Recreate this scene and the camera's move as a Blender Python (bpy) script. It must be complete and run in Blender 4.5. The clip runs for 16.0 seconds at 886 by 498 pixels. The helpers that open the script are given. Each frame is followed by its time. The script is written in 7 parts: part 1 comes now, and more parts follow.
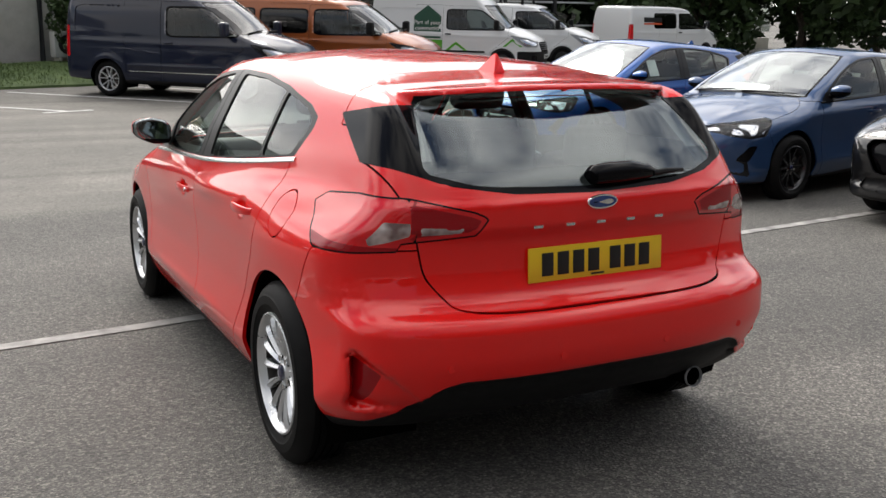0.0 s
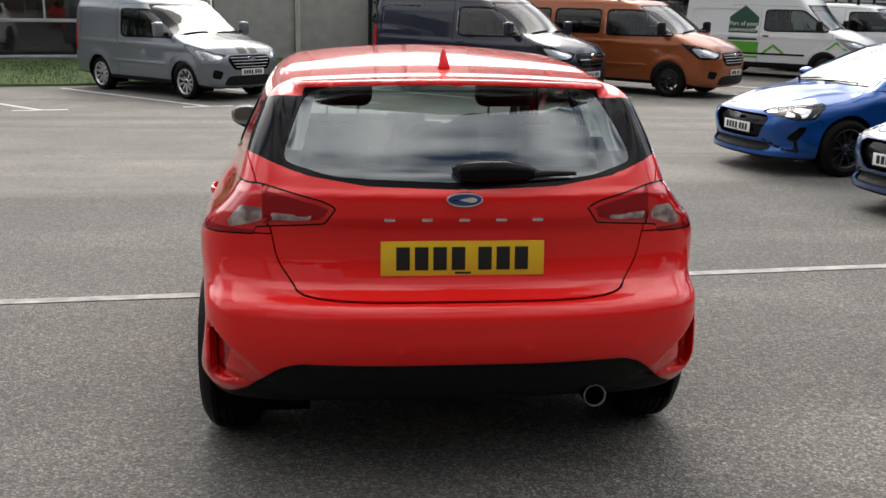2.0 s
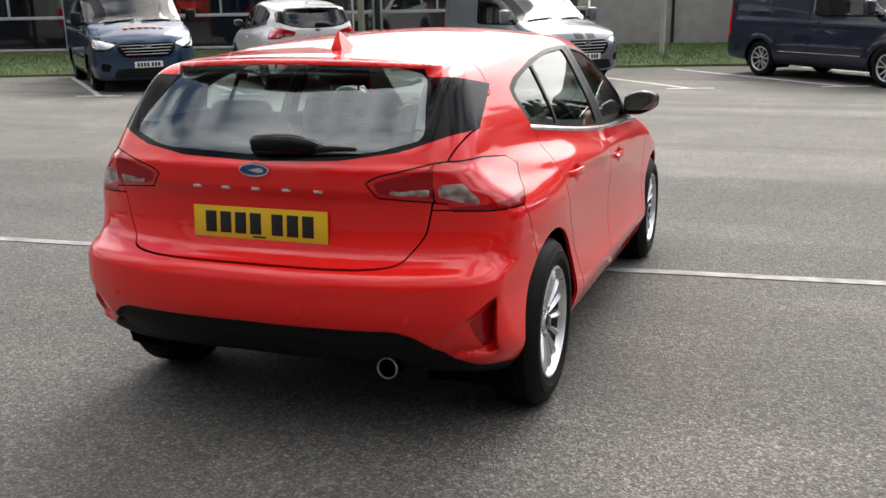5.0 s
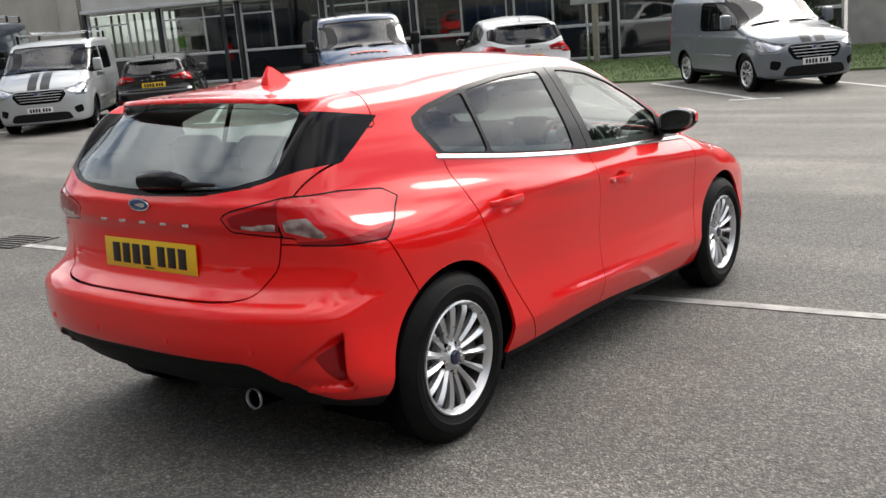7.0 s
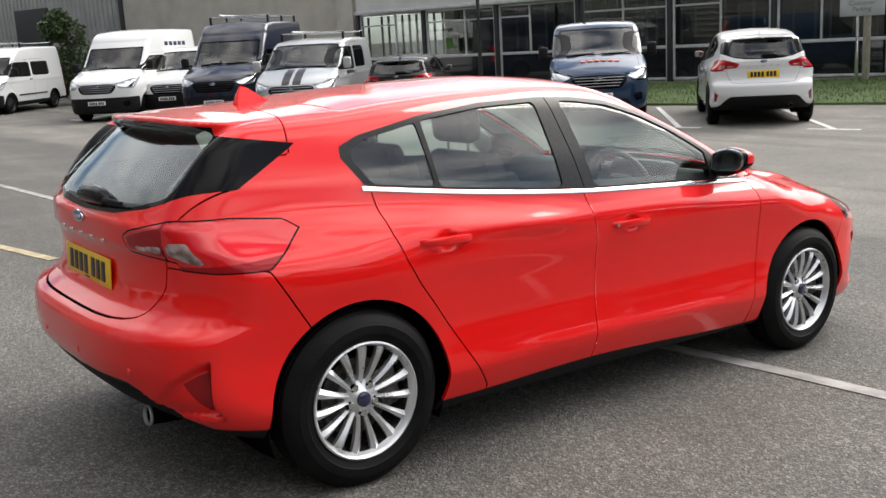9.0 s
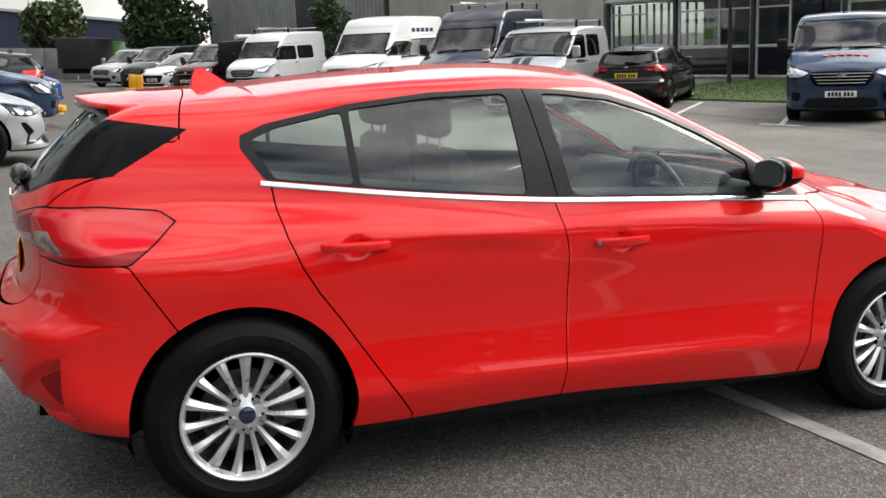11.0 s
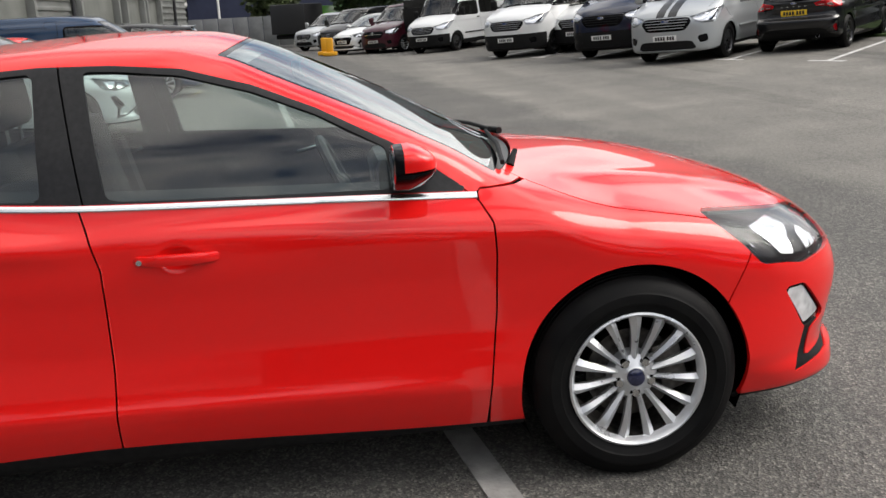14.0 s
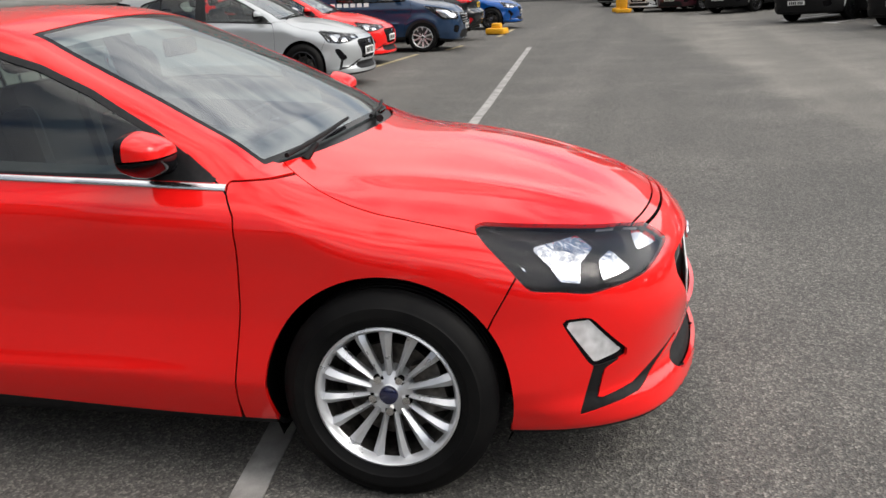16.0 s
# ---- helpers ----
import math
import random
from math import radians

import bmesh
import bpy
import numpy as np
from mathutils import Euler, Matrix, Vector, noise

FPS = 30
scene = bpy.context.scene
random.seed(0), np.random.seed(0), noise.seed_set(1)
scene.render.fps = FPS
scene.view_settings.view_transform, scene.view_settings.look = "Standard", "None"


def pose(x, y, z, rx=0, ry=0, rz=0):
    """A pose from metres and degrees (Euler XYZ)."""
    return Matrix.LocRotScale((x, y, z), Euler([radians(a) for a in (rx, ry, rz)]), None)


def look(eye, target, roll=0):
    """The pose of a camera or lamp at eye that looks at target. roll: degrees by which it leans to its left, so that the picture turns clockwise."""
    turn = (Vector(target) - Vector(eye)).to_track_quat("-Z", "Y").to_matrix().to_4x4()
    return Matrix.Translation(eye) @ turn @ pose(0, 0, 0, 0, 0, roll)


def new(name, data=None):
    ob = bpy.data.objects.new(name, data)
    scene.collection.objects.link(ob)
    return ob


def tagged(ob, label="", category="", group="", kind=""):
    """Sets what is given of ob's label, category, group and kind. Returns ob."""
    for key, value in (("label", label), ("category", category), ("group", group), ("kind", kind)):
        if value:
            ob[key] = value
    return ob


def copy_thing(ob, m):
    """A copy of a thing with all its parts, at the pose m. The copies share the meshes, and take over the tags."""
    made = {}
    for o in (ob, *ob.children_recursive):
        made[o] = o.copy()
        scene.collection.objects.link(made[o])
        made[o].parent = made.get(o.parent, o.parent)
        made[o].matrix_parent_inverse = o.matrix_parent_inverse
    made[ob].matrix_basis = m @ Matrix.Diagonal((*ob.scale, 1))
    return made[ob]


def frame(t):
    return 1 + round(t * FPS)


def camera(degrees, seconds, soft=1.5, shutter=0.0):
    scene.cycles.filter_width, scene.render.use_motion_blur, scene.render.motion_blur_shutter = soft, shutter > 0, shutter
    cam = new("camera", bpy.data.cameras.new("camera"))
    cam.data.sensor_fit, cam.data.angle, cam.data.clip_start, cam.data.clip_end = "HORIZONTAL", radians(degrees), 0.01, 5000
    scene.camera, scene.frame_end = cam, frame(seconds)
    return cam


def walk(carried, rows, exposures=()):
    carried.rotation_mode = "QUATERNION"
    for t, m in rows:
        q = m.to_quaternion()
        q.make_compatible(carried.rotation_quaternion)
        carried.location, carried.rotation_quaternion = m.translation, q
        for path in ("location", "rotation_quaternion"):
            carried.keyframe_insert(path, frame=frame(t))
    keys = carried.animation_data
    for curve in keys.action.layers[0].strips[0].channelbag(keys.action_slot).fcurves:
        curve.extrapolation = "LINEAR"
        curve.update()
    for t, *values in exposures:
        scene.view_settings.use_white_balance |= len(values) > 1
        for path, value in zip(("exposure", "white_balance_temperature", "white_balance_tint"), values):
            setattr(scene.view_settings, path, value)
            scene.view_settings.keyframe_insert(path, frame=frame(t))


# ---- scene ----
cam = camera(48.9, 16.0)
PATH = [
    (0, (-1.827, -3.204, 1.438), (-0.947, -1.453, 1.04), -0.2),
    (0.5, (-1.479, -3.37, 1.429), (-0.789, -1.53, 1.055), -1.6),
    (1, (-1.097, -3.526, 1.453), (-0.579, -1.63, 1.084), -1.1),
    (1.5, (-0.748, -3.603, 1.439), (-0.327, -1.689, 1.04), 1.7),
    (2, (-0.386, -3.666, 1.422), (-0.176, -1.717, 1.023), 0.7),
    (2.5, (-0.013, -3.712, 1.429), (0.062, -1.749, 1.052), -0.5),
    (3, (0.334, -3.701, 1.418), (0.256, -1.749, 0.987), -0.9),
    (3.5, (0.7, -3.735, 1.419), (0.412, -1.795, 1.026), -1.9),
    (3.7, (0.838, -3.735, 1.426), (0.477, -1.808, 1.029), -2.2),
    (5.8, (2.173, -3.326, 1.416), (1.263, -1.592, 1.006), -0.9),
    (6, (2.286, -3.256, 1.432), (1.287, -1.568, 1.04), -1.7),
    (6.5, (2.642, -3.061, 1.431), (1.503, -1.459, 1.062), -2.0),
    (7, (2.938, -2.829, 1.442), (1.765, -1.257, 1.05), -3.0),
    (7.5, (3.156, -2.582, 1.465), (1.95, -1.038, 1.064), -0.6),
    (8, (3.429, -2.336, 1.467), (2.072, -0.925, 1.054), -1.3),
    (8.5, (3.613, -2.076, 1.483), (2.152, -0.767, 1.096), -1.0),
    (9, (3.713, -1.768, 1.495), (2.138, -0.591, 1.127), -0.9),
    (9.2, (3.761, -1.653, 1.498), (2.143, -0.532, 1.143), -1.5),
    (11.3, (3.895, -0.264, 1.475), (2.05, 0.39, 1.067), -0.2),
    (11.5, (3.887, -0.119, 1.481), (2.039, 0.518, 1.059), -0.7),
    (12, (3.794, 0.255, 1.471), (1.924, 0.846, 1.075), 1.5),
    (12.5, (3.773, 0.633, 1.456), (1.862, 1.066, 1.052), -0.6),
    (13, (3.764, 1.042, 1.486), (1.842, 1.439, 1.101), -1.4),
    (13.5, (3.654, 1.421, 1.477), (1.739, 1.802, 1.044), -2.6),
    (14, (3.62, 1.808, 1.455), (1.688, 2.025, 0.986), -3.1),
    (14.5, (3.593, 2.2, 1.469), (1.662, 2.339, 0.965), -3.3),
    (15, (3.501, 2.572, 1.473), (1.581, 2.528, 0.913), -1.4),
    (15.5, (3.488, 3.024, 1.47), (1.582, 2.769, 0.92), -2.3),
    (16, (3.396, 3.437, 1.488), (1.513, 3.022, 0.958), -2.0),
]
FALL_TURN = -math.degrees(math.atan(0.05))   # the red car's stand falls against the level yard
walk(cam, [(t, pose(0, 0, 0, FALL_TURN) @ look(eye, target, roll)) for t, eye, target, roll in PATH], exposures=((0.0, 0.15), (3.5, 0.30), (6.5, 0.40), (11.5, 0.31), (14.0, 0.11), (16.0, 0.11)))


# ---- light ----
SUN_ELEV, SUN_AZ = 42.0, 88.0   # degrees; azimuth counter-clockwise from +x
world = bpy.data.worlds.new("sky")
scene.world = world
world.use_nodes = True
wn, wl = world.node_tree.nodes, world.node_tree.links
wn.clear()
w_out = wn.new("ShaderNodeOutputWorld")
w_bg = wn.new("ShaderNodeBackground")
w_sky = wn.new("ShaderNodeTexSky")
w_sky.sky_type = "NISHITA"
w_sky.sun_disc = False
w_sky.sun_elevation = radians(SUN_ELEV)
w_sky.sun_rotation = radians(90 - SUN_AZ)
w_sky.air_density, w_sky.dust_density, w_sky.ozone_density = 1.0, 2.0, 1.0
w_co = wn.new("ShaderNodeTexCoord")
w_map = wn.new("ShaderNodeMapping")
w_map.inputs["Scale"].default_value = (1.0, 1.0, 3.0)
w_noise = wn.new("ShaderNodeTexNoise")
w_noise.inputs["Scale"].default_value = 2.3
w_noise.inputs["Detail"].default_value = 7.0
w_noise.inputs["Roughness"].default_value = 0.55
w_ramp = wn.new("ShaderNodeValToRGB")
w_ramp.color_ramp.elements[0].position = 0.36
w_ramp.color_ramp.elements[1].position = 0.62
w_shade = wn.new("ShaderNodeValToRGB")
w_shade.color_ramp.elements[0].position = 0.35
w_shade.color_ramp.elements[0].color = (17.4, 16.7, 15.9, 1)
w_shade.color_ramp.elements[1].position = 0.75
w_shade.color_ramp.elements[1].color = (11.8, 11.5, 11.2, 1)
w_mix = wn.new("ShaderNodeMix")
w_mix.data_type = "RGBA"
wl.new(w_co.outputs["Generated"], w_map.inputs["Vector"])
wl.new(w_map.outputs["Vector"], w_noise.inputs["Vector"])
wl.new(w_noise.outputs["Fac"], w_ramp.inputs["Fac"])
wl.new(w_noise.outputs["Fac"], w_shade.inputs["Fac"])
wl.new(w_ramp.outputs["Color"], w_mix.inputs["Factor"])
w_blue = wn.new("ShaderNodeVectorMath")
w_blue.operation = "SCALE"
w_blue.inputs["Scale"].default_value = 1.45
wl.new(w_sky.outputs["Color"], w_blue.inputs[0])
wl.new(w_blue.outputs["Vector"], w_mix.inputs["A"])
# the cloud brightens smoothly towards the sun behind it
_d = Vector((math.cos(radians(SUN_AZ)) * math.cos(radians(SUN_ELEV)), math.sin(radians(SUN_AZ)) * math.cos(radians(SUN_ELEV)), math.sin(radians(SUN_ELEV))))
w_dot = wn.new("ShaderNodeVectorMath")
w_dot.operation = "DOT_PRODUCT"
w_dot.inputs[1].default_value = _d
wl.new(w_co.outputs["Generated"], w_dot.inputs[0])
w_glow = wn.new("ShaderNodeMapRange")
w_glow.interpolation_type = "SMOOTHSTEP"
w_glow.inputs["From Min"].default_value, w_glow.inputs["From Max"].default_value = -0.35, 0.95
w_glow.inputs["To Min"].default_value, w_glow.inputs["To Max"].default_value = 0.32, 2.5
wl.new(w_dot.outputs["Value"], w_glow.inputs["Value"])
w_lit = wn.new("ShaderNodeVectorMath")
w_lit.operation = "SCALE"
wl.new(w_shade.outputs["Color"], w_lit.inputs[0])
wl.new(w_glow.outputs["Result"], w_lit.inputs["Scale"])
wl.new(w_lit.outputs["Vector"], w_mix.inputs["B"])
wl.new(w_mix.outputs["Result"], w_bg.inputs["Color"])
w_bg.inputs["Strength"].default_value = 0.083
wl.new(w_bg.outputs["Background"], w_out.inputs["Surface"])
sun = new("sun", bpy.data.lights.new("sun", "SUN"))
sun.data.energy = 2.1
sun.data.angle = radians(34)
sun.data.color = (1.0, 0.95, 0.88)
sun.matrix_basis = look(_d * 60, (0, 0, 0))


# ---- materials ----
def material(name, base=(0.5, 0.5, 0.5), rough=0.5, metal=0.0, coat=0.0, spec=0.5, emit=None):
    m = bpy.data.materials.new(name)
    m.use_nodes = True
    b = m.node_tree.nodes["Principled BSDF"]
    b.inputs["Base Color"].default_value = (*base, 1)
    b.inputs["Roughness"].default_value = rough
    b.inputs["Metallic"].default_value = metal
    b.inputs["Coat Weight"].default_value = coat
    b.inputs["Coat Roughness"].default_value = 0.03
    b.inputs["Specular IOR Level"].default_value = spec
    if emit:
        b.inputs["Emission Color"].default_value = (*emit[:3], 1)
        b.inputs["Emission Strength"].default_value = emit[3]
    m.diffuse_color = (*base, 1)
    return m


def vary(m, scale, low, high, detail=4.0, bump=0.0, bump_scale=None, rough=None, stretch=(1, 1, 1), dist=0.01):
    """Colour grain between two colours, relief and uneven gloss, in object space metres."""
    n, l = m.node_tree.nodes, m.node_tree.links
    b = n["Principled BSDF"]
    co = n.new("ShaderNodeTexCoord")
    mp = n.new("ShaderNodeMapping")
    mp.inputs["Scale"].default_value = stretch
    l.new(co.outputs["Object"], mp.inputs["Vector"])
    t = n.new("ShaderNodeTexNoise")
    t.inputs["Scale"].default_value = scale
    t.inputs["Detail"].default_value = detail
    l.new(mp.outputs["Vector"], t.inputs["Vector"])
    r = n.new("ShaderNodeValToRGB")
    r.color_ramp.elements[0].position, r.color_ramp.elements[1].position = 0.3, 0.7
    r.color_ramp.elements[0].color, r.color_ramp.elements[1].color = (*low, 1), (*high, 1)
    l.new(t.outputs["Fac"], r.inputs["Fac"])
    l.new(r.outputs["Color"], b.inputs["Base Color"])
    if bump:
        t2 = n.new("ShaderNodeTexNoise")
        t2.inputs["Scale"].default_value = bump_scale or scale * 4
        t2.inputs["Detail"].default_value = 3
        l.new(mp.outputs["Vector"], t2.inputs["Vector"])
        bp = n.new("ShaderNodeBump")
        bp.inputs["Strength"].default_value = bump
        bp.inputs["Distance"].default_value = dist
        l.new(t2.outputs["Fac"], bp.inputs["Height"])
        l.new(bp.outputs["Normal"], b.inputs["Normal"])
    if rough:
        rr = n.new("ShaderNodeMapRange")
        rr.inputs["To Min"].default_value, rr.inputs["To Max"].default_value = rough
        l.new(t.outputs["Fac"], rr.inputs["Value"])
        l.new(rr.outputs["Result"], b.inputs["Roughness"])
    return m


def paint(name, base, flake=0.0, rough=0.35):
    """Car paint: coloured base under clear lacquer, with a faint orange peel and road dust."""
    m = material(name, base, rough, 0.35 if flake else 0.0, 1.0, 0.1)
    n, l = m.node_tree.nodes, m.node_tree.links
    b = n["Principled BSDF"]
    co = n.new("ShaderNodeTexCoord")
    t = n.new("ShaderNodeTexNoise")
    t.inputs["Scale"].default_value = 3.0
    t.inputs["Detail"].default_value = 6
    l.new(co.outputs["Object"], t.inputs["Vector"])
    r = n.new("ShaderNodeMapRange")
    r.inputs["From Min"].default_value, r.inputs["From Max"].default_value = 0.3, 0.75
    r.inputs["To Min"].default_value, r.inputs["To Max"].default_value = 0.02, 0.06
    l.new(t.outputs["Fac"], r.inputs["Value"])
    l.new(r.outputs["Result"], b.inputs["Coat Roughness"])
    t2 = n.new("ShaderNodeTexNoise")
    t2.inputs["Scale"].default_value = 900 if flake else 160
    t2.inputs["Detail"].default_value = 1
    l.new(co.outputs["Object"], t2.inputs["Vector"])
    bp = n.new("ShaderNodeBump")
    bp.inputs["Strength"].default_value = 0.02
    bp.inputs["Distance"].default_value = 0.001
    l.new(t2.outputs["Fac"], bp.inputs["Height"])
    l.new(bp.outputs["Normal"], b.inputs["Coat Normal"])
    return m


def glass_material(name, tint=(0.6, 0.66, 0.63), gloss_tint=(1, 1, 1), ior=1.5):
    m = bpy.data.materials.new(name)
    m.use_nodes = True
    n, l = m.node_tree.nodes, m.node_tree.links
    n.clear()
    out = n.new("ShaderNodeOutputMaterial")
    mix = n.new("ShaderNodeMixShader")
    tr = n.new("ShaderNodeBsdfTransparent")
    tr.inputs["Color"].default_value = (*tint, 1)
    gl = n.new("ShaderNodeBsdfGlossy")
    gl.inputs["Color"].default_value = (*gloss_tint, 1)
    gl.inputs["Roughness"].default_value = 0.0
    f0 = ((ior - 1) / (ior + 1)) ** 2
    lw = n.new("ShaderNodeLayerWeight")
    lw.inputs["Blend"].default_value = 0.5
    pw = n.new("ShaderNodeMath")
    pw.operation = "POWER"
    pw.inputs[1].default_value = 5.0
    l.new(lw.outputs["Facing"], pw.inputs[0])
    fr = n.new("ShaderNodeMath")
    fr.operation = "MULTIPLY_ADD"
    fr.inputs[1].default_value, fr.inputs[2].default_value = 1.0 - f0, f0
    l.new(pw.outputs["Value"], fr.inputs[0])
    l.new(fr.outputs["Value"], mix.inputs["Fac"])
    l.new(tr.outputs["BSDF"], mix.inputs[1])
    l.new(gl.outputs["BSDF"], mix.inputs[2])
    l.new(mix.outputs["Shader"], out.inputs["Surface"])
    m.diffuse_color = (0.2, 0.25, 0.25, 1)
    return m


RED = paint("race red paint", (0.80, 0.008, 0.007))
BLUE = paint("bright blue paint", (0.004, 0.075, 0.31), 1, 0.3)
DEEP_BLUE = paint("deep blue paint", (0.026, 0.062, 0.15), 1, 0.3)
WHITE = paint("white van paint", (0.72, 0.73, 0.73))
SILVER = paint("silver paint", (0.42, 0.44, 0.45), 1, 0.35)
GREY = paint("grey metallic paint", (0.17, 0.19, 0.21), 1, 0.35)
NAVY = paint("navy paint", (0.010, 0.014, 0.032))
ORANGE = paint("burnt orange paint", (0.30, 0.080, 0.020), 1, 0.35)
STEEL_BLUE = paint("steel blue paint", (0.017, 0.042, 0.092), 1, 0.35)
MAROON = paint("maroon paint", (0.05, 0.008, 0.015))
BLACK_PAINT = paint("black paint", (0.006, 0.006, 0.007))
GLOSS_BLACK = material("gloss black trim", (0.005, 0.005, 0.006), 0.09, 0, 0.0, 0.12)
SATIN_BLACK = vary(material("satin black trim", (0.012, 0.012, 0.013), 0.34, spec=0.25), 60, (0.009, 0.009, 0.010), (0.016, 0.016, 0.017), bump=0.03)
PLASTIC = vary(material("textured black plastic", (0.010, 0.010, 0.010), 0.6, spec=0.16), 35, (0.007, 0.007, 0.008), (0.014, 0.014, 0.014), bump=0.15, bump_scale=400, dist=0.001)
GAP = material("panel gap shadow", (0.004, 0.004, 0.004), 0.9, spec=0.0)
CHROME = material("chrome", (0.82, 0.83, 0.84), 0.08, 1.0)
SATIN_CHROME = material("satin aluminium strip", (0.80, 0.81, 0.81), 0.22, 1.0)
ALLOY = vary(material("silver alloy", (0.66, 0.67, 0.68), 0.28, 0.65, 0.5), 14, (0.60, 0.61, 0.62), (0.72, 0.73, 0.74), rough=(0.22, 0.36))
DARK_ALLOY = material("dark alloy", (0.03, 0.03, 0.033), 0.3, 0.6, 0.4)
IRON = vary(material("brake iron", (0.08, 0.075, 0.07), 0.5, 0.9), 40, (0.035, 0.032, 0.03), (0.13, 0.12, 0.11))
RUBBER = vary(material("tyre rubber", (0.013, 0.013, 0.014), 0.42, spec=0.09), 9, (0.0045, 0.0045, 0.005), (0.010, 0.0098, 0.0095), bump=0.08, bump_scale=90, rough=(0.42, 0.62), dist=0.002)
LAMP_RED = material("red lamp lens", (0.62, 0.004, 0.008), 0.06, 0, 0.9, 0.3)
LAMP_DEEP = material("dark red lamp lens", (0.30, 0.004, 0.008), 0.08, 0, 0.3, 0.2)
LAMP_CLEAR = vary(material("clear lamp lens", (0.5, 0.42, 0.42), 0.10, 0.45, 0.8), 26, (0.22, 0.13, 0.13), (0.74, 0.66, 0.65), 1.0, bump=0.35, bump_scale=60, dist=0.004)
REFLECTOR = vary(material("lamp reflector", (0.8, 0.8, 0.82), 0.12, 1.0), 30, (0.55, 0.56, 0.58), (0.92, 0.92, 0.94), stretch=(1, 4, 1), bump=0.3, bump_scale=40, dist=0.004)
FROST = vary(material("silvered lamp insert", (0.80, 0.81, 0.83), 0.14, 1.0, 0.3), 22, (0.50, 0.51, 0.53), (0.92, 0.92, 0.93), 2.0, bump=0.5, bump_scale=26, dist=0.012)
FOG_LENS = vary(material("bright fog lamp lens", (0.78, 0.79, 0.80), 0.18, 0.2, 1.0), 30, (0.60, 0.61, 0.62), (0.86, 0.87, 0.88), 1.0, bump=0.3, bump_scale=45, dist=0.006)
HOUSING = material("lamp housing", (0.010, 0.010, 0.011), 0.3, spec=0.2)
LENS = glass_material("clear lens", (0.94, 0.95, 0.96), ior=1.33)
GLASS = glass_material("tinted window glass", (0.80, 0.90, 0.86), ior=1.7)
SCREEN_GLASS = glass_material("windscreen glass", (0.70, 0.80, 0.78), gloss_tint=(0.94, 0.98, 1.0), ior=2.9)
BEZEL = material("grey lamp bezel", (0.40, 0.41, 0.43), 0.28, 0.4, 0.5)
NUT = material("bright wheel nut", (0.62, 0.62, 0.61), 0.22, 1.0)
DARK_GLASS = glass_material("privacy window glass", (0.10, 0.11, 0.11), ior=1.62)
REAR_GLASS = glass_material("rear window glass", (0.70, 0.78, 0.76), gloss_tint=(0.90, 0.97, 1.0), ior=2.1)
VAN_GLASS = glass_material("van window glass", (0.34, 0.38, 0.37), ior=1.7)
CABIN = vary(material("dark cabin fabric", (0.022, 0.023, 0.025), 0.85), 120, (0.016, 0.016, 0.018), (0.032, 0.033, 0.036), bump=0.2, dist=0.002)
CABIN_PLASTIC = material("cabin plastic", (0.02, 0.021, 0.022), 0.5)
HEADLINER = material("pale headlining", (0.30, 0.30, 0.29), 0.9)
MIRROR = material("mirror glass", (0.42, 0.45, 0.46), 0.02, 1.0)
YELLOW_PLATE = material("yellow plate", (0.80, 0.52, 0.02), 0.35)
WHITE_PLATE = material("white plate", (0.78, 0.78, 0.76), 0.35)
INK = material("black lettering", (0.01, 0.01, 0.01), 0.4)
BADGE_BLUE = material("badge blue", (0.012, 0.045, 0.20), 0.12, 0, 1)
CAP_BLUE = material("wheel cap blue", (0.012, 0.015, 0.05), 0.15, 0, 1)


# ---- mesh tools ----
def curve(*pts):
    """A smooth curve through (position, value) pairs that never overshoots."""
    xs = np.array([p[0] for p in pts], float)
    ys = np.array([p[1] for p in pts], float)
    h = np.diff(xs)
    d = np.diff(ys) / h
    m = np.zeros(len(xs))
    m[0], m[-1] = d[0], d[-1]
    for i in range(1, len(xs) - 1):
        if d[i - 1] * d[i] > 0:
            w1, w2 = 2 * h[i] + h[i - 1], h[i] + 2 * h[i - 1]
            m[i] = (w1 + w2) / (w1 / d[i - 1] + w2 / d[i])

    def exact(q):
        i = np.clip(np.searchsorted(xs, q) - 1, 0, len(h) - 1)
        t = (q - xs[i]) / h[i]
        return ((1 + 2 * t) * (1 - t) ** 2 * ys[i] + t * (1 - t) ** 2 * h[i] * m[i]
                + t * t * (3 - 2 * t) * ys[i + 1] + t * t * (t - 1) * h[i] * m[i + 1])
    tab_x = np.linspace(xs[0], xs[-1], 16001)
    tab_y = exact(tab_x)
    k = 16000 / (xs[-1] - xs[0])

    def at(q):
        u = np.clip((np.asarray(q, float) - xs[0]) * k, 0, 15999.999)
        i = u.astype(np.int32)
        return tab_y[i] + (tab_y[i + 1] - tab_y[i]) * (u - i)
    return at


def smax(a, b, k):
    e = np.clip(0.5 + 0.5 * (a - b) / k, 0, 1)
    return b + (a - b) * e + k * e * (1 - e)


def smin(a, b, k):
    return -smax(-a, -b, k)


def step(a, b, x):
    t = np.clip((x - a) / (b - a), 0, 1)
    return t * t * (3 - 2 * t)


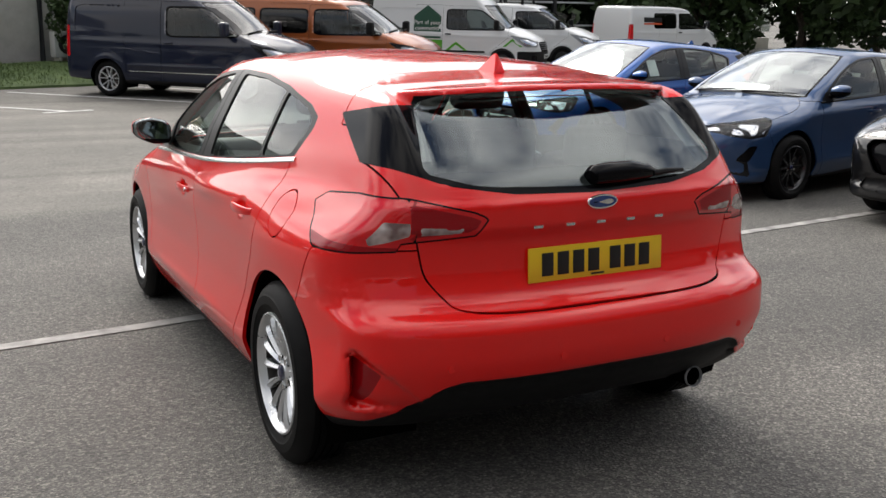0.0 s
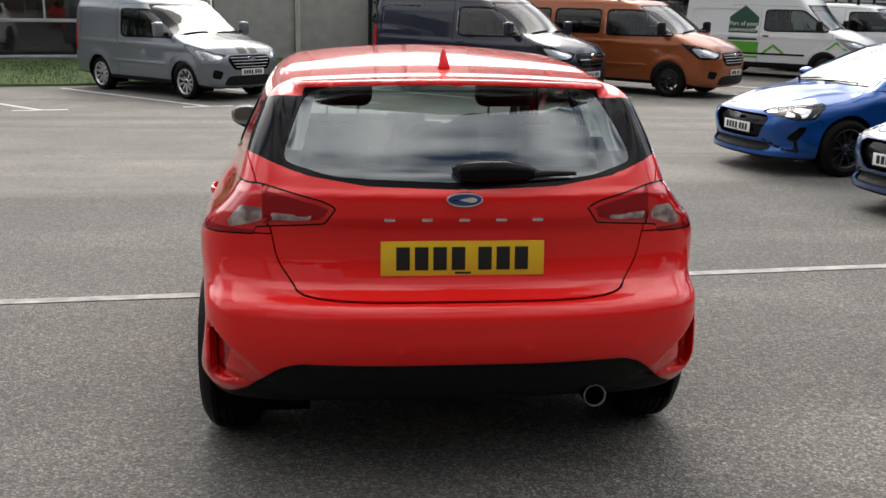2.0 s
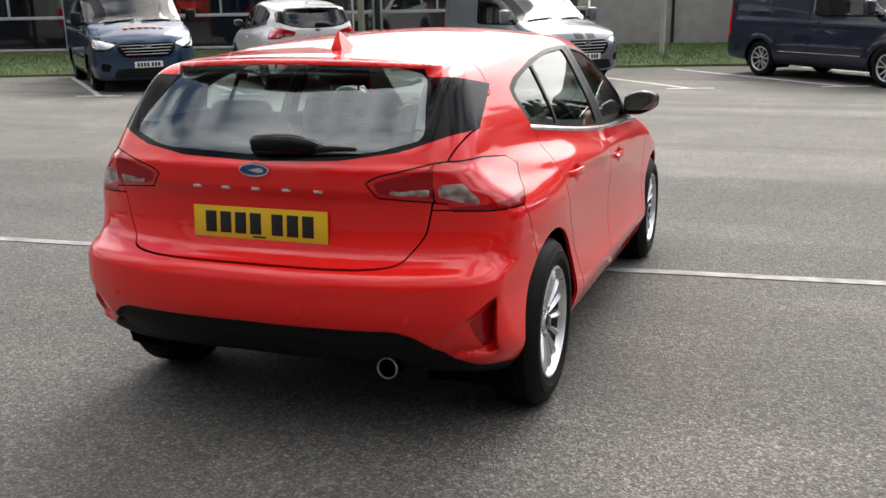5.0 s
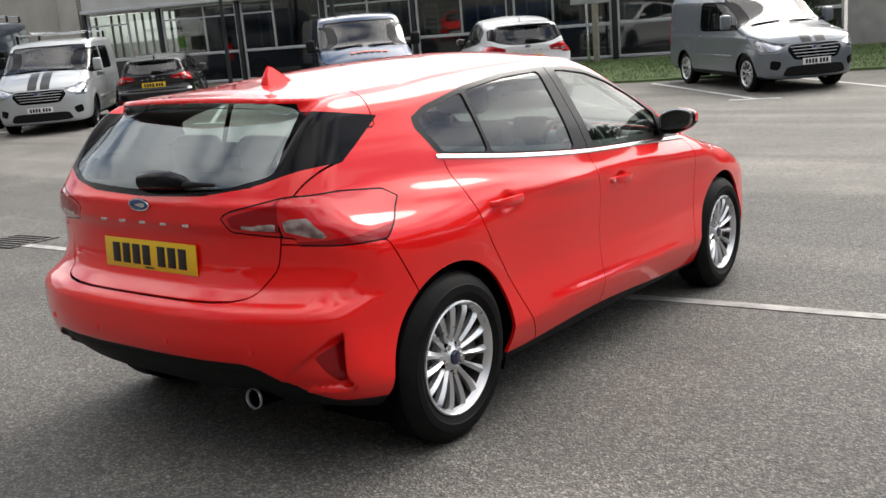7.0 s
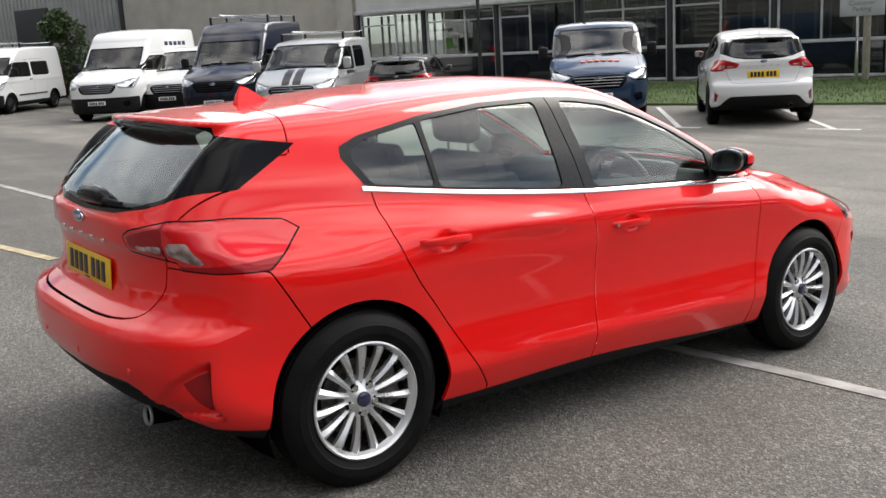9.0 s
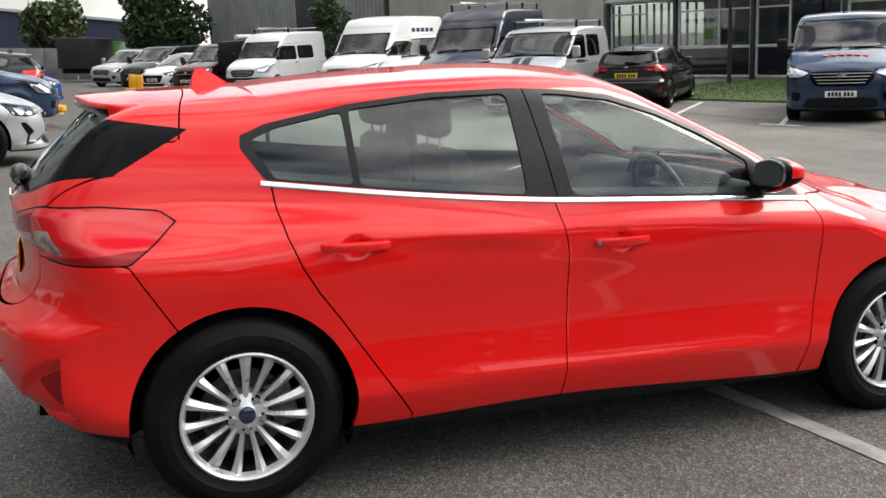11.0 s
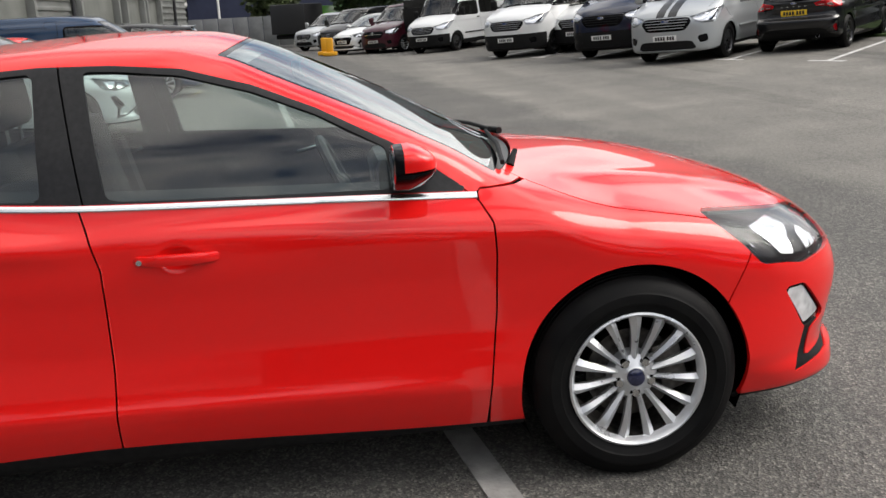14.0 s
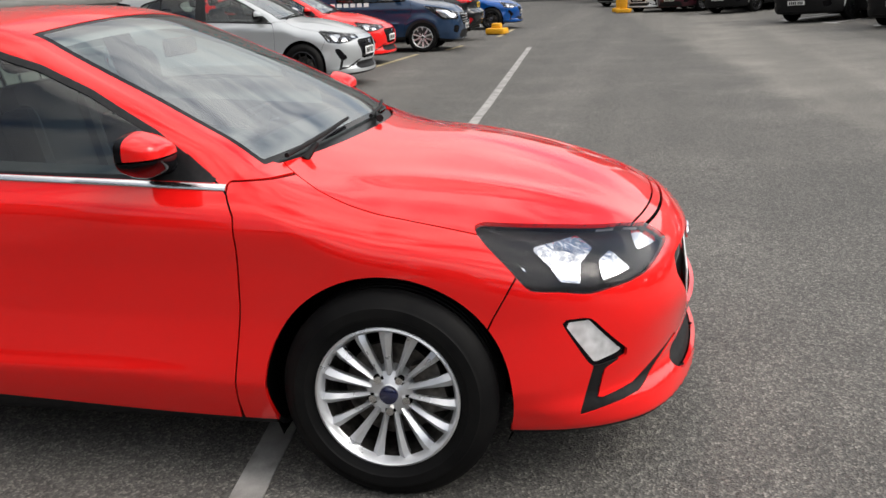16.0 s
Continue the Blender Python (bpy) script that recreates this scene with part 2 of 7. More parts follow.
def shell(F, lo, hi, h):
    """Surface net of F = 0 (inside negative): vertices and triangles, drawn onto the surface."""
    ax = [np.arange(lo[i], hi[i] + h, h) for i in range(3)]
    X, Y, Z = np.meshgrid(*ax, indexing="ij")
    v = F(X, Y, Z)
    ins = v < 0
    nx, ny, nz = v.shape
    cnt = np.zeros((nx - 1, ny - 1, nz - 1), np.int32)
    pos = np.zeros((nx - 1, ny - 1, nz - 1, 3))
    base = np.stack([X, Y, Z], -1)
    for axis in range(3):
        sl0, sl1 = [slice(None)] * 3, [slice(None)] * 3
        sl0[axis], sl1[axis] = slice(0, -1), slice(1, None)
        a, b = v[tuple(sl0)], v[tuple(sl1)]
        cross = (a < 0) != (b < 0)
        t = np.where(cross, a / np.where(cross, a - b, 1), 0)
        p = base[tuple(sl0)].copy()
        p[..., axis] += t * h
        o = [i for i in range(3) if i != axis]
        for di in (0, 1):
            for dj in (0, 1):
                s = [slice(None)] * 3
                s[o[0]] = slice(di, v.shape[o[0]] - 1 + di)
                s[o[1]] = slice(dj, v.shape[o[1]] - 1 + dj)
                c = cross[tuple(s)]
                cnt += c
                pos += p[tuple(s)] * c[..., None]
    mask = cnt > 0
    idx = -np.ones(cnt.shape, np.int64)
    idx[mask] = np.arange(mask.sum())
    V = pos[mask] / cnt[mask][:, None]
    quads = []
    for axis in range(3):
        o = [i for i in range(3) if i != axis]
        sl0, sl1 = [slice(None)] * 3, [slice(None)] * 3
        sl0[axis], sl1[axis] = slice(0, -1), slice(1, None)
        a, b = ins[tuple(sl0)], ins[tuple(sl1)]
        for flip in (False, True):
            c = (a & ~b) if not flip else (~a & b)
            I = np.argwhere(c)
            ok = (I[:, o[0]] > 0) & (I[:, o[1]] > 0) & (I[:, o[0]] < v.shape[o[0]] - 1) & (I[:, o[1]] < v.shape[o[1]] - 1)
            I = I[ok]
            q = []
            for di, dj in ((-1, -1), (0, -1), (0, 0), (-1, 0)):
                J = I.copy()
                J[:, o[0]] += di
                J[:, o[1]] += dj
                q.append(idx[J[:, 0], J[:, 1], J[:, 2]])
            q = np.stack(q, 1)
            if flip != (axis == 1):
                q = q[:, ::-1]
            quads.append(q)
    Q = np.concatenate(quads)
    e = h * 0.2
    for _ in range(4):
        f = F(V[:, 0], V[:, 1], V[:, 2])
        g = np.stack([(F(V[:, 0] + e * (i == 0), V[:, 1] + e * (i == 1), V[:, 2] + e * (i == 2)) - f) / e for i in range(3)], 1)
        s = f / np.maximum((g * g).sum(1), 0.3)
        d = -g * s[:, None]
        ln = np.linalg.norm(d, axis=1)
        V = V + d * np.minimum(1, 0.5 * h / np.maximum(ln, 1e-9))[:, None]
    T = np.concatenate([Q[:, [0, 1, 2]], Q[:, [0, 2, 3]]])
    return V, T


def split(V, T, m):
    """Cuts triangles along m = 0. Gives the inner (m < 0) and the outer mesh."""
    ins = m < 0
    k = ins[T].sum(1)
    inner, outer = [T[k == 3]], [T[k == 0]]
    newv, keys = [], {}
    X = T[(k == 1) | (k == 2)]
    if len(X):
        kk = ins[X].sum(1)
        odd = np.where((kk == 1)[:, None], ins[X], ~ins[X]).argmax(1)
        R = np.stack([X[np.arange(len(X)), (odd + j) % 3] for j in range(3)], 1)
        E = np.concatenate([R[:, [0, 1]], R[:, [0, 2]]])
        E.sort(axis=1)
        U, inv = np.unique(E, axis=0, return_inverse=True)
        inv = inv.reshape(-1)
        t = m[U[:, 0]] / (m[U[:, 0]] - m[U[:, 1]])
        P = V[U[:, 0]] * (1 - t)[:, None] + V[U[:, 1]] * t[:, None]
        n = len(V)
        a, b = n + inv[:len(R)], n + inv[len(R):]
        V = np.concatenate([V, P])
        tip = np.stack([R[:, 0], a, b], 1)
        r1 = np.stack([a, R[:, 1], R[:, 2]], 1)
        r2 = np.stack([a, R[:, 2], b], 1)
        one = kk == 1
        inner += [tip[one], r1[~one], r2[~one]]
        outer += [tip[~one], r1[one], r2[one]]
    return tidy(V, np.concatenate(inner)), tidy(V, np.concatenate(outer))


def tidy(V, T):
    u, inv = np.unique(T, return_inverse=True)
    return V[u], inv.reshape(T.shape)


def poly(px, py, pts):
    """Signed distance to a closed outline in two coordinates (inside negative)."""
    P = np.asarray(pts, float)
    d = np.full(np.shape(px), 1e9)
    inside = np.zeros(np.shape(px), bool)
    for i in range(len(P)):
        a, b = P[i], P[(i + 1) % len(P)]
        e = b - a
        wx, wy = px - a[0], py - a[1]
        t = np.clip((wx * e[0] + wy * e[1]) / max(e @ e, 1e-12), 0, 1)
        d = np.minimum(d, (wx - e[0] * t) ** 2 + (wy - e[1] * t) ** 2)
        c1 = (a[1] > py) != (b[1] > py)
        with np.errstate(divide="ignore", invalid="ignore"):
            xc = a[0] + (py - a[1]) * e[0] / (e[1] if e[1] else 1e-12)
        inside ^= c1 & (px < xc)
    d = np.sqrt(d)
    return np.where(inside, -d, d)


def rounded(pts, n=4, r=0.35):
    """The outline with its corners cut round."""
    P = [Vector(p) for p in pts]
    out = []
    for i, p in enumerate(P):
        a, b = P[i - 1], P[(i + 1) % len(P)]
        s, e = p.lerp(a, r), p.lerp(b, r)
        for j in range(n + 1):
            t = j / n
            q = s * (1 - t) ** 2 + p * 2 * t * (1 - t) + e * t * t
            out.append(tuple(q))
    return out


def normals(V, T):
    n = np.cross(V[T[:, 1]] - V[T[:, 0]], V[T[:, 2]] - V[T[:, 0]])
    out = np.zeros_like(V)
    for i in range(3):
        np.add.at(out, T[:, i], n)
    return out / np.maximum(np.linalg.norm(out, axis=1), 1e-12)[:, None]


def thick(V, T, d):
    """A skin of thickness d inwards, closed at its rim."""
    N = normals(V, T)
    n = len(V)
    E = np.concatenate([T[:, [0, 1]], T[:, [1, 2]], T[:, [2, 0]]])
    S = np.sort(E, 1)
    _, inv, c = np.unique(S, axis=0, return_inverse=True, return_counts=True)
    rim = E[c[inv.reshape(-1)] == 1]
    a, b = rim[:, 0], rim[:, 1]
    side = np.concatenate([np.stack([b, a, a + n], 1), np.stack([b, a + n, b + n], 1)])
    return np.concatenate([V, V - N * d]), np.concatenate([T, T[:, ::-1] + n, side])


def mesh_of(name, V, T, mat, smooth=True):
    me = bpy.data.meshes.new(name)
    V = np.asarray(V, float)
    if isinstance(T, np.ndarray):
        me.vertices.add(len(V))
        me.vertices.foreach_set("co", V.ravel())
        me.loops.add(T.size)
        me.polygons.add(len(T))
        me.loops.foreach_set("vertex_index", T.astype(np.int32).ravel())
        me.polygons.foreach_set("loop_start", np.arange(0, T.size, 3, dtype=np.int32))
        me.polygons.foreach_set("loop_total", np.full(len(T), 3, np.int32))
        me.update(calc_edges=True)
    else:
        me.from_pydata([tuple(v) for v in V], [], T)
    me.polygons.foreach_set("use_smooth", [smooth] * len(me.polygons))
    me.materials.append(mat)
    return me


def hang(ob, parent):
    ob.parent = parent
    return ob


def true_normals(me, V, T, body):
    """Shades a skin by the form it was cut from, so that reflections run clean; sharp edges keep their own normals."""
    e = 0.005
    x, y, z = V[:, 0], V[:, 1], V[:, 2]
    g = np.stack([body.F(x + e, y, z) - body.F(x - e, y, z), body.F(x, y + e, z) - body.F(x, y - e, z), body.F(x, y, z + e) - body.F(x, y, z - e)], 1)
    g /= np.maximum(np.linalg.norm(g, axis=1), 1e-12)[:, None]
    g[(g * normals(V, T)).sum(1) < 0.93] = 0.0
    me.normals_split_custom_set_from_vertices(g.tolist())


def tri_part(name, VT, mat, parent, label="", smooth=True, body=None):
    V, T = VT
    if not len(T):
        return None
    ob = new(name, mesh_of(name, V, T, mat, smooth))
    if body and "fang" in body.s:
        true_normals(ob.data, V, T, body)
    if parent:
        ob.parent = parent
    return tagged(ob, label)


def part(name, bm, mat, parent=None, label="", smooth=True, at=None):
    """Links a bmesh as one object under a thing or a part."""
    me = bpy.data.meshes.new(name)
    bm.normal_update()
    bm.to_mesh(me)
    bm.free()
    me.polygons.foreach_set("use_smooth", [smooth] * len(me.polygons))
    if smooth:
        me.set_sharp_from_angle(angle=radians(38))
    me.materials.append(mat)
    ob = new(name, me)
    if parent:
        ob.parent = parent
    if at is not None:
        ob.matrix_basis = at
    return tagged(ob, label)


def box(sx, sy, sz, bevel=0.0, m=None, seg=2, bm=None):
    bm2 = bmesh.new()
    bmesh.ops.create_cube(bm2, size=1)
    bmesh.ops.scale(bm2, vec=(sx, sy, sz), verts=bm2.verts)
    if bevel:
        bmesh.ops.bevel(bm2, geom=list(bm2.edges), offset=bevel, segments=seg, affect="EDGES", profile=0.5)
    if m is not None:
        bmesh.ops.transform(bm2, matrix=m, verts=bm2.verts)
    return merge(bm, bm2)


def merge(bm, bm2):
    if bm is None:
        return bm2
    me = bpy.data.meshes.new("tmp")
    bm2.to_mesh(me)
    bm2.free()
    bm.from_mesh(me)
    bpy.data.meshes.remove(me)
    return bm


def rod(a, b, r, seg=10, r2=None, bm=None):
    a, b = Vector(a), Vector(b)
    bm2 = bmesh.new()
    bmesh.ops.create_cone(bm2, segments=seg, radius1=r, radius2=r if r2 is None else r2, depth=(b - a).length, cap_ends=True)
    m = Matrix.Translation((a + b) / 2) @ (b - a).to_track_quat("Z", "Y").to_matrix().to_4x4()
    bmesh.ops.transform(bm2, matrix=m, verts=bm2.verts)
    return merge(bm, bm2)


def lathe(profile, seg=48, closed=False, bm=None):
    """Turns (radius, x) pairs about the x axis."""
    bm2 = bmesh.new()
    rings = []
    for r, x in profile:
        rings.append([bm2.verts.new((x, r * math.cos(2 * math.pi * i / seg), r * math.sin(2 * math.pi * i / seg))) for i in range(seg)])
    pairs = list(zip(rings, rings[1:])) + ([(rings[-1], rings[0])] if closed else [])
    for p, q in pairs:
        for i in range(seg):
            j = (i + 1) % seg
            bm2.faces.new((p[i], q[i], q[j], p[j]))
    return merge(bm, bm2)


def prism(outline, depth, m=None, bevel=0.0, bm=None):
    """An outline in x, y pulled up by depth along z."""
    bm2 = bmesh.new()
    a = [bm2.verts.new((x, y, 0)) for x, y in outline]
    b = [bm2.verts.new((x, y, depth)) for x, y in outline]
    bm2.faces.new(a[::-1])
    bm2.faces.new(b)
    for i in range(len(a)):
        j = (i + 1) % len(a)
        bm2.faces.new((a[i], a[j], b[j], b[i]))
    if bevel:
        top = [e for e in bm2.edges if all(v.co.z > depth * 0.99 for v in e.verts)]
        bmesh.ops.bevel(bm2, geom=top, offset=bevel, segments=2, affect="EDGES", profile=0.5)
    if m is not None:
        bmesh.ops.transform(bm2, matrix=m, verts=bm2.verts)
    return merge(bm, bm2)


def tube(points, r, seg=8, bm=None):
    pts = [Vector(p) for p in points]
    bm2 = bmesh.new()
    rings = []
    up = Vector((0, 0, 1))
    for i, p in enumerate(pts):
        d = (pts[min(i + 1, len(pts) - 1)] - pts[max(i - 1, 0)]).normalized()
        s = d.cross(up)
        s = s.normalized() if s.length > 1e-4 else Vector((1, 0, 0))
        u = s.cross(d)
        rr = r[i] if isinstance(r, (list, tuple)) else r
        rings.append([bm2.verts.new(p + (s * math.cos(2 * math.pi * j / seg) + u * math.sin(2 * math.pi * j / seg)) * rr) for j in range(seg)])
    for p, q in zip(rings, rings[1:]):
        for i in range(seg):
            j = (i + 1) % seg
            bm2.faces.new((p[i], p[j], q[j], q[i]))
    bm2.faces.new(rings[0][::-1])
    bm2.faces.new(rings[-1])
    return merge(bm, bm2)


# ---- the yard's levels ----
# The red car stands on a gentle fall; past the aisle the tarmac runs level to the offices.
FALL = 0.05
SLOPE = pose(0, 0, 0, -math.degrees(math.atan(FALL)))


def level(y):
    """Height over the red car's stand: level with it near by, rising past the aisle, easing off far behind."""
    return FALL * 0.5 * ((y - 5.0) + np.sqrt((y - 5.0) ** 2 + 1.0)) + FALL * 0.5 * ((y + 30.0) - np.sqrt((y + 30.0) ** 2 + 1.0))


def place(x, y, turn=0.0, up=0.0):
    """The pose of a thing that stands on the yard at x, y; its own +y axis points along turn (degrees from +y, counter-clockwise)."""
    s = (float(level(y + 0.5)) - float(level(y - 0.5)))
    return SLOPE @ pose(x, y, float(level(y)) + up, math.degrees(math.atan(s))) @ pose(0, 0, 0, 0, 0, turn)


# ---- vehicles ----
def lip(V, T, d):
    """Folds the free edges of a skin inwards by d."""
    N = normals(V, T)
    n = len(V)
    E = np.concatenate([T[:, [0, 1]], T[:, [1, 2]], T[:, [2, 0]]])
    S = np.sort(E, 1)
    _, inv, c = np.unique(S, axis=0, return_inverse=True, return_counts=True)
    rim = E[c[inv.reshape(-1)] == 1]
    if not len(rim):
        return V, T
    u, ri = np.unique(rim, return_inverse=True)
    ri = ri.reshape(rim.shape)
    # the fold has vertices of its own, so that the skin's shading stays clean
    V2 = np.concatenate([V, V[u], V[u] - N[u] * d])
    a, b = n + ri[:, 0], n + ri[:, 1]
    k = len(u)
    side = np.concatenate([np.stack([b, a, a + k], 1), np.stack([b, a + k, b + k], 1)])
    return V2, np.concatenate([T, side])


class Body:
    """A vehicle's skin from its profiles: y runs forward from the rear axle, z up from the ground."""

    def __init__(self, s):
        self.s = s
        self.hc, self.crown = curve(*s["top"]), curve(*s["crown"])
        self.base, self.plan, self.plan_up = curve(*s["section"]), curve(*s["plan"]), curve(*s["plan_up"])
        self.yr, self.yf = curve(*s["rear"]), curve(*s["front"])
        self.zb = curve(*s["under"])
        if "rear_sink" in s:
            self.sink = curve(*s["rear_sink"])
        self.k_top = curve(*s.get("edge", ((-2, 0.1), (8, 0.1))))

    def half(self, y, z):
        s = self.s
        w = step(*s["waist"], z)
        f = self.base(z) * (self.plan(y) * (1 - w) + self.plan_up(y) * w)
        for yw in (0.0, s["wheelbase"]):
            r = np.hypot(y - yw, z - s["hub"])
            q = r - s["arch"]
            f = f + (s.get("flare", 0.018) * np.exp(-((q - 0.03) / s.get("flare_w", 0.06)) ** 2)) * np.clip((z - s["hub"]) / np.maximum(r, 0.05), 0, 1) ** 1.3
        for y0, z0 in s.get("dents", ()):
            d = np.sqrt(((y - y0) / 0.058) ** 2 + ((z - z0) / 0.046) ** 2)
            f = f - 0.012 * step(1.0, 0.35, d)
        if "crease" in s:
            for y0, z0, y1, z1, amp, wid in s["crease"]:
                zl = z0 + (z1 - z0) * (y - y0) / (y1 - y0)
                f = f + amp * np.exp(-((z - zl) / wid) ** 2) * step(y0 - 0.2, y0 + 0.2, y) * step(y1 + 0.2, y1 - 0.2, y)
        return f

    def rear_y(self, ax, z):
        y = self.yr(z) + self.s["rear_bow"] * ax ** 3
        if "rear_sink" in self.s:      # the window lies deeper than the fins beside it
            y = y + self.sink(z) * step(0.60, 0.51, ax)
        return y

    def front_y(self, ax, z):
        a, b = self.s["front_bow"]
        return self.yf(z) - a * ax ** 2 - b * ax ** 6

    def top_z(self, ax, y):
        z = self.hc(y + self.s["screen_bow"] * ax ** 2) - self.crown(y) * ax ** 2
        if "ridge" in self.s:      # two raised lines along the bonnet
            y0, x0, y1, x1, amp, wid = self.s["ridge"]
            q = ax - (x0 + (x1 - x0) * (y - y0) / (y1 - y0))
            z = z + amp * np.where(q < 0, np.exp(-(q / (2.2 * wid)) ** 2), np.exp(-(q / wid) ** 2)) * step(y0, y0 + 0.25, y) * step(y1 + 0.05, y1 - 0.25, y)
        return z

    def F(self, x, y, z):
        s = self.s
        ax = np.abs(x)
        side = ax - self.half(y, z)
        sl = (self.hc(y + 0.02) - self.hc(y - 0.02)) / 0.04
        top = (z - self.top_z(ax, y)) / np.sqrt(1 + sl * sl)
        sr = (self.yr(z + 0.02) - self.yr(z - 0.02)) / 0.04
        rear = (self.rear_y(ax, z) - y) / np.sqrt(1 + sr * sr)
        sf = (self.yf(z + 0.02) - self.yf(z - 0.02)) / 0.04
        front = (y - self.front_y(ax, z)) / np.sqrt(1 + sf * sf)
        f = smax(side, top, self.k_top(y))
        f = smax(f, rear, s["rear_edge"])
        f = smax(f, front, s["front_edge"])
        f = smax(f, self.zb(y) - z, 0.04)
        if "spoiler" in s:
            y0, y1, w, t = s["spoiler"]
            tz = self.top_z(ax, y)
            sp = smax(smax(z - tz, tz - t - z, 0.012), smax(ax - w - 0.10 * (y - y0), np.maximum(y0 + 0.30 * ax ** 2 + 1.6 * np.clip(ax - 0.36, 0, 1) ** 2 - y, y - y1), 0.03), 0.014)
            f = smin(f, sp, 0.02)
        if "fang" in s:      # scoops at the rear bumper's corners and the recessed apron between them
            x0, x1, z0, z1, deep = s["fang"]
            top = z0 + (z1 - z0) * np.clip((ax - x0) / (x1 - x0), 0, 1)
            inside = step(0.012, -0.004, np.maximum(ax - x1, np.maximum(z0 - z, z - top)))
            f = f + deep * np.clip((ax - x0) / (x1 - x0), 0, 1) * inside * step(-0.38, -0.44, y)
            f = f + 0.022 * step(0.002, -0.022, z - APRON(ax)) * step(-0.50, -0.60, y)
        if "hump" in s:
            f = smin(f, s["hump"](x, y, z), 0.03)
        return f


GAPW = 0.0028


class Cutter:
    """Takes a skin apart into panels."""

    def __init__(self, V, T, body, root, lip_depth=0.014):
        self.V, self.T, self.b, self.root, self.lip = V, T, body, root, lip_depth
        self.gaps = []

    def cols(self):
        return self.V[:, 0], self.V[:, 1], self.V[:, 2]

    def take(self, m):
        inner, outer = split(self.V, self.T, m)
        self.V, self.T = outer
        return inner

    def panel(self, name, mfun, mat, parent=None, gap=True, label="", push=0.0, fold=True):
        m = mfun(*self.cols())
        if gap:
            V, T = self.take(m - GAPW)
            if not len(T):
                return None, None
            x, y, z = V[:, 0], V[:, 1], V[:, 2]
            inner, strip = split(V, T, mfun(x, y, z) + GAPW)
            if len(strip[1]):
                sv, st = strip
                self.gaps.append((sv - normals(sv, st) * 0.007, st))
        else:
            inner = self.take(m)
        if not len(inner[1]):
            return None, None
        V, T = inner
        if push:
            V = V + normals(V, T) * push
        ob = tri_part(name, lip(V, T, self.lip) if fold else (V, T), mat, parent or self.root, label, body=self.b)
        return ob, (V, T)

    def pieces(self, name, mfun, mat, parent=None, push=0.0):
        """Like panel, but each separate patch becomes a part of its own."""
        V, T = self.take(mfun(*self.cols()))
        tag = np.arange(len(V))
        while len(T):
            low = tag[T].min(1)
            fresh = tag.copy()
            for i in range(3):
                np.minimum.at(fresh, T[:, i], low)
            if (fresh == tag).all():
                break
            tag = fresh
        for k in np.unique(tag[T[:, 0]]) if len(T) else ():
            v, t = tidy(V, T[tag[T[:, 0]] == k])
            if len(t) > 6:
                v = v + normals(v, t) * push
                tri_part(name, lip(v, t, self.lip), mat, parent or self.root, body=self.b)

    def finish(self, name, mat, label=""):
        ob = tri_part(name, lip(self.V, self.T, self.lip), mat, self.root, label, body=self.b)
        if self.gaps:
            n, VV, TT = 0, [], []
            for V, T in self.gaps:
                VV.append(V)
                TT.append(T + n)
                n += len(V)
            tagged(tri_part("panel_seams", (np.concatenate(VV), np.concatenate(TT)), GAP, self.root), kind="stuff")
        return ob


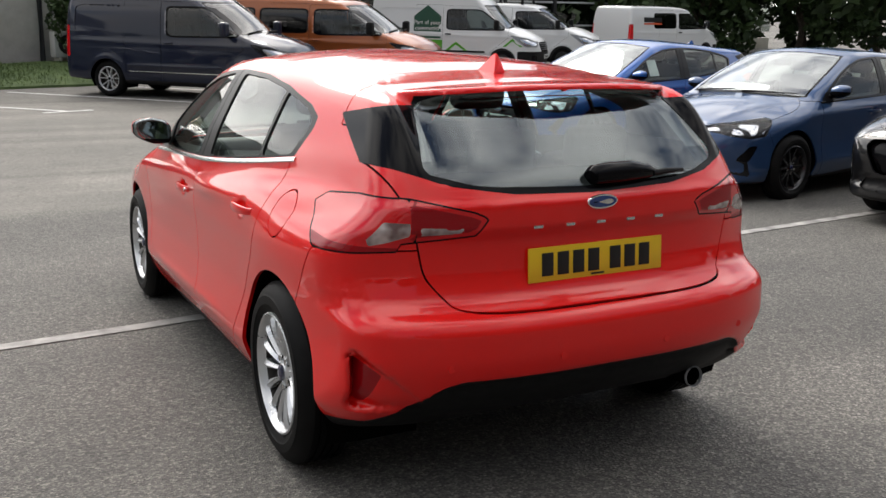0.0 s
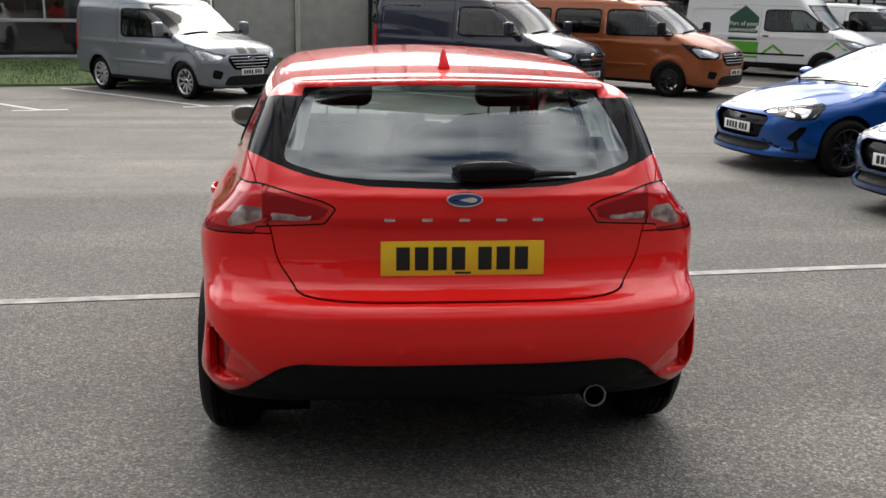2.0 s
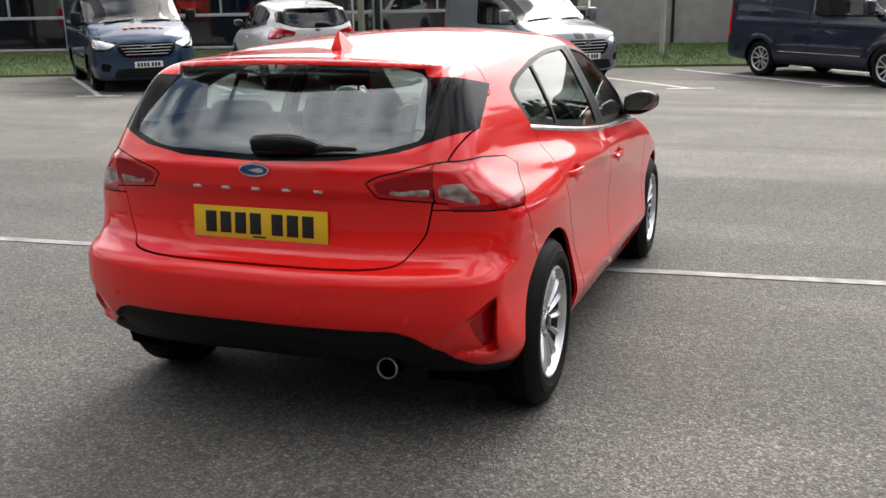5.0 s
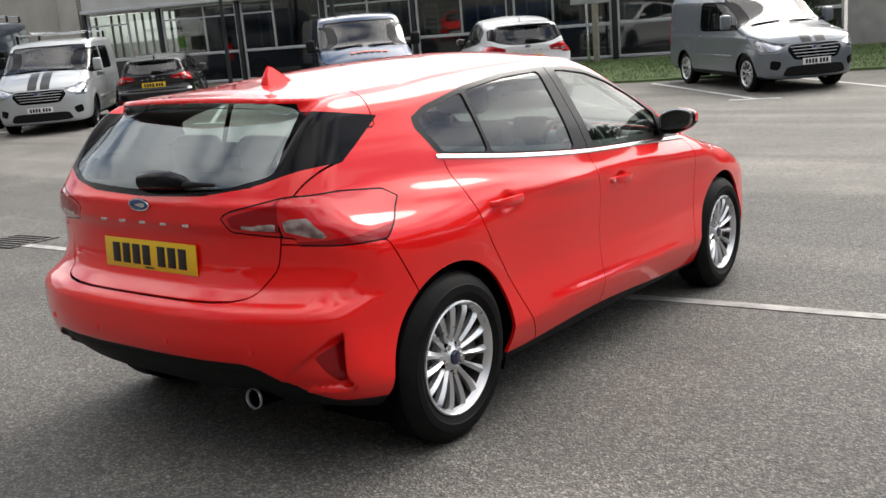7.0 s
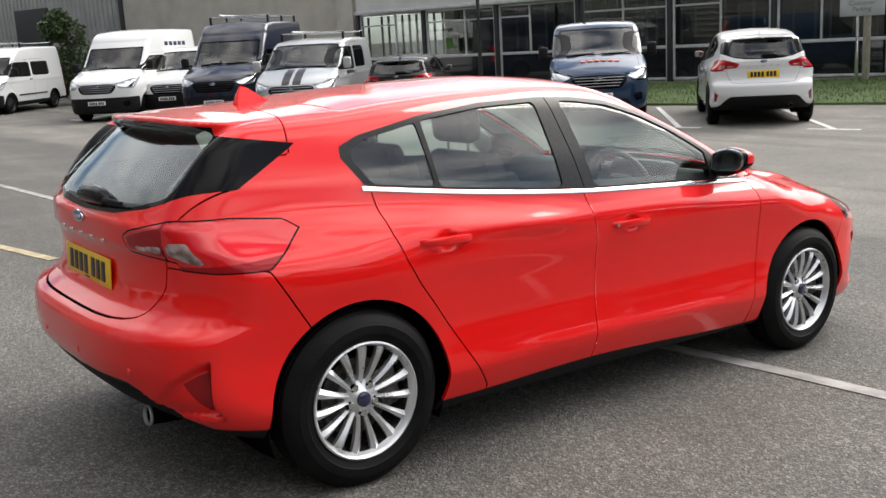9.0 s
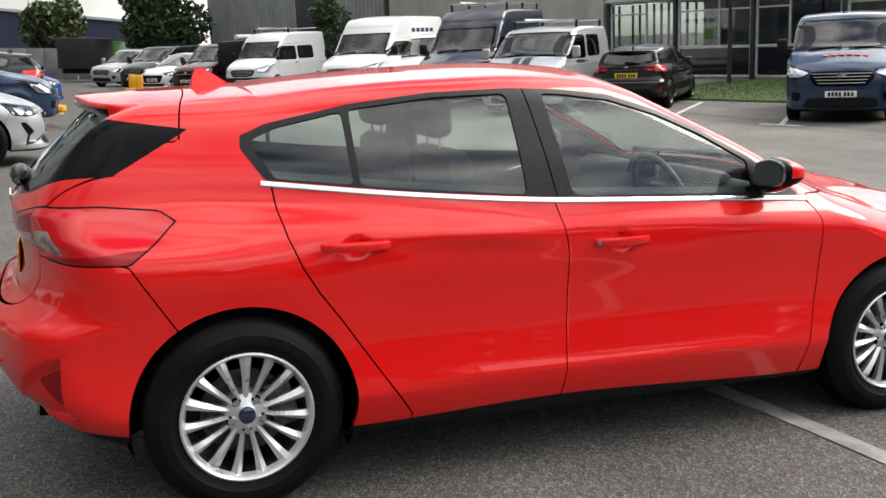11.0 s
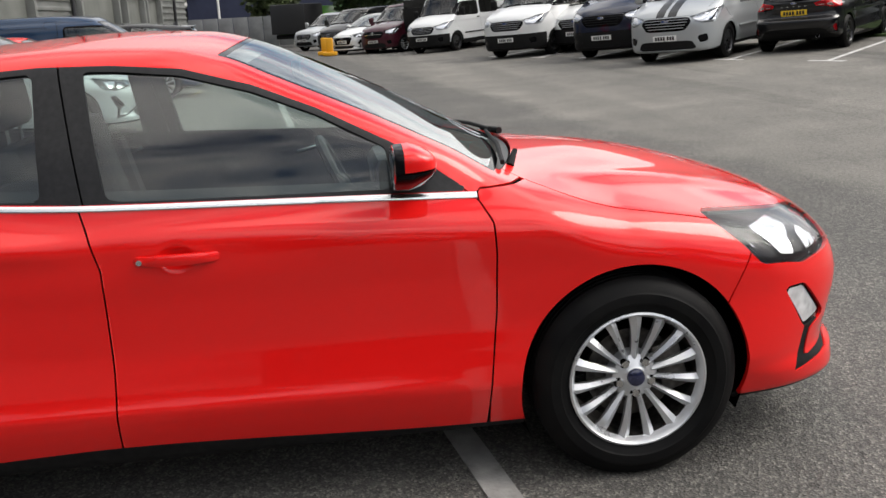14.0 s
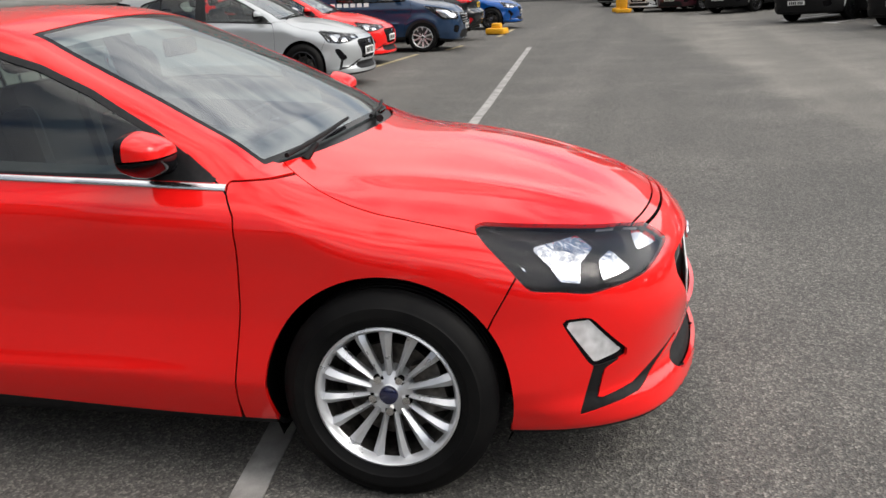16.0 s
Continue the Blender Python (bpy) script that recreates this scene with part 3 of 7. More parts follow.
def spoke_wheel(root, at, R, rim, width, mat, style="fine", cap=CAP_BLUE, name="wheel"):
    """A road wheel whose outer face looks along +x; its hub centre is the origin."""
    w = new(name)
    w.parent = root
    w.matrix_basis = at
    h = width / 2
    prof = [(rim + 0.004, h - 0.022), (rim + 0.014, h - 0.010), (rim + 0.035, h - 0.001), (rim + 0.040, h + 0.002), (rim + 0.042, h + 0.0045), ((R + rim) / 2, h + 0.005), ((R + rim) / 2 + 0.012, h + 0.004), ((R + rim) / 2 + 0.014, h + 0.001), (R - 0.040, h - 0.001), (R - 0.034, h - 0.006), (R - 0.016, h - 0.016), (R - 0.004, h - 0.034)]
    tread = []
    for i in range(5):
        c = h - 0.034 - (i + 0.5) * (2 * h - 0.068) / 5
        g = (2 * h - 0.068) / 10
        tread += [(R, c + g - 0.005), (R, c - g + 0.005)] + ([(R - 0.008, c - g + 0.004), (R - 0.008, c - g - 0.004)] if i < 4 else [])
    back = [(r, -x) for r, x in prof[::-1]]
    part("tyre", lathe(prof + tread + back, 56), RUBBER, w)
    part("rim", lathe([(rim + 0.012, h - 0.014), (rim + 0.012, h - 0.005), (rim + 0.006, h - 0.002), (rim + 0.001, h - 0.006), (rim - 0.004, h - 0.022), (rim - 0.010, h - 0.032)], 56), mat, w)
    part("barrel", lathe([(rim - 0.008, h - 0.030), (rim - 0.016, h - 0.065), (rim - 0.020, -h + 0.02), (rim + 0.008, -h + 0.012)], 48), IRON, w)
    part("brake_disc", lathe([(0.02, h - 0.085), (rim * 0.70, h - 0.085), (rim * 0.70, h - 0.11), (0.02, h - 0.11)], 32), IRON, w)
    part("caliper", box(0.07, 0.09, 0.16, 0.012, pose(h - 0.085, 0.12, 0.02, 15, 0, 0)), IRON, w)
    fx = h - 0.020
    hub = lathe([(0.0005, fx - 0.012), (0.030, fx - 0.012), (0.034, fx - 0.016), (0.070, fx - 0.028), (0.082, fx - 0.05), (0.080, fx - 0.075)], 40)
    part("hub", hub, mat, w)
    part("centre_cap", lathe([(0.0005, fx + 0.001), (0.020, fx), (0.027, fx - 0.004), (0.029, fx - 0.014)], 28), cap, w)
    for i in range(5):
        a = 2 * math.pi * (i + 0.5) / 5 + math.pi / 2
        y, z = 0.054 * math.cos(a), 0.054 * math.sin(a)
        part("lug_pocket", rod((fx - 0.045, y, z), (fx - 0.0205, y, z), 0.0165, 12), GAP, w)
        part("lug_nut", rod((fx - 0.045, y, z), (fx - 0.012, y, z), 0.0125, 6), NUT, w)
    if style == "fine":
        for i in range(15):
            a = 2 * math.pi * i / 15 + math.pi / 2
            bm = bmesh.new()
            r0, r1 = 0.058, rim - 0.001
            wd = 0.0140 if i % 3 else 0.0165
            rows = []
            for j in range(7):
                t = j / 6
                r = r0 + (r1 - r0) * t
                ww = wd * (0.60 + 0.72 * t * t)
                xx = fx - 0.022 + 0.020 * math.sin(min(1, t * 1.15) * math.pi / 2) - (0.006 if t > 0.95 else 0)
                rows.append([bm.verts.new((xx - 0.030, r, -ww * 0.8)), bm.verts.new((xx - 0.008, r, -ww)), bm.verts.new((xx - 0.001, r, -ww * 0.42)), bm.verts.new((xx + 0.004, r, 0)), bm.verts.new((xx - 0.001, r, ww * 0.42)), bm.verts.new((xx - 0.008, r, ww)), bm.verts.new((xx - 0.030, r, ww * 0.8))])
            for p, q in zip(rows, rows[1:]):
                for k in range(6):
                    bm.faces.new((p[k], p[k + 1], q[k + 1], q[k]))
                bm.faces.new((p[6], p[0], q[0], q[6]))
            bm.faces.new(rows[0][::-1])
            bm.faces.new(rows[-1])
            bmesh.ops.rotate(bm, verts=bm.verts, cent=(0, 0, 0), matrix=Matrix.Rotation(a, 3, "X"))
            bmesh.ops.recalc_face_normals(bm, faces=bm.faces)
            part("spoke", bm, mat, w)
    else:
        n = 5 if style == "five" else 10
        for i in range(n):
            a = 2 * math.pi * i / n + math.pi / 2
            for s in ((-1, 1) if style == "five" else (0,)):
                bm = bmesh.new()
                rows = []
                for j in range(4):
                    t = j / 3
                    r = 0.055 + (rim - 0.062) * t
                    c = s * (0.012 + 0.050 * t)
                    ww = 0.014 if s else 0.020
                    xx = fx - 0.018 + 0.014 * t
                    rows.append([bm.verts.new((xx - 0.03, r, c - ww)), bm.verts.new((xx, r, c - ww * 0.7)), bm.verts.new((xx, r, c + ww * 0.7)), bm.verts.new((xx - 0.03, r, c + ww))])
                for p, q in zip(rows, rows[1:]):
                    for k in range(4):
                        bm.faces.new((p[k], p[(k + 1) % 4], q[(k + 1) % 4], q[k]))
                bm.faces.new(rows[0][::-1])
                bm.faces.new(rows[-1])
                bmesh.ops.rotate(bm, verts=bm.verts, cent=(0, 0, 0), matrix=Matrix.Rotation(a, 3, "X"))
                bmesh.ops.recalc_face_normals(bm, faces=bm.faces)
                part("spoke", bm, mat, w)
    return w


def wheels(root, s, mat, style, cap=CAP_BLUE):
    made = None
    for y in (0.0, s["wheelbase"]):
        for sx in (1, -1):
            m = pose(sx * (s["track"] - s["tyre_w"] / 2), y, s["hub"], 0, 0, 0 if sx > 0 else 180)
            if made is None:
                made = spoke_wheel(root, m, s["tyre"], s["rim"], s["tyre_w"], mat, style, cap)
            else:
                copy_thing(made, m)


def liners(root, b):
    """Dark wheel houses behind the arches."""
    s = b.s
    for yw in (0.0, s["wheelbase"]):
        for sx in (1, -1):
            bm = bmesh.new()
            rows = []
            n = 28
            r = s["arch"] + 0.004
            for i in range(n + 1):
                a = -0.42 + (math.pi + 0.84) * i / n
                y, z = yw + r * math.cos(a), s["hub"] + r * math.sin(a)
                xo = float(b.half(np.array(y), np.array(max(z, 0.24)))) - 0.006
                rows.append([bm.verts.new((sx * xo, y, z)), bm.verts.new((sx * (xo - 0.10), yw + (r + 0.012) * math.cos(a), s["hub"] + (r + 0.012) * math.sin(a))), bm.verts.new((sx * 0.50, yw + (r + 0.012) * math.cos(a), s["hub"] + (r + 0.012) * math.sin(a))), bm.verts.new((sx * 0.48, yw, s["hub"]))])
            for p, q in zip(rows, rows[1:]):
                for k in range(3):
                    bm.faces.new((p[k], p[k + 1], q[k + 1], q[k]))
            bmesh.ops.remove_doubles(bm, verts=bm.verts, dist=0.0005)
            part("wheel_arch_liner", bm, GAP, root)


def seat(parent, x, y, z, tall=1.0, head=True, wide=0.50):
    st = new("seat")
    st.parent = parent
    st.matrix_basis = pose(x, y, z)
    bm = box(wide, 0.50, 0.16, 0.05, pose(0, 0.02, 0.0, 8))
    bm = box(0.09, 0.46, 0.20, 0.04, pose(wide / 2 - 0.03, 0.02, 0.03, 8), bm=bm)
    bm = box(0.09, 0.46, 0.20, 0.04, pose(-wide / 2 + 0.03, 0.02, 0.03, 8), bm=bm)
    part("seat_cushion", bm, CABIN, st)
    bm = box(wide - 0.04, 0.12, 0.60 * tall, 0.05, pose(0, -0.31, 0.34, 14))
    bm = box(0.09, 0.17, 0.50 * tall, 0.045, pose(wide / 2 - 0.04, -0.28, 0.30, 14), bm=bm)
    bm = box(0.09, 0.17, 0.50 * tall, 0.045, pose(-wide / 2 + 0.04, -0.28, 0.30, 14), bm=bm)
    part("backrest", bm, CABIN, st)
    if head:
        part("headrest", box(0.27, 0.10, 0.20, 0.045, pose(0, -0.415, 0.77 * tall, 8), seg=3), CABIN, st)
        for dx in (-0.07, 0.07):
            part("headrest_post", rod((dx, -0.395, 0.62 * tall), (dx, -0.405, 0.74 * tall), 0.006, 8), SATIN_CHROME, st)


def steering(parent, x, y, z):
    w = new("steering_wheel")
    w.parent = parent
    w.matrix_basis = pose(x, y, z, 25)
    bm = bmesh.new()
    n, m = 36, 8
    ring = []
    for i in range(n):
        a = 2 * math.pi * i / n
        c = Vector((math.cos(a), 0, math.sin(a)))
        ring.append([bm.verts.new(c * (0.185 + 0.016 * math.cos(2 * math.pi * j / m)) + Vector((0, 0.016 * math.sin(2 * math.pi * j / m), 0))) for j in range(m)])
    for i in range(n):
        for j in range(m):
            bm.faces.new((ring[i][j], ring[i][(j + 1) % m], ring[(i + 1) % n][(j + 1) % m], ring[(i + 1) % n][j]))
    part("wheel_rim", bm, CABIN_PLASTIC, w)
    bm = box(0.15, 0.04, 0.11, 0.03)
    bm = box(0.36, 0.018, 0.035, 0.008, bm=bm)
    bm = box(0.035, 0.018, 0.18, 0.008, pose(0, 0, -0.09), bm=bm)
    part("wheel_boss", bm, CABIN_PLASTIC, w)


def plate(root, at, front, w=0.520, h=0.111):
    p = new("number_plate")
    p.parent = root
    p.matrix_basis = at          # the plate lies in its x, z plane and looks along -y
    part("plate_board", box(w, 0.006, h, 0.0025), WHITE_PLATE if front else YELLOW_PLATE, p)
    k = h / 0.111
    x = -w / 2 + 0.045 * w / 0.52
    for i, gw in enumerate((0.050, 0.050, 0.050, 0.050, 0.0, 0.050, 0.050, 0.050)):
        if gw:
            part("plate_bar", box(gw * w / 0.52 * 0.86, 0.003, 0.074 * k, 0.001, pose(x + gw / 2 * w / 0.52, -0.0035, 0)), INK, p)
        x += (gw + 0.0085 if gw else 0.026) * w / 0.52
    part("plate_maker_bar", box(0.05, 0.002, 0.006, 0, pose(0.0, -0.0035, -0.046 * k)), INK, p)
    return p


def oval_badge(root, at, a=0.058, b=0.023):
    g = new("oval_badge")
    g.parent = root
    g.matrix_basis = at          # looks along -y
    def oval(ra, rb):
        return [(ra * math.cos(2 * math.pi * i / 40), rb * math.sin(2 * math.pi * i / 40)) for i in range(40)]
    up = pose(0, 0, 0, 90)
    part("badge_rim", prism(oval(a, b), 0.006, up, 0.002), CHROME, g)
    part("badge_field", prism(oval(a * 0.90, b * 0.78), 0.0075, up, 0.001), BADGE_BLUE, g)
    bm = prism([(a * 0.66 * math.cos(t), b * 0.20 * math.sin(t) + b * 0.20 * math.sin(2 * t)) for t in [2 * math.pi * i / 24 for i in range(24)]], 0.009, up)
    part("badge_stroke", bm, CHROME, g)
    return g


def wing_mirror(root, sx, y, z, x, mat, lamp=True, k=1.0):
    g = new("door_mirror")
    g.parent = root
    g.matrix_basis = pose(sx * x, y, z) @ Matrix.Diagonal((sx, 1, 1, 1))

    def F(X, Y, Z):
        hx, hz = 0.108 * k, 0.076 * k
        t = np.clip((X - 0.10) / hx, -1, 1)
        cz = 0.052 + 0.014 * t
        taper = 1 - 0.34 * np.clip(t, 0, 1) - 0.10 * np.clip(-t, 0, 1) - 0.30 * np.clip((Y - 0.0) / 0.09, 0, 1)
        d = ((np.abs((X - 0.10) / hx)) ** 3.6 + (np.abs((Z - cz) / (hz * taper))) ** 3.6 + (np.abs((Y + 0.01) / (0.095 * k))) ** 2.4) ** (1 / 2.8) - 1
        d = d * 0.07
        return smax(d, -(Y + 0.055 * k) , 0.012)
    V, T = shell(F, (-0.06, -0.1, -0.06), (0.26, 0.13, 0.17), 0.0085)
    c = Cutter(V, T, None, g, 0.004)
    gl = lambda x_, y_, z_: np.maximum(y_ + 0.049 * k, poly(x_, z_, rounded([(0.0, 0.005), (0.19, 0.015), (0.205, 0.085), (0.17, 0.115), (0.0, 0.115)], 4, 0.3)))
    c.panel("mirror_glass", gl, MIRROR, gap=False)
    c.panel("mirror_base", lambda x_, y_, z_: z_ - 0.046 - 0.06 * np.clip(y_, -0.1, 0.1), GLOSS_BLACK, gap=True)
    c.panel("mirror_surround", lambda x_, y_, z_: y_ + 0.018, GLOSS_BLACK, gap=False)
    c.finish("mirror_cap", mat)
    bm = tube([(-0.075, 0.05, -0.005), (-0.02, 0.03, 0.0), (0.05, 0.0, 0.008)], [0.030, 0.022, 0.024], 10)
    part("mirror_arm", bm, GLOSS_BLACK, g)
    return g


def wiper(root, name, a, b, lift, mat=PLASTIC):
    w = new(name)
    w.parent = root
    bm = tube([a, tuple((np.array(a) * 0.7 + np.array(b) * 0.3) + np.array((0, 0, lift))), b], [0.014, 0.010, 0.006], 8)
    part("wiper_arm", bm, mat, w)
    return w


# ---- five-door hatchback ----
APRON = curve((0.0, 0.462), (0.50, 0.460), (0.56, 0.446), (0.71, 0.330), (0.77, 0.306), (0.95, 0.306))
HATCH = dict(
    wheelbase=2.70, hub=0.322, tyre=0.326, rim=0.206, tyre_w=0.205, track=0.888, arch=0.368, flare=0.011, flare_w=0.14,
    top=((-0.75, 1.300), (-0.50, 1.325), (-0.2, 1.340), (0.1, 1.362), (0.4, 1.398), (0.8, 1.432), (1.15, 1.448), (1.40, 1.438), (1.58, 1.400), (1.72, 1.345),
         (2.0, 1.215), (2.25, 1.085), (2.42, 1.000), (2.52, 0.980), (2.75, 0.956), (3.0, 0.913), (3.2, 0.863), (3.36, 0.812), (3.48, 0.752), (3.57, 0.66), (3.7, 0.5)),
    crown=((-0.6, 0.08), (0.2, 0.10), (1.2, 0.125), (1.6, 0.12), (2.2, 0.05), (2.45, 0.10), (2.7, 0.17), (3.2, 0.16), (3.5, 0.08)),
    section=((0.14, 0.80), (0.20, 0.838), (0.26, 0.868), (0.325, 0.893), (0.355, 0.900), (0.40, 0.896), (0.47, 0.886), (0.56, 0.877), (0.68, 0.879), (0.78, 0.886), (0.85, 0.886), (0.880, 0.882),
             (0.92, 0.863), (1.0, 0.834), (1.1, 0.797), (1.2, 0.748), (1.3, 0.694), (1.38, 0.645), (1.46, 0.595), (1.6, 0.50)),
    plan=((-0.9, 0.86), (-0.7, 0.912), (-0.5, 0.945), (-0.2, 0.978), (0.2, 0.995), (0.6, 1.0), (1.4, 1.0), (2.2, 0.998), (2.7, 0.992), (2.95, 0.975), (3.1, 0.957), (3.25, 0.925), (3.4, 0.875), (3.7, 0.75)),
    plan_up=((-0.9, 0.80), (-0.6, 0.835), (-0.2, 0.890), (0.1, 0.932), (0.5, 0.975), (1.1, 1.006), (1.6, 0.99), (2.0, 0.955), (2.26, 0.925), (2.5, 0.905), (2.9, 0.925), (3.2, 0.90), (3.6, 0.75)),
    waist=(0.80, 1.02), edge=((-0.9, 0.06), (-0.2, 0.06), (0.3, 0.07), (1.2, 0.075), (1.7, 0.06), (2.3, 0.05), (2.6, 0.12), (3.4, 0.12)),
    crease=((-0.25, 0.965, 1.0, 0.875, 0.016, 0.045), (1.75, 0.842, 3.1, 0.80, 0.005, 0.05), (0.70, 0.385, 2.05, 0.375, 0.006, 0.022)),
    dents=((0.372, 0.862), (1.360, 0.822)),
    rear=((0.14, -0.50), (0.24, -0.58), (0.32, -0.69), (0.42, -0.775), (0.54, -0.800), (0.60, -0.800), (0.635, -0.785), (0.665, -0.735), (0.70, -0.690), (0.78, -0.668), (0.86, -0.672), (0.915, -0.692),
          (0.97, -0.692), (1.0, -0.672), (1.06, -0.636), (1.15, -0.576), (1.25, -0.505), (1.30, -0.466), (1.34, -0.43), (1.5, -0.31)),
    rear_sink=((0.9, 0.0), (1.02, 0.0), (1.08, 0.014), (1.15, 0.042), (1.25, 0.078), (1.34, 0.10), (1.6, 0.10)), rear_bow=0.34, rear_edge=0.10,
    front=((0.14, 3.47), (0.19, 3.575), (0.23, 3.602), (0.28, 3.597), (0.33, 3.562), (0.42, 3.582), (0.55, 3.604), (0.66, 3.596), (0.71, 3.565), (0.76, 3.49), (0.82, 3.38), (1.0, 2.93)),
    front_bow=(0.27, 0.52), front_edge=0.10, screen_bow=0.20,
    fang=(0.60, 0.805, 0.365, 0.545, 0.040), ridge=(2.48, 0.60, 3.42, 0.40, 0.012, 0.035),
    under=((-0.9, 0.270), (-0.60, 0.262), (-0.36, 0.235), (0.3, 0.185), (2.5, 0.185), (3.1, 0.19), (3.6, 0.185)),
    spoiler=(-0.462, 0.10, 0.515, 0.042),
)
DLO = [(0.100, 1.074), (0.030, 1.175), (0.032, 1.215), (0.12, 1.252), (0.40, 1.312), (0.70, 1.349), (1.0, 1.362), (1.20, 1.357), (1.40, 1.337), (1.60, 1.280), (1.78, 1.205), (2.0, 1.090), (2.215, 0.940), (1.70, 0.962), (1.10, 0.986), (0.60, 1.022)]
BELT = curve((0.05, 1.078), (0.60, 1.022), (1.10, 0.986), (1.70, 0.962), (2.24, 0.938))
PANES = {
    "quarter_glass": [(0.135, 1.078), (0.068, 1.175), (0.076, 1.208), (0.15, 1.239), (0.376, 1.289), (0.390, 1.052)],
    "rear_door_glass": [(0.410, 1.048), (0.400, 1.294), (0.70, 1.332), (0.985, 1.345), (1.004, 0.998)],
    "front_door_glass": [(1.180, 0.988), (1.124, 1.344), (1.22, 1.339), (1.40, 1.318), (1.60, 1.261), (1.78, 1.186), (1.975, 1.080), (1.985, 0.963)],
}


def hatchback(paint_mat, h, wheel_mat, wheel_style, trim=CHROME, plate_front=True, sporty=False, cap=CAP_BLUE):
    b = Body(HATCH)
    root = new("hatchback_car")
    V, T = shell(b.F, (-0.97, -0.95, 0.12), (0.97, 3.72, 1.52), h)
    c = Cutter(V, T, b, root)
    s = HATCH

    def arches(x, y, z):
        r = np.minimum(np.hypot(y, z - s["hub"]), np.hypot(y - s["wheelbase"], z - s["hub"]))
        return np.maximum(r - s["arch"], 0.45 - np.abs(x))
    c.take(arches(*c.cols()))

    sill = curve((-0.5, 0.30), (0.39, 0.237), (1.13, 0.262), (2.3, 0.217), (3.0, 0.218), (3.08, 0.212), (3.6, 0.222))

    def low(x, y, z):
        w = step(-0.36, -0.62, y)
        return z - (sill(y) * (1 - w) + APRON(np.abs(x)) * w)
    ob, lowvt = c.panel("lower_trim", low, PLASTIC, gap=False, label="black textured sill and bumper trim")

    # side windows
    for sx, nm in ((1, "right"), (-1, "left")):
        out = lambda x, y, z: np.maximum(poly(y, z, DLO), 0.40 - sx * x)
        inner = c.take(out(*c.cols()))
        fr = Cutter(inner[0], inner[1], b, root, 0.010)
        for pn, pts in PANES.items():
            rp = rounded(pts, 3, 0.07)
            pm = lambda x, y, z: poly(y, z, rp)
            gl = fr.take(pm(*fr.cols()))
            if len(gl[1]):
                gv = gl[0] - normals(*gl) * 0.006
                o = tri_part(pn, (gv, gl[1]), GLASS, root, body=b)
                o.visible_shadow = False
        fr.panel("front_window_frame", lambda x, y, z: 1.117 - 0.165 * (z - 0.985) - y, SATIN_BLACK)
        fr.finish("window_frame", SATIN_BLACK)
        # bright strip under the windows, bent along the belt line
        bm = bmesh.new()
        rows = []
        for k in range(61):
            yy = 0.085 + (2.232 - 0.085) * k / 60
            zc = float(BELT(yy)) - 0.009
            ring = []
            for dx, dz in ((-0.010, -0.0085), (0.003, -0.0085), (0.0055, -0.005), (0.0055, 0.005), (0.003, 0.0085), (-0.010, 0.0085)):
                ring.append(bm.verts.new((sx * (float(b.half(np.array(yy), np.array(zc + dz))) + dx), yy, zc + dz)))
            rows.append(ring)
        for p, q in zip(rows, rows[1:]):
            for k in range(6):
                bm.faces.new((p[k], p[(k + 1) % 6], q[(k + 1) % 6], q[k]))
        bm.faces.new(rows[0][::-1])
        bm.faces.new(rows[-1])
        bmesh.ops.recalc_face_normals(bm, faces=bm.faces)
        part("window_strip", bm, trim, root)

    # windscreen, its dark border
    def screen(x, y, z, e=0.0):
        ye = y + s["screen_bow"] * x * x
        return np.maximum(np.maximum(1.56 + e - ye, ye - 2.405 + e), np.maximum(np.abs(x) - (b.half(y, z) - 0.085 - e), 0.93 - z))
    inner = c.take(screen(*c.cols()))
    fr = Cutter(inner[0], inner[1], b, root, 0.01)
    gl = fr.take(screen(*fr.cols(), e=0.022))
    o = tri_part("windscreen", (gl[0] - normals(*gl) * 0.002, gl[1]), SCREEN_GLASS, root, body=b)
    o.visible_shadow = False
    tri_part("windscreen_border", (fr.V - normals(fr.V, fr.T) * 0.002, fr.T), GLOSS_BLACK, root)

    # rear window and its black corner panels
    TOPZ = lambda x, y: b.top_z(np.abs(x), y) - 0.017
    back = [(0, 0.995), (0.30, 1.005), (0.50, 1.035), (0.64, 1.085), (0.80, 1.12), (0.80, 1.42), (0, 1.42)]
    side_tri = [(-0.75, 1.02), (-0.42, 1.066), (-0.125, 1.238), (-0.46, 1.282), (-0.75, 1.30)]

    def dark(x, y, z):
        m = np.maximum(poly(np.abs(x), z, back), y + 0.12)
        m = np.maximum(m, np.where(np.abs(x) > 0.50, poly(y, z, side_tri), -1.0))
        return np.maximum(m, z - TOPZ(x, y))
    inner = c.take(dark(*c.cols()))
    fr = Cutter(inner[0], inner[1], b, root, 0.006)
    pane = rounded([(-0.57, 1.075), (-0.40, 1.03), (0, 1.015), (0.40, 1.03), (0.57, 1.075), (0.50, 1.275), (0.40, 1.305), (0, 1.315), (-0.40, 1.305), (-0.50, 1.275)], 3, 0.2)
    gl = fr.take(poly(fr.V[:, 0], fr.V[:, 2], pane))
    o = tri_part("rear_window", (gl[0] - normals(*gl) * 0.002, gl[1]), REAR_GLASS, root, body=b)
    o.visible_shadow = False
    tri_part("rear_window_surround", lip(fr.V, fr.T, 0.006), GLOSS_BLACK, root, body=b)

    # tail lamps: lens over lit and clear sections
    rear_lamp = [(0.392, 0.940), (0.440, 0.962), (0.62, 1.006), (0.95, 1.03), (0.95, 0.835), (0.70, 0.858), (0.60, 0.870), (0.432, 0.884)]
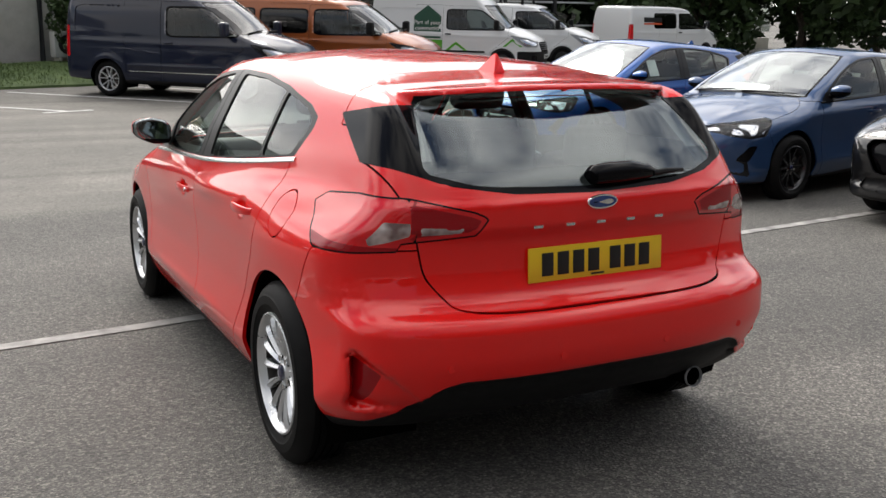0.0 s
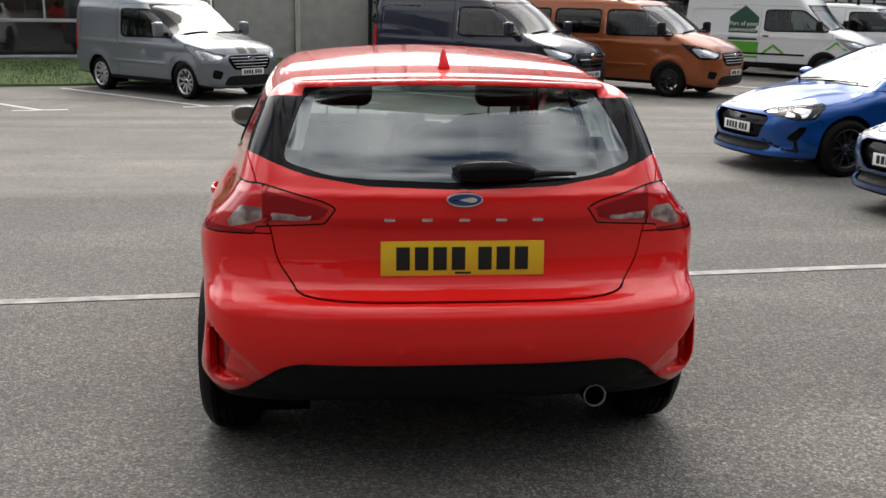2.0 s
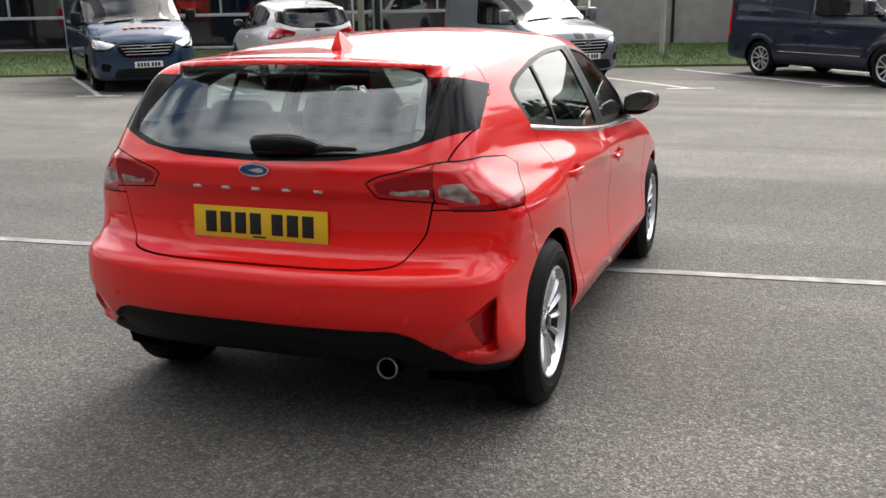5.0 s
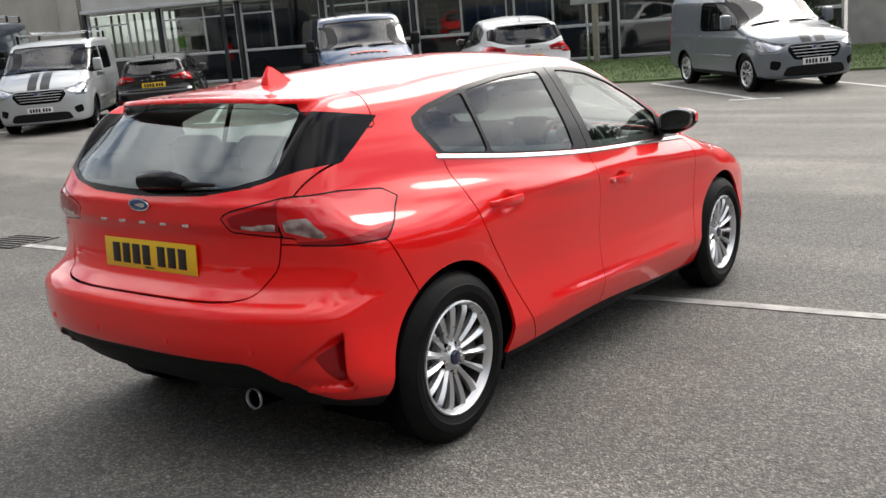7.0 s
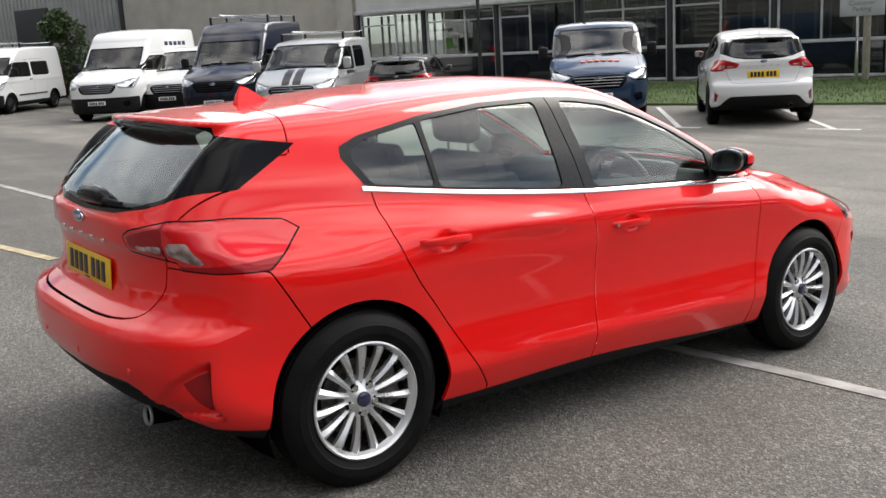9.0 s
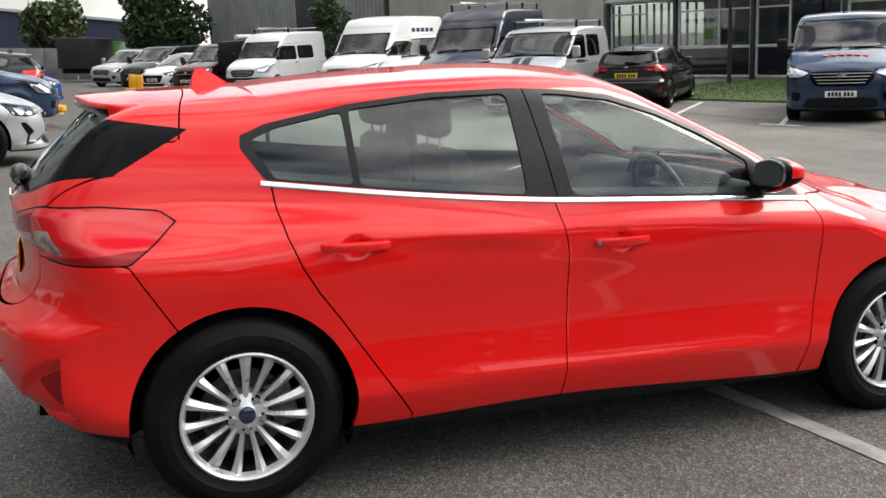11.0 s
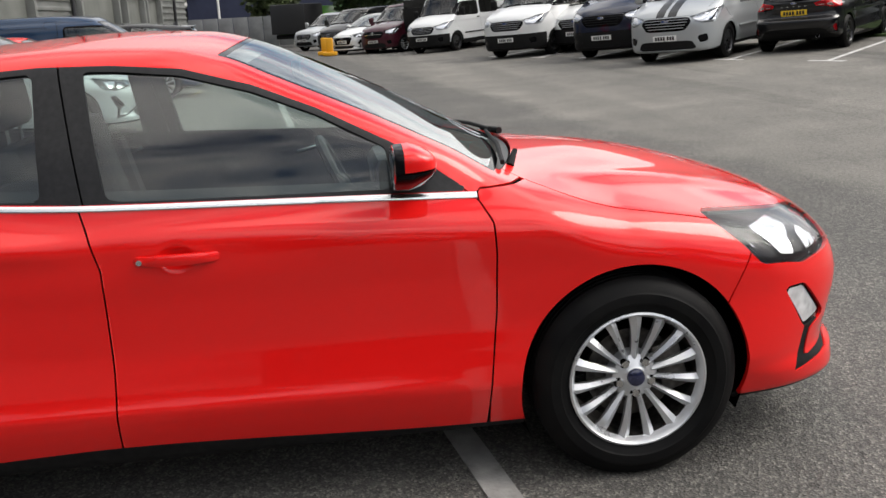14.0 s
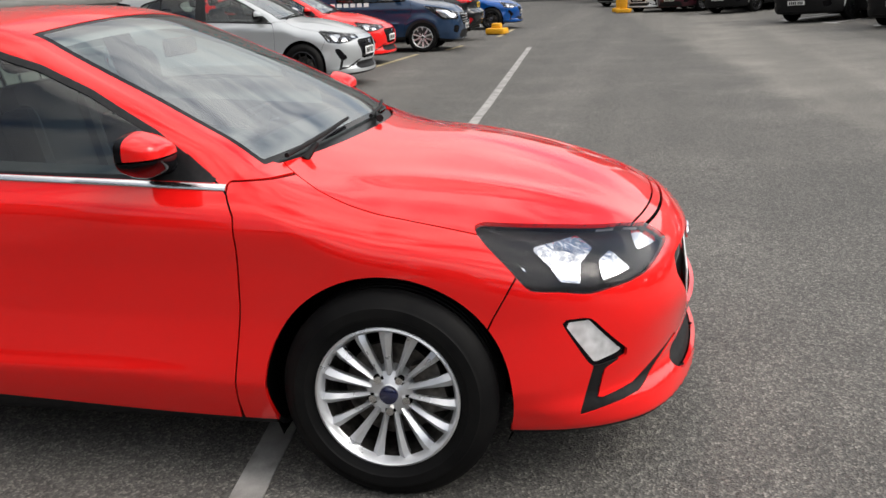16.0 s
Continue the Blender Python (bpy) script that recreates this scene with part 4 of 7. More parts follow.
    side_lamp = [(-0.90, 1.000), (-0.42, 1.010), (-0.235, 0.995), (-0.185, 0.962), (-0.245, 0.905), (-0.335, 0.838), (-0.50, 0.836), (-0.90, 0.860)]

    def tail(x, y, z):
        return np.where(np.abs(x) < 0.655, poly(np.abs(x), z, rear_lamp), poly(y, z, side_lamp)) + np.where(y > 0.1, 9.0, 0.0)
    for sx in (1, -1):
        lamp = new("tail_lamp")
        lamp.parent = root
        inner = c.take(np.maximum(tail(*c.cols()), 0.2 - sx * c.V[:, 0]))
        fr = Cutter(inner[0], inner[1], b, lamp, 0.02)
        rim_m = lambda x, y, z: -(tail(x, y, z) + 0.0055)
        fr.panel("lamp_border", rim_m, GLOSS_BLACK, lamp, gap=False)
        fr.pieces("lamp_joint", lambda x, y, z: np.abs(sx * x - 0.615 - 0.10 * (z - 0.9)) - 0.004, GLOSS_BLACK, lamp)
        fr.panel("light_guide", lambda x, y, z: np.where(np.abs(x) < 0.612, -(tail(x, y, z) + 0.018), 1.0), LAMP_RED, lamp, gap=False)
        rv = [(0.470, 0.912), (0.602, 0.918), (0.600, 0.893), (0.480, 0.896)]
        fr.panel("reversing_lens", lambda x, y, z: np.where(np.abs(x) < 0.61, poly(np.abs(x), z, rv), 1.0), LAMP_CLEAR, lamp, gap=False)
        sv = [(0.628, 0.932), (0.700, 0.936), (0.752, 0.872), (0.735, 0.862), (0.690, 0.872), (0.630, 0.892)]
        fr.panel("indicator_lens", lambda x, y, z: np.where(np.abs(x) > 0.61, poly(np.abs(x), z, sv), 1.0), LAMP_CLEAR, lamp, gap=False)
        fr.panel("lower_lens", lambda x, y, z: np.where(np.abs(x) < 0.612, -1.0, z - 0.862 - 0.10 * np.clip(y + 0.5, -0.3, 1)) + np.where(y > -0.28, 9, 0), LAMP_DEEP, lamp, gap=False)
        fr.finish("lamp_lens", LAMP_RED)

    # tailgate
    gate = rounded([(-0.505, 0.655), (0.505, 0.655), (0.585, 0.76), (0.612, 0.90), (0.655, 1.03), (0.70, 1.12), (-0.70, 1.12), (-0.655, 1.03), (-0.612, 0.90), (-0.585, 0.76)], 4, 0.22)
    c.panel("tailgate", lambda x, y, z: np.maximum(poly(x, z, gate), y + 0.35), paint_mat)

    # doors
    rear_door = [(0.115, 1.08), (0.128, 0.985), (0.150, 0.90), (0.189, 0.807), (0.245, 0.715), (0.31, 0.629), (0.43, 0.455), (0.565, 0.262), (0.565, 0.20), (1.138, 0.20), (1.150, 0.50), (1.150, 0.80), (1.125, 0.90), (1.100, 0.985), (1.1, 1.10), (0.1, 1.2)]
    front_door = [(1.100, 0.985), (1.125, 0.90), (1.150, 0.80), (1.150, 0.50), (1.138, 0.20), (2.228, 0.20), (2.24, 0.35), (2.268, 0.58), (2.275, 0.76), (2.270, 0.855), (2.235, 0.915), (2.19, 0.95), (2.1, 1.02), (1.1, 1.1)]
    for sx in (1, -1):
        for dn, pts in (("rear_door", rear_door), ("front_door", front_door)):
            c.panel(dn, lambda x, y, z: np.maximum(poly(y, z, pts), 0.40 - sx * x), paint_mat)

    # headlamps: housing, reflectors and clear cover
    hl = rounded([(2.930, 0.818), (3.16, 0.788), (3.36, 0.756), (3.480, 0.722), (3.490, 0.69), (3.42, 0.648), (3.28, 0.625), (3.20, 0.640), (3.115, 0.645), (3.05, 0.715)], 3, 0.2)
    for sx in (1, -1):
        lamp = new("headlamp")
        lamp.parent = root
        inner = c.take(np.maximum(poly(c.V[:, 1], c.V[:, 2], hl), 0.38 - sx * c.V[:, 0]))
        V2, T2 = inner
        N2 = normals(V2, T2)
        o = tri_part("clear_cover", (V2, T2), LENS, lamp)
        o.visible_shadow = False
        tri_part("lamp_housing", lip(V2 - N2 * 0.028, T2, -0.026), HOUSING, lamp)
        fr = Cutter(V2 - N2 * 0.020, T2, b, lamp, 0.012)
        fr.pieces("upper_bezel", lambda x, y, z: np.where(sx * x > 0.40, poly(y, z, [(2.955, 0.809), (3.16, 0.780), (3.36, 0.748), (3.46, 0.716), (3.455, 0.709), (3.35, 0.738), (3.16, 0.769), (2.99, 0.794)]), 1.0), BEZEL, lamp)
        fr.panel("main_reflector", lambda x, y, z: poly(y, z, [(3.105, 0.745), (3.225, 0.750), (3.275, 0.722), (3.245, 0.700), (3.250, 0.652), (3.195, 0.662), (3.165, 0.700)]), FROST, lamp, gap=False)
        fr.panel("inner_reflector", lambda x, y, z: poly(y, z, [(3.295, 0.700), (3.325, 0.712), (3.385, 0.668), (3.31, 0.652)]), FROST, lamp, gap=False)
        fr.panel("day_lamp", lambda x, y, z: poly(y, z, [(3.375, 0.728), (3.440, 0.708), (3.455, 0.688), (3.40, 0.694)]), CHROME, lamp, gap=False)
        fr.pieces("side_reflector", lambda x, y, z: np.maximum(0.62 - sx * x, poly(y, z, [(3.06, 0.742), (3.095, 0.70), (3.14, 0.668), (3.12, 0.66)])), CHROME, lamp)

    # bonnet
    def bonnet(x, y, z):
        edge = curve((2.30, 0.60), (2.42, 0.70), (2.50, 0.752), (2.60, 0.775), (2.80, 0.782), (3.0, 0.775), (3.25, 0.735), (3.40, 0.66), (3.6, 0.5))
        ye = y + 0.30 * x * x
        return np.maximum(np.maximum(np.abs(x) - edge(y), 2.46 - ye), np.maximum(ye - 3.44, 0.69 - z))
    c.panel("bonnet", bonnet, paint_mat)
    cowl = lambda x, y, z: np.maximum(np.maximum(2.40 - (y + s["screen_bow"] * x * x), (y + 0.30 * x * x) - 2.462), np.maximum(np.abs(x) - 0.66, 0.9 - z))
    c.panel("cowl", cowl, SATIN_BLACK, gap=False, push=-0.012)

    # grille, lower intake, fog lamp pockets
    gr = rounded([(-0.46, 0.672), (0.46, 0.672), (0.52, 0.62), (0.40, 0.395), (-0.40, 0.395), (-0.52, 0.62)], 3, 0.15) if sporty else rounded([(-0.42, 0.655), (0.42, 0.655), (0.47, 0.60), (0.36, 0.455), (-0.36, 0.455), (-0.47, 0.60)], 3, 0.2)
    c.panel("grille", lambda x, y, z: np.maximum(poly(x, z, gr), 3.2 - y), GLOSS_BLACK, gap=False, push=-0.05)
    k = 1.22 if sporty else 1.0
    low_in = rounded([(-0.42 * k, 0.37), (0.42 * k, 0.37), (0.47 * k, 0.30), (0.40 * k, 0.265), (-0.40 * k, 0.265), (-0.47 * k, 0.30)], 3, 0.2)
    c.panel("lower_intake", lambda x, y, z: np.maximum(poly(x, z, low_in), 3.25 - y), PLASTIC, gap=False, push=-0.02)
    fog = [(3.205, 0.548), (3.275, 0.550), (3.365, 0.440), (3.290, 0.418)]
    trimp = [(3.290, 0.418), (3.365, 0.440), (3.375, 0.424), (3.318, 0.392), (3.30, 0.305), (3.40, 0.325), (3.52, 0.41), (3.52, 0.39), (3.42, 0.300), (3.25, 0.262)]
    pocket = rounded([(3.195, 0.560), (3.28, 0.562), (3.385, 0.440), (3.375, 0.418), (3.285, 0.405)], 2, 0.15)
    for sx in (1, -1):
        fl = new("fog_lamp")
        fl.parent = root
        inner = c.take(np.maximum(poly(c.V[:, 1], c.V[:, 2], pocket), 0.35 - sx * c.V[:, 0]))
        fr = Cutter(inner[0] - normals(*inner) * 0.010, inner[1], b, fl, 0.012)
        fr.panel("fog_lens", lambda x, y, z: poly(y, z, fog), GLOSS_BLACK if sporty else FOG_LENS, fl, gap=False)
        fr.finish("fog_bezel", GLOSS_BLACK)
        c.pieces("bumper_blade", lambda x, y, z: np.maximum(poly(y, z, trimp), 0.35 - sx * x), PLASTIC, push=-0.004)

    # bumpers
    c.panel("front_bumper", lambda x, y, z: np.maximum(np.maximum(3.03 + 0.55 * np.clip(z - 0.60, -1, 1) * step(0.2, 0.6, z) - y, z - 0.735), -9 + 0 * x), paint_mat)
    bump = [(-0.10, 0.15), (-0.15, 0.50), (-0.205, 0.625), (-0.295, 0.765), (-0.34, 0.835), (-0.36, 0.840), (-0.95, 0.855), (-0.95, 0.15)]
    refl = [(0.738, 0.478), (0.795, 0.528), (0.795, 0.382), (0.768, 0.376)]
    for sx in (1, -1):
        c.panel("rear_reflector", lambda x, y, z: np.maximum(poly(sx * x, z, refl), y + 0.35), LAMP_DEEP, gap=False, push=-0.002)
    c.panel("rear_bumper", lambda x, y, z: poly(y, z, bump), paint_mat)
    c.panel("fuel_flap", lambda x, y, z: np.maximum(np.hypot(y + 0.02, z - 0.895) - 0.078, 0.4 + x), paint_mat)
    # roof spoiler seam and body
    c.panel("roof_spoiler", lambda x, y, z: np.maximum(y + 0.085 + 0.16 * x * x, 1.2 - z + 0.10 * step(0.5, 0.7, np.abs(x)) * 0), paint_mat)
    for sx in (1, -1):
        c.panel("front_wing", lambda x, y, z: np.maximum(np.maximum(2.235 - y, y - 3.2), np.maximum(0.45 - sx * x, z - 0.945)), paint_mat)
    c.finish("body_shell", paint_mat)
    liners(root, b)
    wheels(root, s, wheel_mat, wheel_style, cap)

    # handles with their scoops
    for sx in (1, -1):
        for y0, z0 in ((0.372, 0.862), (1.360, 0.822)):
            hd = new("door_handle")
            hd.parent = root
            xs = float(b.half(np.array(y0), np.array(z0)))
            hd.matrix_basis = pose(sx * xs, y0, z0) @ Matrix.Diagonal((sx, 1, 1, 1))
            bm = bmesh.new()
            rows = []
            for j in range(11):
                t = j / 10
                yy = -0.122 + 0.244 * t
                out = 0.010 + 0.028 * math.sin(math.pi * t) ** 0.45
                hz = 0.0165 * (0.75 + 0.25 * math.sin(math.pi * t))
                rows.append([bm.verts.new((out - 0.012, yy, -hz)), bm.verts.new((out - 0.003, yy, -hz * 0.9)), bm.verts.new((out, yy, -hz * 0.3)), bm.verts.new((out, yy, hz * 0.4)), bm.verts.new((out - 0.003, yy, hz * 0.95)), bm.verts.new((out - 0.012, yy, hz))])
            for p, q in zip(rows, rows[1:]):
                for k in range(6):
                    bm.faces.new((p[k], p[(k + 1) % 6], q[(k + 1) % 6], q[k]))
            bm.faces.new(rows[0][::-1])
            bm.faces.new(rows[-1])
            bmesh.ops.recalc_face_normals(bm, faces=bm.faces)
            part("handle_grip", bm, paint_mat, hd)
            if y0 > 1:
                part("lock_cover", rod((0.022, -0.100, 0.0), (0.032, -0.100, 0.0), 0.008, 12), CHROME, hd)
        wing_mirror(root, sx, 2.030, 0.985, 0.795, paint_mat, k=0.90)
    # badge, letters as bars, plate, wiper, aerial, exhaust
    ry = lambda x, z: float(b.rear_y(abs(x), np.array(z)))
    oval_badge(root, pose(0, ry(0, 0.968) - 0.002, 0.968, 4))
    for i in range(5):
        x0 = -0.232 + i * 0.1165
        part("letter_bar", box(0.034, 0.005, 0.011, 0.002, pose(x0, ry(x0, 0.903) - 0.002, 0.903, 4)), CHROME, root)
    for x0, z0 in ((-0.56, 0.505), (-0.20, 0.515), (0.20, 0.515), (0.56, 0.505)):
        part("parking_sensor", rod((x0, ry(x0, z0) + 0.01, z0), (x0, ry(x0, z0) - 0.0025, z0), 0.0115, 16), paint_mat, root)
    plate(root, pose(0, ry(0.2, 0.775) - 0.010, 0.778, -2), False)
    fy = float(b.front_y(0, np.array(0.50)))
    plate(root, pose(0, fy - 0.042, 0.50, 0, 0, 180), True)
    oval_badge(root, pose(0, float(b.front_y(0, np.array(0.62))) - 0.042, 0.625, 2, 0, 180), 0.07, 0.027)
    wp = new("rear_wiper")
    wp.parent = root
    wy = lambda x, z: ry(x, z) - 0.03
    bm = tube([(0.22, wy(0.22, 1.047), 1.042), (0.28, wy(0.28, 1.048), 1.045), (0.36, wy(0.36, 1.050), 1.044)], [0.012, 0.010, 0.006], 8)
    part("wiper_arm", bm, PLASTIC, wp)
    bm = tube([(-0.020, wy(0, 1.045) + 0.012, 1.042), (-0.014, wy(0, 1.05) + 0.010, 1.046), (0.05, wy(0.05, 1.052) + 0.008, 1.050), (0.13, wy(0.13, 1.052) + 0.008, 1.052), (0.20, wy(0.20, 1.05) + 0.008, 1.048), (0.245, wy(0.24, 1.045) + 0.012, 1.043)], [0.026, 0.033, 0.037, 0.035, 0.026, 0.010], 14)
    part("wiper_cover", bm, GLOSS_BLACK, wp)
    for sx, x1, x2 in ((1, 0.62, 0.10), (-1, -0.05, -0.60)):
        g = new("front_wiper")
        g.parent = root
        zt = lambda x, y: float(b.top_z(abs(x), np.array(y))) + 0.018
        p = [(x1, 2.425 - 0.2 * x1 * x1, 0), ((x1 + x2) / 2, 2.405 - 0.2 * ((x1 + x2) / 2) ** 2, 0), (x2, 2.385 - 0.2 * x2 * x2, 0)]
        part("wiper_blade", tube([(x, y, zt(x, y)) for x, y, _ in p], [0.008, 0.008, 0.006], 8), PLASTIC, g)
        part("wiper_arm", tube([(x1 * 0.9, 2.46 - 0.2 * x1 * x1, zt(x1 * 0.9, 2.46)), (x1 * 0.8 + x2 * 0.2, 2.41, zt(0.4, 2.41) + 0.012)], [0.014, 0.009], 8), PLASTIC, g)
    z0 = float(b.top_z(0, np.array(0.12)))
    out = [(0.20, -0.012), (0.12, 0.014), (0.03, 0.062), (0.0, 0.066), (-0.012, 0.03), (-0.02, -0.012)]
    bm = bmesh.new()
    ring = []
    for sgn in (1, -1):
        ring.append([bm.verts.new((sgn * (0.003 + 0.022 * max(0, (0.066 - z) / 0.078) ** 1.6), y, z)) for y, z in out])
    bm.faces.new(ring[0][::-1])
    bm.faces.new(ring[1])
    for i in range(len(out)):
        j = (i + 1) % len(out)
        bm.faces.new((ring[0][i], ring[0][j], ring[1][j], ring[1][i]))
    bmesh.ops.recalc_face_normals(bm, faces=bm.faces)
    bmesh.ops.bevel(bm, geom=list(bm.edges), offset=0.004, segments=2, affect="EDGES")
    part("roof_aerial", bm, paint_mat, root, at=pose(0, -0.02, z0, -4))
    ex = new("exhaust_pipe")
    ex.parent = root
    ex.matrix_basis = pose(0.455, -0.648, 0.298, 0, 4, 90)
    part("pipe_body", lathe([(0.0355, 0.24), (0.0355, 0.012), (0.034, 0.012), (0.033, 0.24)], 28), GAP, ex)
    part("pipe_rim", lathe([(0.0365, 0.008), (0.038, 0.0), (0.0355, -0.004), (0.033, 0.0), (0.0330, 0.008)], 28), BEZEL, ex)
    part("pipe_bore", lathe([(0.0005, 0.08), (0.0305, 0.08)], 28), GAP, ex)

    cabin(root, b, c, h)
    return root


def cabin(root, b, c, h):
    s = b.s
    V, T = shell(lambda x, y, z: b.F(x, y, z) + 0.045, (-0.97, -0.9, 0.16), (0.97, 3.0, 1.5), 0.045)
    x, y, z = V[:, 0], V[:, 1], V[:, 2]
    m = np.maximum(poly(y, z, DLO) + 0.028, 0.42 - np.abs(x))
    ye = y + s["screen_bow"] * x * x
    m = np.minimum(m, np.maximum(np.maximum(1.60 - ye, ye - 2.60), np.maximum(np.abs(x) - b.half(y, z) + 0.15, 0.90 - z)))
    pane = [(-0.52, 1.03), (0.52, 1.03), (0.46, 1.305), (-0.46, 1.305)]
    m = np.minimum(m, np.maximum(poly(x, z, pane), y + 0.0))
    _, (V, T) = split(V, T, m)
    _, (V, T) = split(V, T, np.maximum(2.45 - V[:, 1], 0.2 - V[:, 2]))
    for yw in (0.0, s["wheelbase"]):
        _, (V, T) = split(V, T, np.maximum(np.hypot(V[:, 1] - yw, V[:, 2] - s["hub"]) - s["arch"] - 0.03, 0.40 - np.abs(V[:, 0])))
    up, low = split(V, T, 1.10 - V[:, 2])
    tri_part("headlining", (up[0], up[1][:, ::-1]), HEADLINER, root)
    tri_part("cabin_lining", (low[0], low[1][:, ::-1]), CABIN_PLASTIC, root)
    for x0 in (0.37, -0.37):
        seat(root, x0, 1.22, 0.50, 1.0)
    for x0 in (0.42, 0.0, -0.42):
        seat(root, x0, 0.36, 0.50, 0.72, True, 0.42)
    part("parcel_shelf", box(1.10, 0.48, 0.03, 0.01, pose(0, -0.28, 0.985)), CABIN, root)
    bm = box(1.46, 0.42, 0.30, 0.09, pose(0, 2.20, 0.80, -14), seg=3)
    bm = box(0.36, 0.16, 0.10, 0.04, pose(0.37, 2.02, 0.965, -10), bm=bm)
    part("dashboard", bm, CABIN_PLASTIC, root)
    part("touch_screen", box(0.22, 0.02, 0.13, 0.008, pose(0.0, 2.0, 1.0, -12)), GLOSS_BLACK, root)
    steering(root, 0.37, 1.86, 0.90)
    part("rear_view_mirror", box(0.23, 0.03, 0.065, 0.014, pose(0, 1.72, 1.285, 10)), GLOSS_BLACK, root)
    part("centre_console", box(0.22, 1.0, 0.22, 0.05, pose(0, 1.55, 0.50)), CABIN_PLASTIC, root)
    for sx in (1, -1):
        for y0, z0 in ((0.95, 0.99), (1.72, 0.945)):
            part("inner_handle", box(0.015, 0.11, 0.02, 0.006, pose(sx * (float(b.half(np.array(y0), np.array(z0 - 0.05))) - 0.075), y0, z0 - 0.05, 12)), SATIN_CHROME, root)


# ---- vans ----
def van_spec(wb, H, w, fo, ro, ytop, ybase, zbase, znose, tyre=0.345, rim=0.215, arch=0.395):
    ye = wb + fo
    return dict(
        wheelbase=wb, hub=tyre - 0.004, tyre=tyre, rim=rim, tyre_w=0.22, track=w - 0.035, arch=arch, flare=0.020,
        top=((-ro - 0.2, H - 0.14), (-ro + 0.25, H - 0.015), (0.6, H), (ytop - 0.6, H - 0.01), (ytop, H - 0.07), (ytop + 0.18, H - 0.17), (ybase, zbase), (ybase + 0.14, zbase - 0.03), (ye - 0.28, znose + 0.02), (ye - 0.10, znose - 0.10), (ye + 0.3, znose - 0.5)),
        crown=((-ro, 0.05), (ytop, 0.06), (ybase - 0.2, 0.05), (ybase + 0.2, 0.10), (ye, 0.10)),
        section=((0.18, 0.88 * w), (0.30, 0.965 * w), (0.48, w), (0.90, 0.998 * w), (1.10, 0.985 * w), (1.30, 0.968 * w), (1.60, 0.935 * w), (H - 0.12, 0.875 * w), (H + 0.2, 0.82 * w)),
        plan=((-ro, 0.955), (-ro + 0.35, 0.99), (0.3, 1.0), (wb - 0.2, 1.0), (wb + 0.3, 0.985), (ye - 0.35, 0.94), (ye, 0.82)),
        plan_up=((-ro, 0.955), (-ro + 0.35, 0.99), (0.3, 1.0), (ytop - 0.4, 1.0), (ybase, 0.95), (ye - 0.35, 0.90), (ye, 0.80)),
        waist=(zbase - 0.22, zbase + 0.02), edge=((-ro, 0.08), (ytop, 0.09), (ybase, 0.06), (ye, 0.10)),
        rear=((0.18, -ro + 0.14), (0.35, -ro + 0.02), (0.5, -ro), (0.9, -ro + 0.01), (1.3, -ro + 0.03), (H, -ro + 0.12), (H + 0.2, -ro + 0.2)), rear_bow=0.03, rear_edge=0.10,
        front=((0.16, ye - 0.14), (0.30, ye - 0.02), (0.55, ye), (znose - 0.25, ye - 0.01), (znose - 0.05, ye - 0.10), (znose + 0.10, ye - 0.34), (2.2, ye - 1.6)), front_bow=(0.20, 0.20), front_edge=0.12, screen_bow=0.16,
        under=((-ro, 0.34), (0.5, 0.26), (wb, 0.24), (ye, 0.22)),
        crease=((-ro + 0.3, zbase - 0.20, wb + 0.2, zbase - 0.24, 0.014, 0.035), (0.55, 0.60, wb - 0.5, 0.60, 0.012, 0.035)),
        ends=(ro, ye, ytop, ybase, zbase, znose, H, w))


CUSTOM = van_spec(2.933, 1.97, 0.985, 1.02, 1.01, 2.05, 3.12, 1.28, 1.08)
CUSTOM_HIGH = van_spec(2.933, 2.38, 0.985, 1.02, 1.01, 1.92, 3.12, 1.28, 1.08)
TRANSIT = van_spec(3.30, 2.55, 1.03, 1.02, 1.21, 2.25, 3.42, 1.42, 1.20, 0.35)
OLD_TRANSIT = van_spec(2.93, 2.32, 0.985, 0.90, 1.00, 2.05, 2.98, 1.34, 1.12)
CONNECT = van_spec(2.662, 1.84, 0.90, 0.87, 0.89, 1.40, 2.48, 1.16, 0.98, 0.325, 0.215, 0.375)
TRANSPORTER = van_spec(3.00, 1.98, 0.95, 0.91, 0.99, 1.95, 3.00, 1.26, 1.08, 0.345, 0.22, 0.39)


